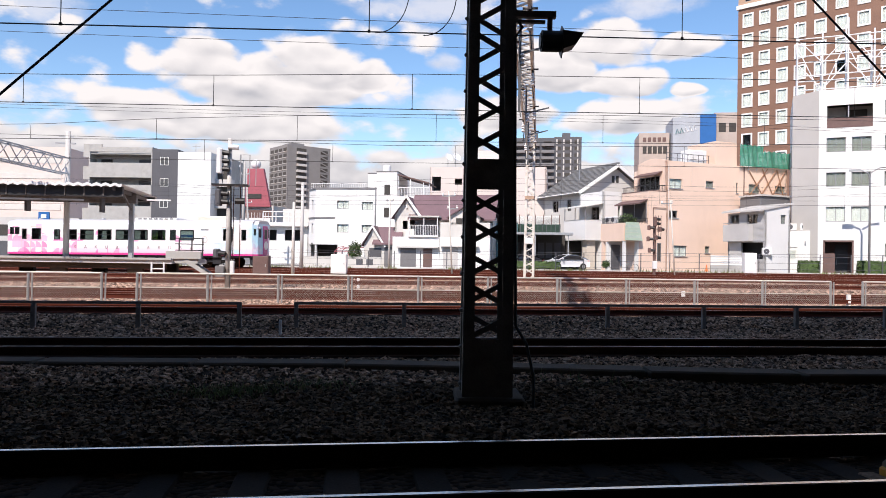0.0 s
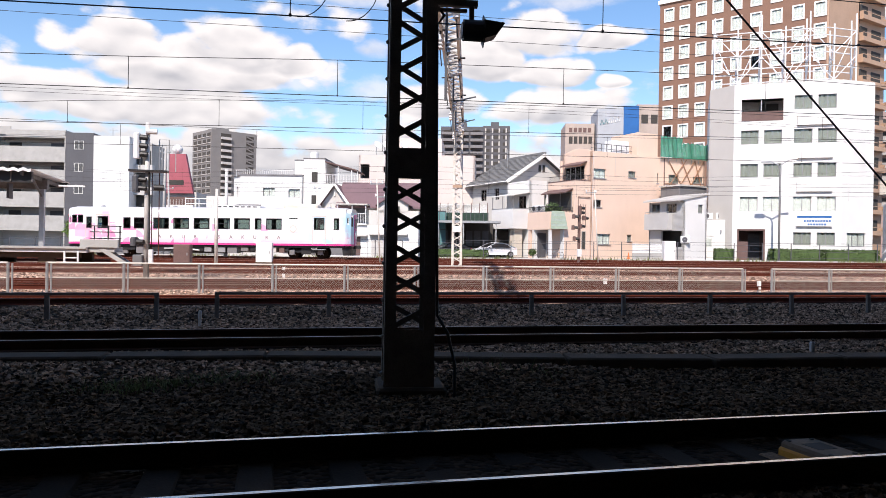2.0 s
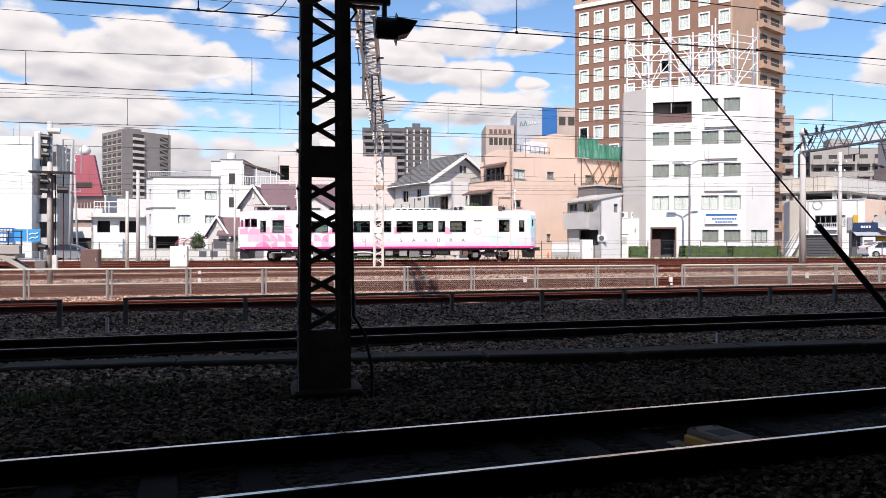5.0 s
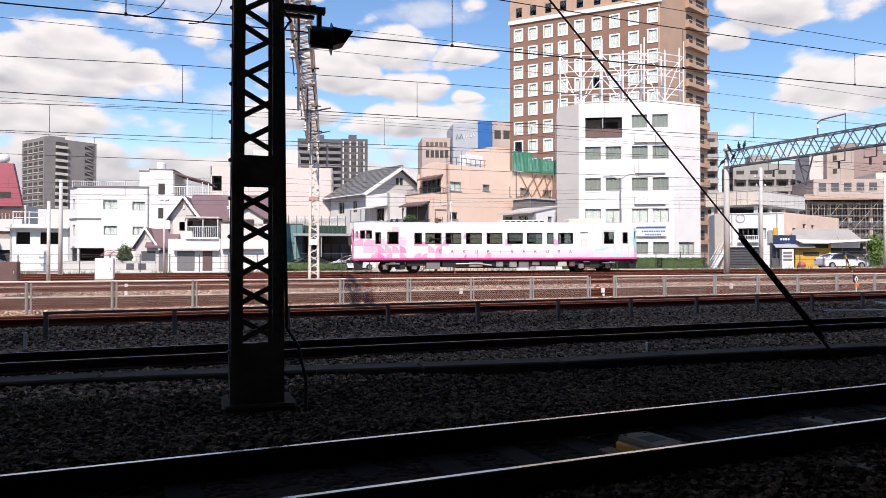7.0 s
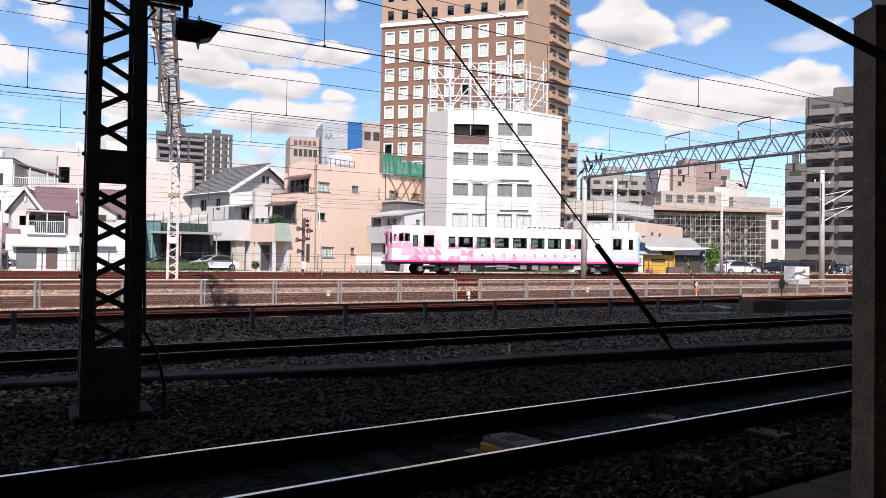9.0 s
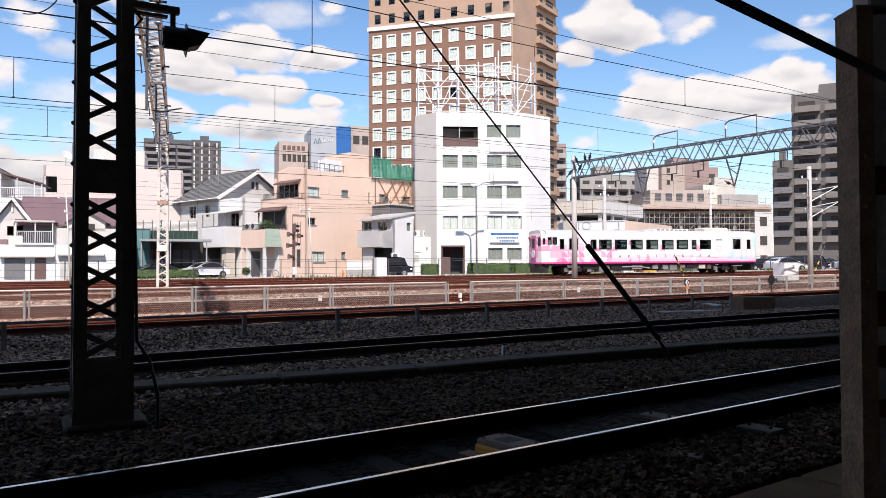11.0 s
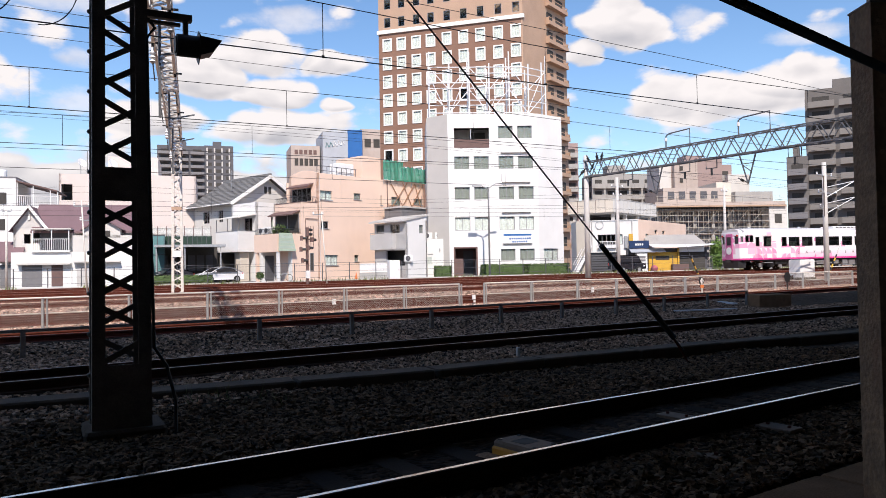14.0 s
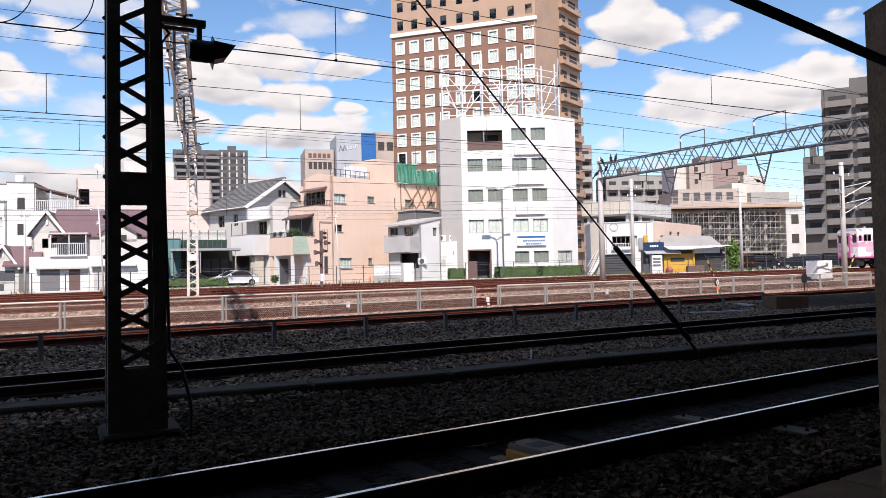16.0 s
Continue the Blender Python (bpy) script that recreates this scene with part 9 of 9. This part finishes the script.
tagged(part("kerb", kerb, "light_concrete"), "pale concrete kerb along the railway fence", "kerb", kind="structure")

tf = thing("town_fence", Matrix(), "dark wire fence on slim posts between railway and street", "fence")
s = -52.0
k = 0
PM = mesh_of("post", Geo().tube([(0, 0, 0), (0, 0, 1.55)], 0.04, 6), "dark_grey")
while s < 62:
    x, y = far_xy(s, 7.5)
    part("post", PM, None, tf, at=pose(x, y, ground_z(x, y) + 0.1))
    s += 2.3
for h in (0.35, 0.85, 1.35, 1.55):
    pts = []
    for i in range(60):
        x, y = far_xy(-52 + 113 * i / 59, 7.5)
        pts.append((x, y, ground_z(x, y) + 0.1 + h))
    part("wire", Geo().tube(pts, 0.012, 4), "dark_grey", tf)


def hedge(u0, u1, v, z0, z1, seed):
    p = Vector((41.2, 59.08)) + R32 @ Vector(((u0 + u1) / 2, v))
    foliage("hedge", pose(p.x, p.y, (z0 + z1) / 2, 0, 0, -32), np.array([(u1 - u0) / 2, 0.4, (z1 - z0) / 2]), int(900 * (u1 - u0)), 0.075, "clipped green hedge in front of the office", "hedge", seed, box=True)


hedge(-3.9, -2.4, -0.55, 0.4, 1.5, 1)
hedge(-1.55, 0.1, -0.55, 0.4, 1.5, 2)
hedge(3.1, 7.4, -0.55, 0.4, 1.55, 3)
hedge(7.4, 11.7, -0.2, 0.4, 1.55, 4)
foliage("potted_plant", pose(26.1, 64.9, 4.75), np.array([1.15, 0.7, 1.0]), 1700, 0.1, "leafy green plant on a balcony", "plant", 5)
foliage("shrub", pose(1.1, 70.6, 1.75), np.array([0.85, 0.7, 1.2]), 1500, 0.09, "round clipped green shrub", "shrub", 6)
foliage("low_hedge", pose(16.8, 66.2, 0.75, 0, 0, -16), np.array([3.0, 0.4, 0.3]), 1800, 0.09, "low clipped hedge beside a car park", "hedge", 7, box=True)
foliage("ivy", AWAY @ pose(64.0, 44.9, 2.2), np.array([1.1, 0.8, 2.0]), 2200, 0.12, "bright green climbing plant at the shop's end", "plant", 8, mat="fresh_leaf")
TREE = foliage("street_tree", pose(-16.5, 70.0, 2.35), np.array([1.25, 1.1, 1.15]), 1500, 0.11, "light green young street tree", "tree", 9, mat="fresh_leaf")
foliage("shrub", pose(24.0, 64.8, 0.9), np.array([0.5, 0.4, 0.45]), 500, 0.09, "small bushy plant beside a porch", "shrub", 10)
part("trunk", Geo().tube([(0, 0, -2.5), (0.05, 0, -1.2), (-0.1, 0.1, 0.5)], 0.08, 8, 0.03), "timber", TREE)
part("limb", Geo().tube([(0.03, 0, -1.0), (0.6, 0.2, 0.2)], 0.04, 6, 0.015), "timber", TREE)
part("limb", Geo().tube([(0.0, 0, -0.8), (-0.6, -0.2, 0.3)], 0.04, 6, 0.015), "timber", TREE)

# weeds along the fence and between the tracks
rng = np.random.default_rng(12)
gw = Geo()
for i in range(5200):
    s_, n_ = rng.uniform(-60, 60), 6.3 + rng.normal(0, 0.45)
    x, y = far_xy(s_, n_)
    if noise.noise((x * 0.25, y * 0.2, 3.0)) < 0.02:
        continue
    z = ground_z(x, y)
    h = rng.uniform(0.12, 0.5)
    a = rng.uniform(0, 6.28)
    dx, dy = math.cos(a) * 0.05, math.sin(a) * 0.05
    k = len(gw.v)
    gw.v += [(x - dx, y - dy, z - 0.05), (x + dx, y + dy, z - 0.05), (x + rng.normal(0, 0.1), y + rng.normal(0, 0.1), z + h)]
    gw.f.append((k, k + 1, k + 2))
tagged(part("weeds", gw, "weed"), "dry grass and weeds along the fence", "grass", kind="stuff")
gw = Geo()
for cx, cy, cnt, hh in ((-1.4, 8.6, 520, 0.13), (-0.4, 8.85, 260, 0.11), (2.85, 8.9, 26, 0.26), (-3.4, 8.2, 60, 0.1), (3.1, 8.7, 30, 0.1)):
    for i in range(cnt):
        x, y = cx + rng.normal(0, 0.3), cy + rng.normal(0, 0.14)
        z = bed_z(x, y)
        a = rng.uniform(0, 6.28)
        dx, dy = math.cos(a) * 0.009, math.sin(a) * 0.009
        k = len(gw.v)
        gw.v += [(x - dx, y - dy, z - 0.03), (x + dx, y + dy, z - 0.03), (x + rng.normal(0, 0.06), y + rng.normal(0, 0.06), z + rng.uniform(0.3, 1) * hh)]
        gw.f.append((k, k + 1, k + 2))
tagged(part("track_weeds", gw, "weed"), "thin green weeds growing in the ballast", "grass", kind="stuff")


def car_thing(name, label, paint, at, L=4.4, H=1.48, van=False):
    """A car along x, front to +x."""
    t = thing(name, at, label, "car")
    W = 0.84
    if van:
        side = [(-L / 2, 0.35), (L / 2, 0.35), (L / 2, 0.85), (L / 2 - 0.45, 1.0), (L / 2 - 0.75, H - 0.08), (L / 2 - 1.1, H), (-L / 2 + 0.12, H), (-L / 2, H - 0.15)]
        glassy = [(-L / 2 + 0.15, 1.02), (L / 2 - 0.55, 1.02), (L / 2 - 0.82, H - 0.14), (-L / 2 + 0.15, H - 0.14)]
    else:
        side = [(-L / 2, 0.38), (-L / 2 + 0.06, 0.28), (L / 2 - 0.06, 0.28), (L / 2, 0.42), (L / 2 - 0.01, 0.62), (L / 2 - 0.12, 0.74), (L / 2 - 0.45, 0.85), (L / 2 - 0.95, 0.95), (L / 2 - 1.45, 1.20), (L / 2 - 1.9, H - 0.09), (L / 2 - 2.35, H),
                (-L / 2 + 1.6, H - 0.01), (-L / 2 + 1.0, H - 0.13), (-L / 2 + 0.35, 1.10), (-L / 2 + 0.06, 1.0), (-L / 2, 0.82)]
        glassy = [(-L / 2 + 0.7, 1.0), (L / 2 - 1.15, 0.98), (L / 2 - 1.55, 1.2), (L / 2 - 1.95, H - 0.16), (L / 2 - 2.35, H - 0.1), (-L / 2 + 1.6, H - 0.11), (-L / 2 + 1.1, H - 0.2)]
    body = Geo()
    n = len(side)
    for y, tuck in ((-W + 0.14, 0.06), (-W, 0.0), (W, 0.0), (W - 0.14, 0.06)):
        cx, cz = 0, 0.8
        body.v += [(cx + (x - cx) * (1 - tuck * 0.5), (y if z < 1.0 else y * (0.86 if abs(y) > W - 0.05 else 0.9)), cz + (z - cz) * (1 - tuck)) for x, z in side]
    body.f += [tuple(range(n)), tuple(reversed(range(3 * n, 4 * n)))]
    for k in range(3):
        body.f += [(k * n + i, k * n + (i + 1) % n, (k + 1) * n + (i + 1) % n, (k + 1) * n + i) for i in range(n)]
    part("body", body, paint, t)
    k = len(glassy)
    for sy in (-1, 1):
        part("side_window", Geo().add([(x, sy * (W * 0.93 if z < 1.1 else W * 0.855) + sy * 0.012, z) for x, z in glassy] + [(x, sy * 0.6, z) for x, z in glassy],
                                      [tuple(range(k)) if sy < 0 else tuple(reversed(range(k)))] + [(i, k + i, k + (i + 1) % k, (i + 1) % k) for i in range(k)]), "black_car", t)
        part("mirror", Geo().soft_box(L / 2 - 1.35, sy * 0.9 - 0.07, 0.98, L / 2 - 1.2, sy * 0.9 + 0.07, 1.1, 0.02), paint, t)
    if not van:
        part("windscreen", Geo().add([(L / 2 - 0.98, -0.6, 0.975), (L / 2 - 0.98, 0.6, 0.975), (L / 2 - 1.44, 0.58, 1.225), (L / 2 - 1.44, -0.58, 1.225), (L / 2 - 1.86, 0.55, H - 0.085), (L / 2 - 1.86, -0.55, H - 0.085),
                                      (L / 2 - 1.1, -0.6, 0.9), (L / 2 - 1.1, 0.6, 0.9), (L / 2 - 1.95, 0.55, H - 0.15), (L / 2 - 1.95, -0.55, H - 0.15)], [(0, 1, 2, 3), (3, 2, 4, 5), (0, 6, 7, 1), (4, 8, 9, 5)]), "black_car", t)
        part("rear_window", Geo().add([(-L / 2 + 0.40, -0.58, 1.13), (-L / 2 + 0.40, 0.58, 1.13), (-L / 2 + 0.95, 0.54, H - 0.135), (-L / 2 + 0.95, -0.54, H - 0.135), (-L / 2 + 0.5, -0.58, 1.05), (-L / 2 + 0.5, 0.58, 1.05)], [(0, 3, 2, 1), (0, 1, 5, 4)]), "black_car", t)
    for x in (-L / 2 + 0.75, L / 2 - 0.8):
        for sy in (-1, 1):
            w = part("wheel", Geo().tube([(0, -0.1, 0), (0, 0.1, 0)], 0.31, 18), "rubber", t, at=pose(x, sy * (W - 0.08), 0.31))
            part("rim", Geo().tube([(0, -0.105, 0), (0, 0.105, 0)], 0.19, 12), "galv", w)
    for sy in (-1, 1):
        part("headlight", Geo().soft_box(L / 2 - 0.2, sy * 0.6 - 0.14, 0.6, L / 2 + 0.025, sy * 0.6 + 0.14, 0.74, 0.03), "white_steel", t)
        part("tail_light", Geo().soft_box(-L / 2 - 0.015, sy * 0.64 - 0.1, 0.75, -L / 2 + 0.08, sy * 0.64 + 0.1, 0.95, 0.02), "red", t)
    return t


def on_street(x, y):
    return ground_z(x, y) + 0.065


car_thing("hatchback_car", "white hatchback parked beside a carport", "white_car", pose(21.4, 68.6, on_street(21, 68), 0, 0, 196), 4.4, 1.48)
car_thing("hatchback_car", "dark car parked inside a carport", "black_car", pose(17.2, 69.6, on_street(17, 69), 0, 0, 196), 4.2, 1.45)
car_thing("hatchback_car", "silver car parked on the street corner", "grey_car", pose(-9.5, 72.5, on_street(-9, 72), 0, 0, -16), 4.4, 1.5)
WAGON = car_thing("wagon_car", "white wagon driving slowly past the shop", "white_car", pose(0, 0, 0), 4.6, 1.5)
for az_, far_, paint, label, L_, H_, boxy in ((58.3, 104, "red_car", "dark red hatchback in the car park", 3.9, 1.5, False), (59.2, 100, "black_car", "dark hatchback in the car park", 4.2, 1.5, False), (60.4, 104, "grey_car", "silver minivan in the car park", 4.4, 1.75, True),
                                                 (61.9, 100, "black_car", "black minivan in the car park", 4.5, 1.8, True), (63.2, 101, "white_car", "white hatchback in the car park", 4.0, 1.5, False), (64.6, 98, "grey_car", "silver hatchback in the car park", 4.2, 1.5, False)):
    x, y = far_ * math.sin(radians(az_)), far_ * math.cos(radians(az_))
    car_thing("minivan_car" if boxy else "hatchback_car", label, paint, pose(x, y, on_street(x, y), 0, 0, -52), L_, H_, boxy)
VAN = car_thing("box_van", "small black boxy van driving along the street", "black_car", pose(0, 0, 0), 3.4, 1.75, True)

# billboards at the far left of the street
bb = thing("billboard", pose(-24.0, 80.5, 0, 0, 0, -8), "dark blue and bright blue billboard panels with white lettering bars", "billboard")
part("panel", Geo().box(7.2, 0, 1.75, 8.72, 0.12, 3.15), "blue_panel", bb)
bright = material("bright_blue_panel", (0.03, 0.30, 0.66), 0.5, vary=0.06)
part("panel", Geo().box(8.76, 0, 1.85, 9.8, 0.12, 3.03), bright, bb)
part("panel", Geo().box(9.92, 0, 1.85, 11.0, 0.12, 3.03), bright, bb)
for k, z in enumerate((2.72, 2.3, 1.9)):
    for i in range(5 - k):
        part("letter_bar", Geo().box(7.3 + 0.27 * i, -0.02, z, 7.5 + 0.27 * i, 0.0, z + 0.28), "white_steel", bb)
for z in (2.1, 2.5):
    part("wave_mark", Geo().tube([(10.1, -0.02, z), (10.35, -0.02, z + 0.14), (10.6, -0.02, z + 0.05), (10.85, -0.02, z + 0.2)], 0.07, 6), "white_steel", bb)
for x in (7.3, 8.7, 10.9):
    part("post", Geo().box(x, 0.14, 0, x + 0.1, 0.24, 3.1), "galv", bb)
# low white wall and cooler units below the peach house
wl = thing("garden_wall", pose(29.87, 64.5, 0, 0, 0, -16.5), "low white louvred garden wall on a concrete base", "wall")
part("base", Geo().box(2.9, -4.6, 0.3, 6.6, -4.4, 1.0), "concrete", wl)
for i in range(5):
    part("louvre", Geo().box(2.9, -4.62, 1.02 + i * 0.17, 6.6, -4.44, 1.16 + i * 0.17), "white_steel", wl)
air_conditioner(35.6, 58.4, 1.9, -16.5)
tc = thing("traffic_cone", pose(32.6, 62.4, on_street(32, 62)), "small red traffic cone", "cone")
part("cone", Geo().lathe([(0.2, 0), (0.2, 0.03), (0.13, 0.04), (0.03, 0.65), (0.0, 0.66)], n=12), "orange", tc)
bk = thing("bicycle", pose(25.8, 63.6, on_street(25, 63), 0, 0, -10), "black bicycle parked by the porch", "bicycle")
for x in (-0.5, 0.5):
    w = part("wheel", Geo().tube([(x + 0.31 * math.cos(a * math.pi / 10), 0, 0.33 + 0.31 * math.sin(a * math.pi / 10)) for a in range(21)], 0.02, 5), "rubber", bk)
part("bicycle_frame", Geo().tube([(-0.5, 0, 0.33), (-0.15, 0, 0.7), (0.35, 0, 0.75), (0.5, 0, 0.33)], 0.02, 5).tube([(-0.15, 0, 0.7), (0.0, 0, 0.3), (0.35, 0, 0.75)], 0.02, 5), "galv", bk)
part("handlebar", Geo().tube([(0.35, -0.25, 1.0), (0.36, 0, 0.95), (0.35, 0.25, 1.0), (0.36, 0.0, 0.72)], 0.015, 5), "black", bk)
# dishes and masts on the roofs
for x, y, z in ((13.5, 88.5, 12.1), (15.6, 88.0, 12.1), (12.6, 89.0, 12.1)):
    t = thing("satellite_dish", pose(x, y, z, 0, 0, 30), "white rooftop satellite dish on a stub mast", "dish", "rooftop dishes")
    part("mast", Geo().tube([(0, 0, 0), (0, 0, 1.3)], 0.04, 6), "galv", t)
    part("bowl", Geo().lathe([(0.0, 0.0), (0.3, 0.05), (0.55, 0.16), (0.55, 0.19), (0.0, 0.04)], n=14), "white_steel", t, at=pose(0, -0.1, 1.4, 60, 0, 0))
# air conditioners on balconies and walls
for x, y, z, a in ((24.55, 66.6, 4.7, -76), (24.75, 65.7, 4.7, -76)):
    air_conditioner(x, y, z, a)
# garden wall and red pergola before the white house
gl = thing("garden_wall", pose(4.97, 69.0, 0, 0, 0, -16.5), "low white rendered garden wall with small iron grilles", "wall")
part("wall_body", Geo().box(-9.5, 0, -0.1, -1.5, 0.15, 1.15), "offwhite", gl)
part("coping", Geo().box(-9.55, -0.04, 1.15, -1.45, 0.19, 1.22), "light_concrete", gl)
for u in (-3.9, -2.9):
    part("grille", Geo().box(u, -0.03, 0.45, u + 0.65, 0.0, 1.0), "dark_grey", gl)
pg = thing("pergola", pose(4.97, 69.3, 0, 0, 0, -16.5), "red arched carport frame", "pergola")
for u in (-6.2, -5.5, -4.8, -4.1):
    part("hoop", Geo().tube([(u, 0.4, 1.2), (u + 0.05, 0.5, 1.75), (u + 0.25, 1.0, 2.1), (u + 0.5, 2.0, 2.2)], 0.035, 6), "red_panel", pg)
    part("post", Geo().tube([(u, 0.4, 0.0), (u, 0.4, 1.2)], 0.035, 6), "red_panel", pg)
for k in range(4):
    part("purlin", Geo().tube([(-6.2 + 0.14 * k, 0.4 + 0.45 * k, 1.7 + 0.14 * k), (-4.05 + 0.14 * k, 0.4 + 0.45 * k, 1.7 + 0.14 * k)], 0.03, 6), "red_panel", pg)
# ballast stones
scatter_stones("ballast_stones", 46000, (-4.5, 5.55, 13.5, 8.9), (0.013, 0.029), bed_z, "stone", 21, "loose ballast stones coloured dark for shade beside the near track")
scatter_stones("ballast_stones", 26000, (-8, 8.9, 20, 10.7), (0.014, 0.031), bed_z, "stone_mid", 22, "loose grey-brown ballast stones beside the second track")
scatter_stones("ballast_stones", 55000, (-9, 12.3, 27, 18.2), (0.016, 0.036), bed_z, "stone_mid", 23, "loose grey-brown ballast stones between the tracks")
scatter_stones("ballast_stones", 12000, (1.0, 2.75, 9.5, 4.0), (0.013, 0.03), bed_z, "stone", 24, "loose ballast stones coloured dark for shade along the near rail")
scatter_stones("ballast_stones", 30000, (-14, 19.9, 44, 26.5), (0.018, 0.04), lambda x, y: ground_z(x, y) - 0.05, "stone_brown", 25, "rust-brown ballast stones in the sunlight")
scatter_stones("ballast_stones", 26000, (-18, 28.5, 50, 40), (0.02, 0.05), lambda x, y: ground_z(x, y) - 0.05, "stone_brown", 26, "rust-brown ballast stones across the sunlit yard")


motions()
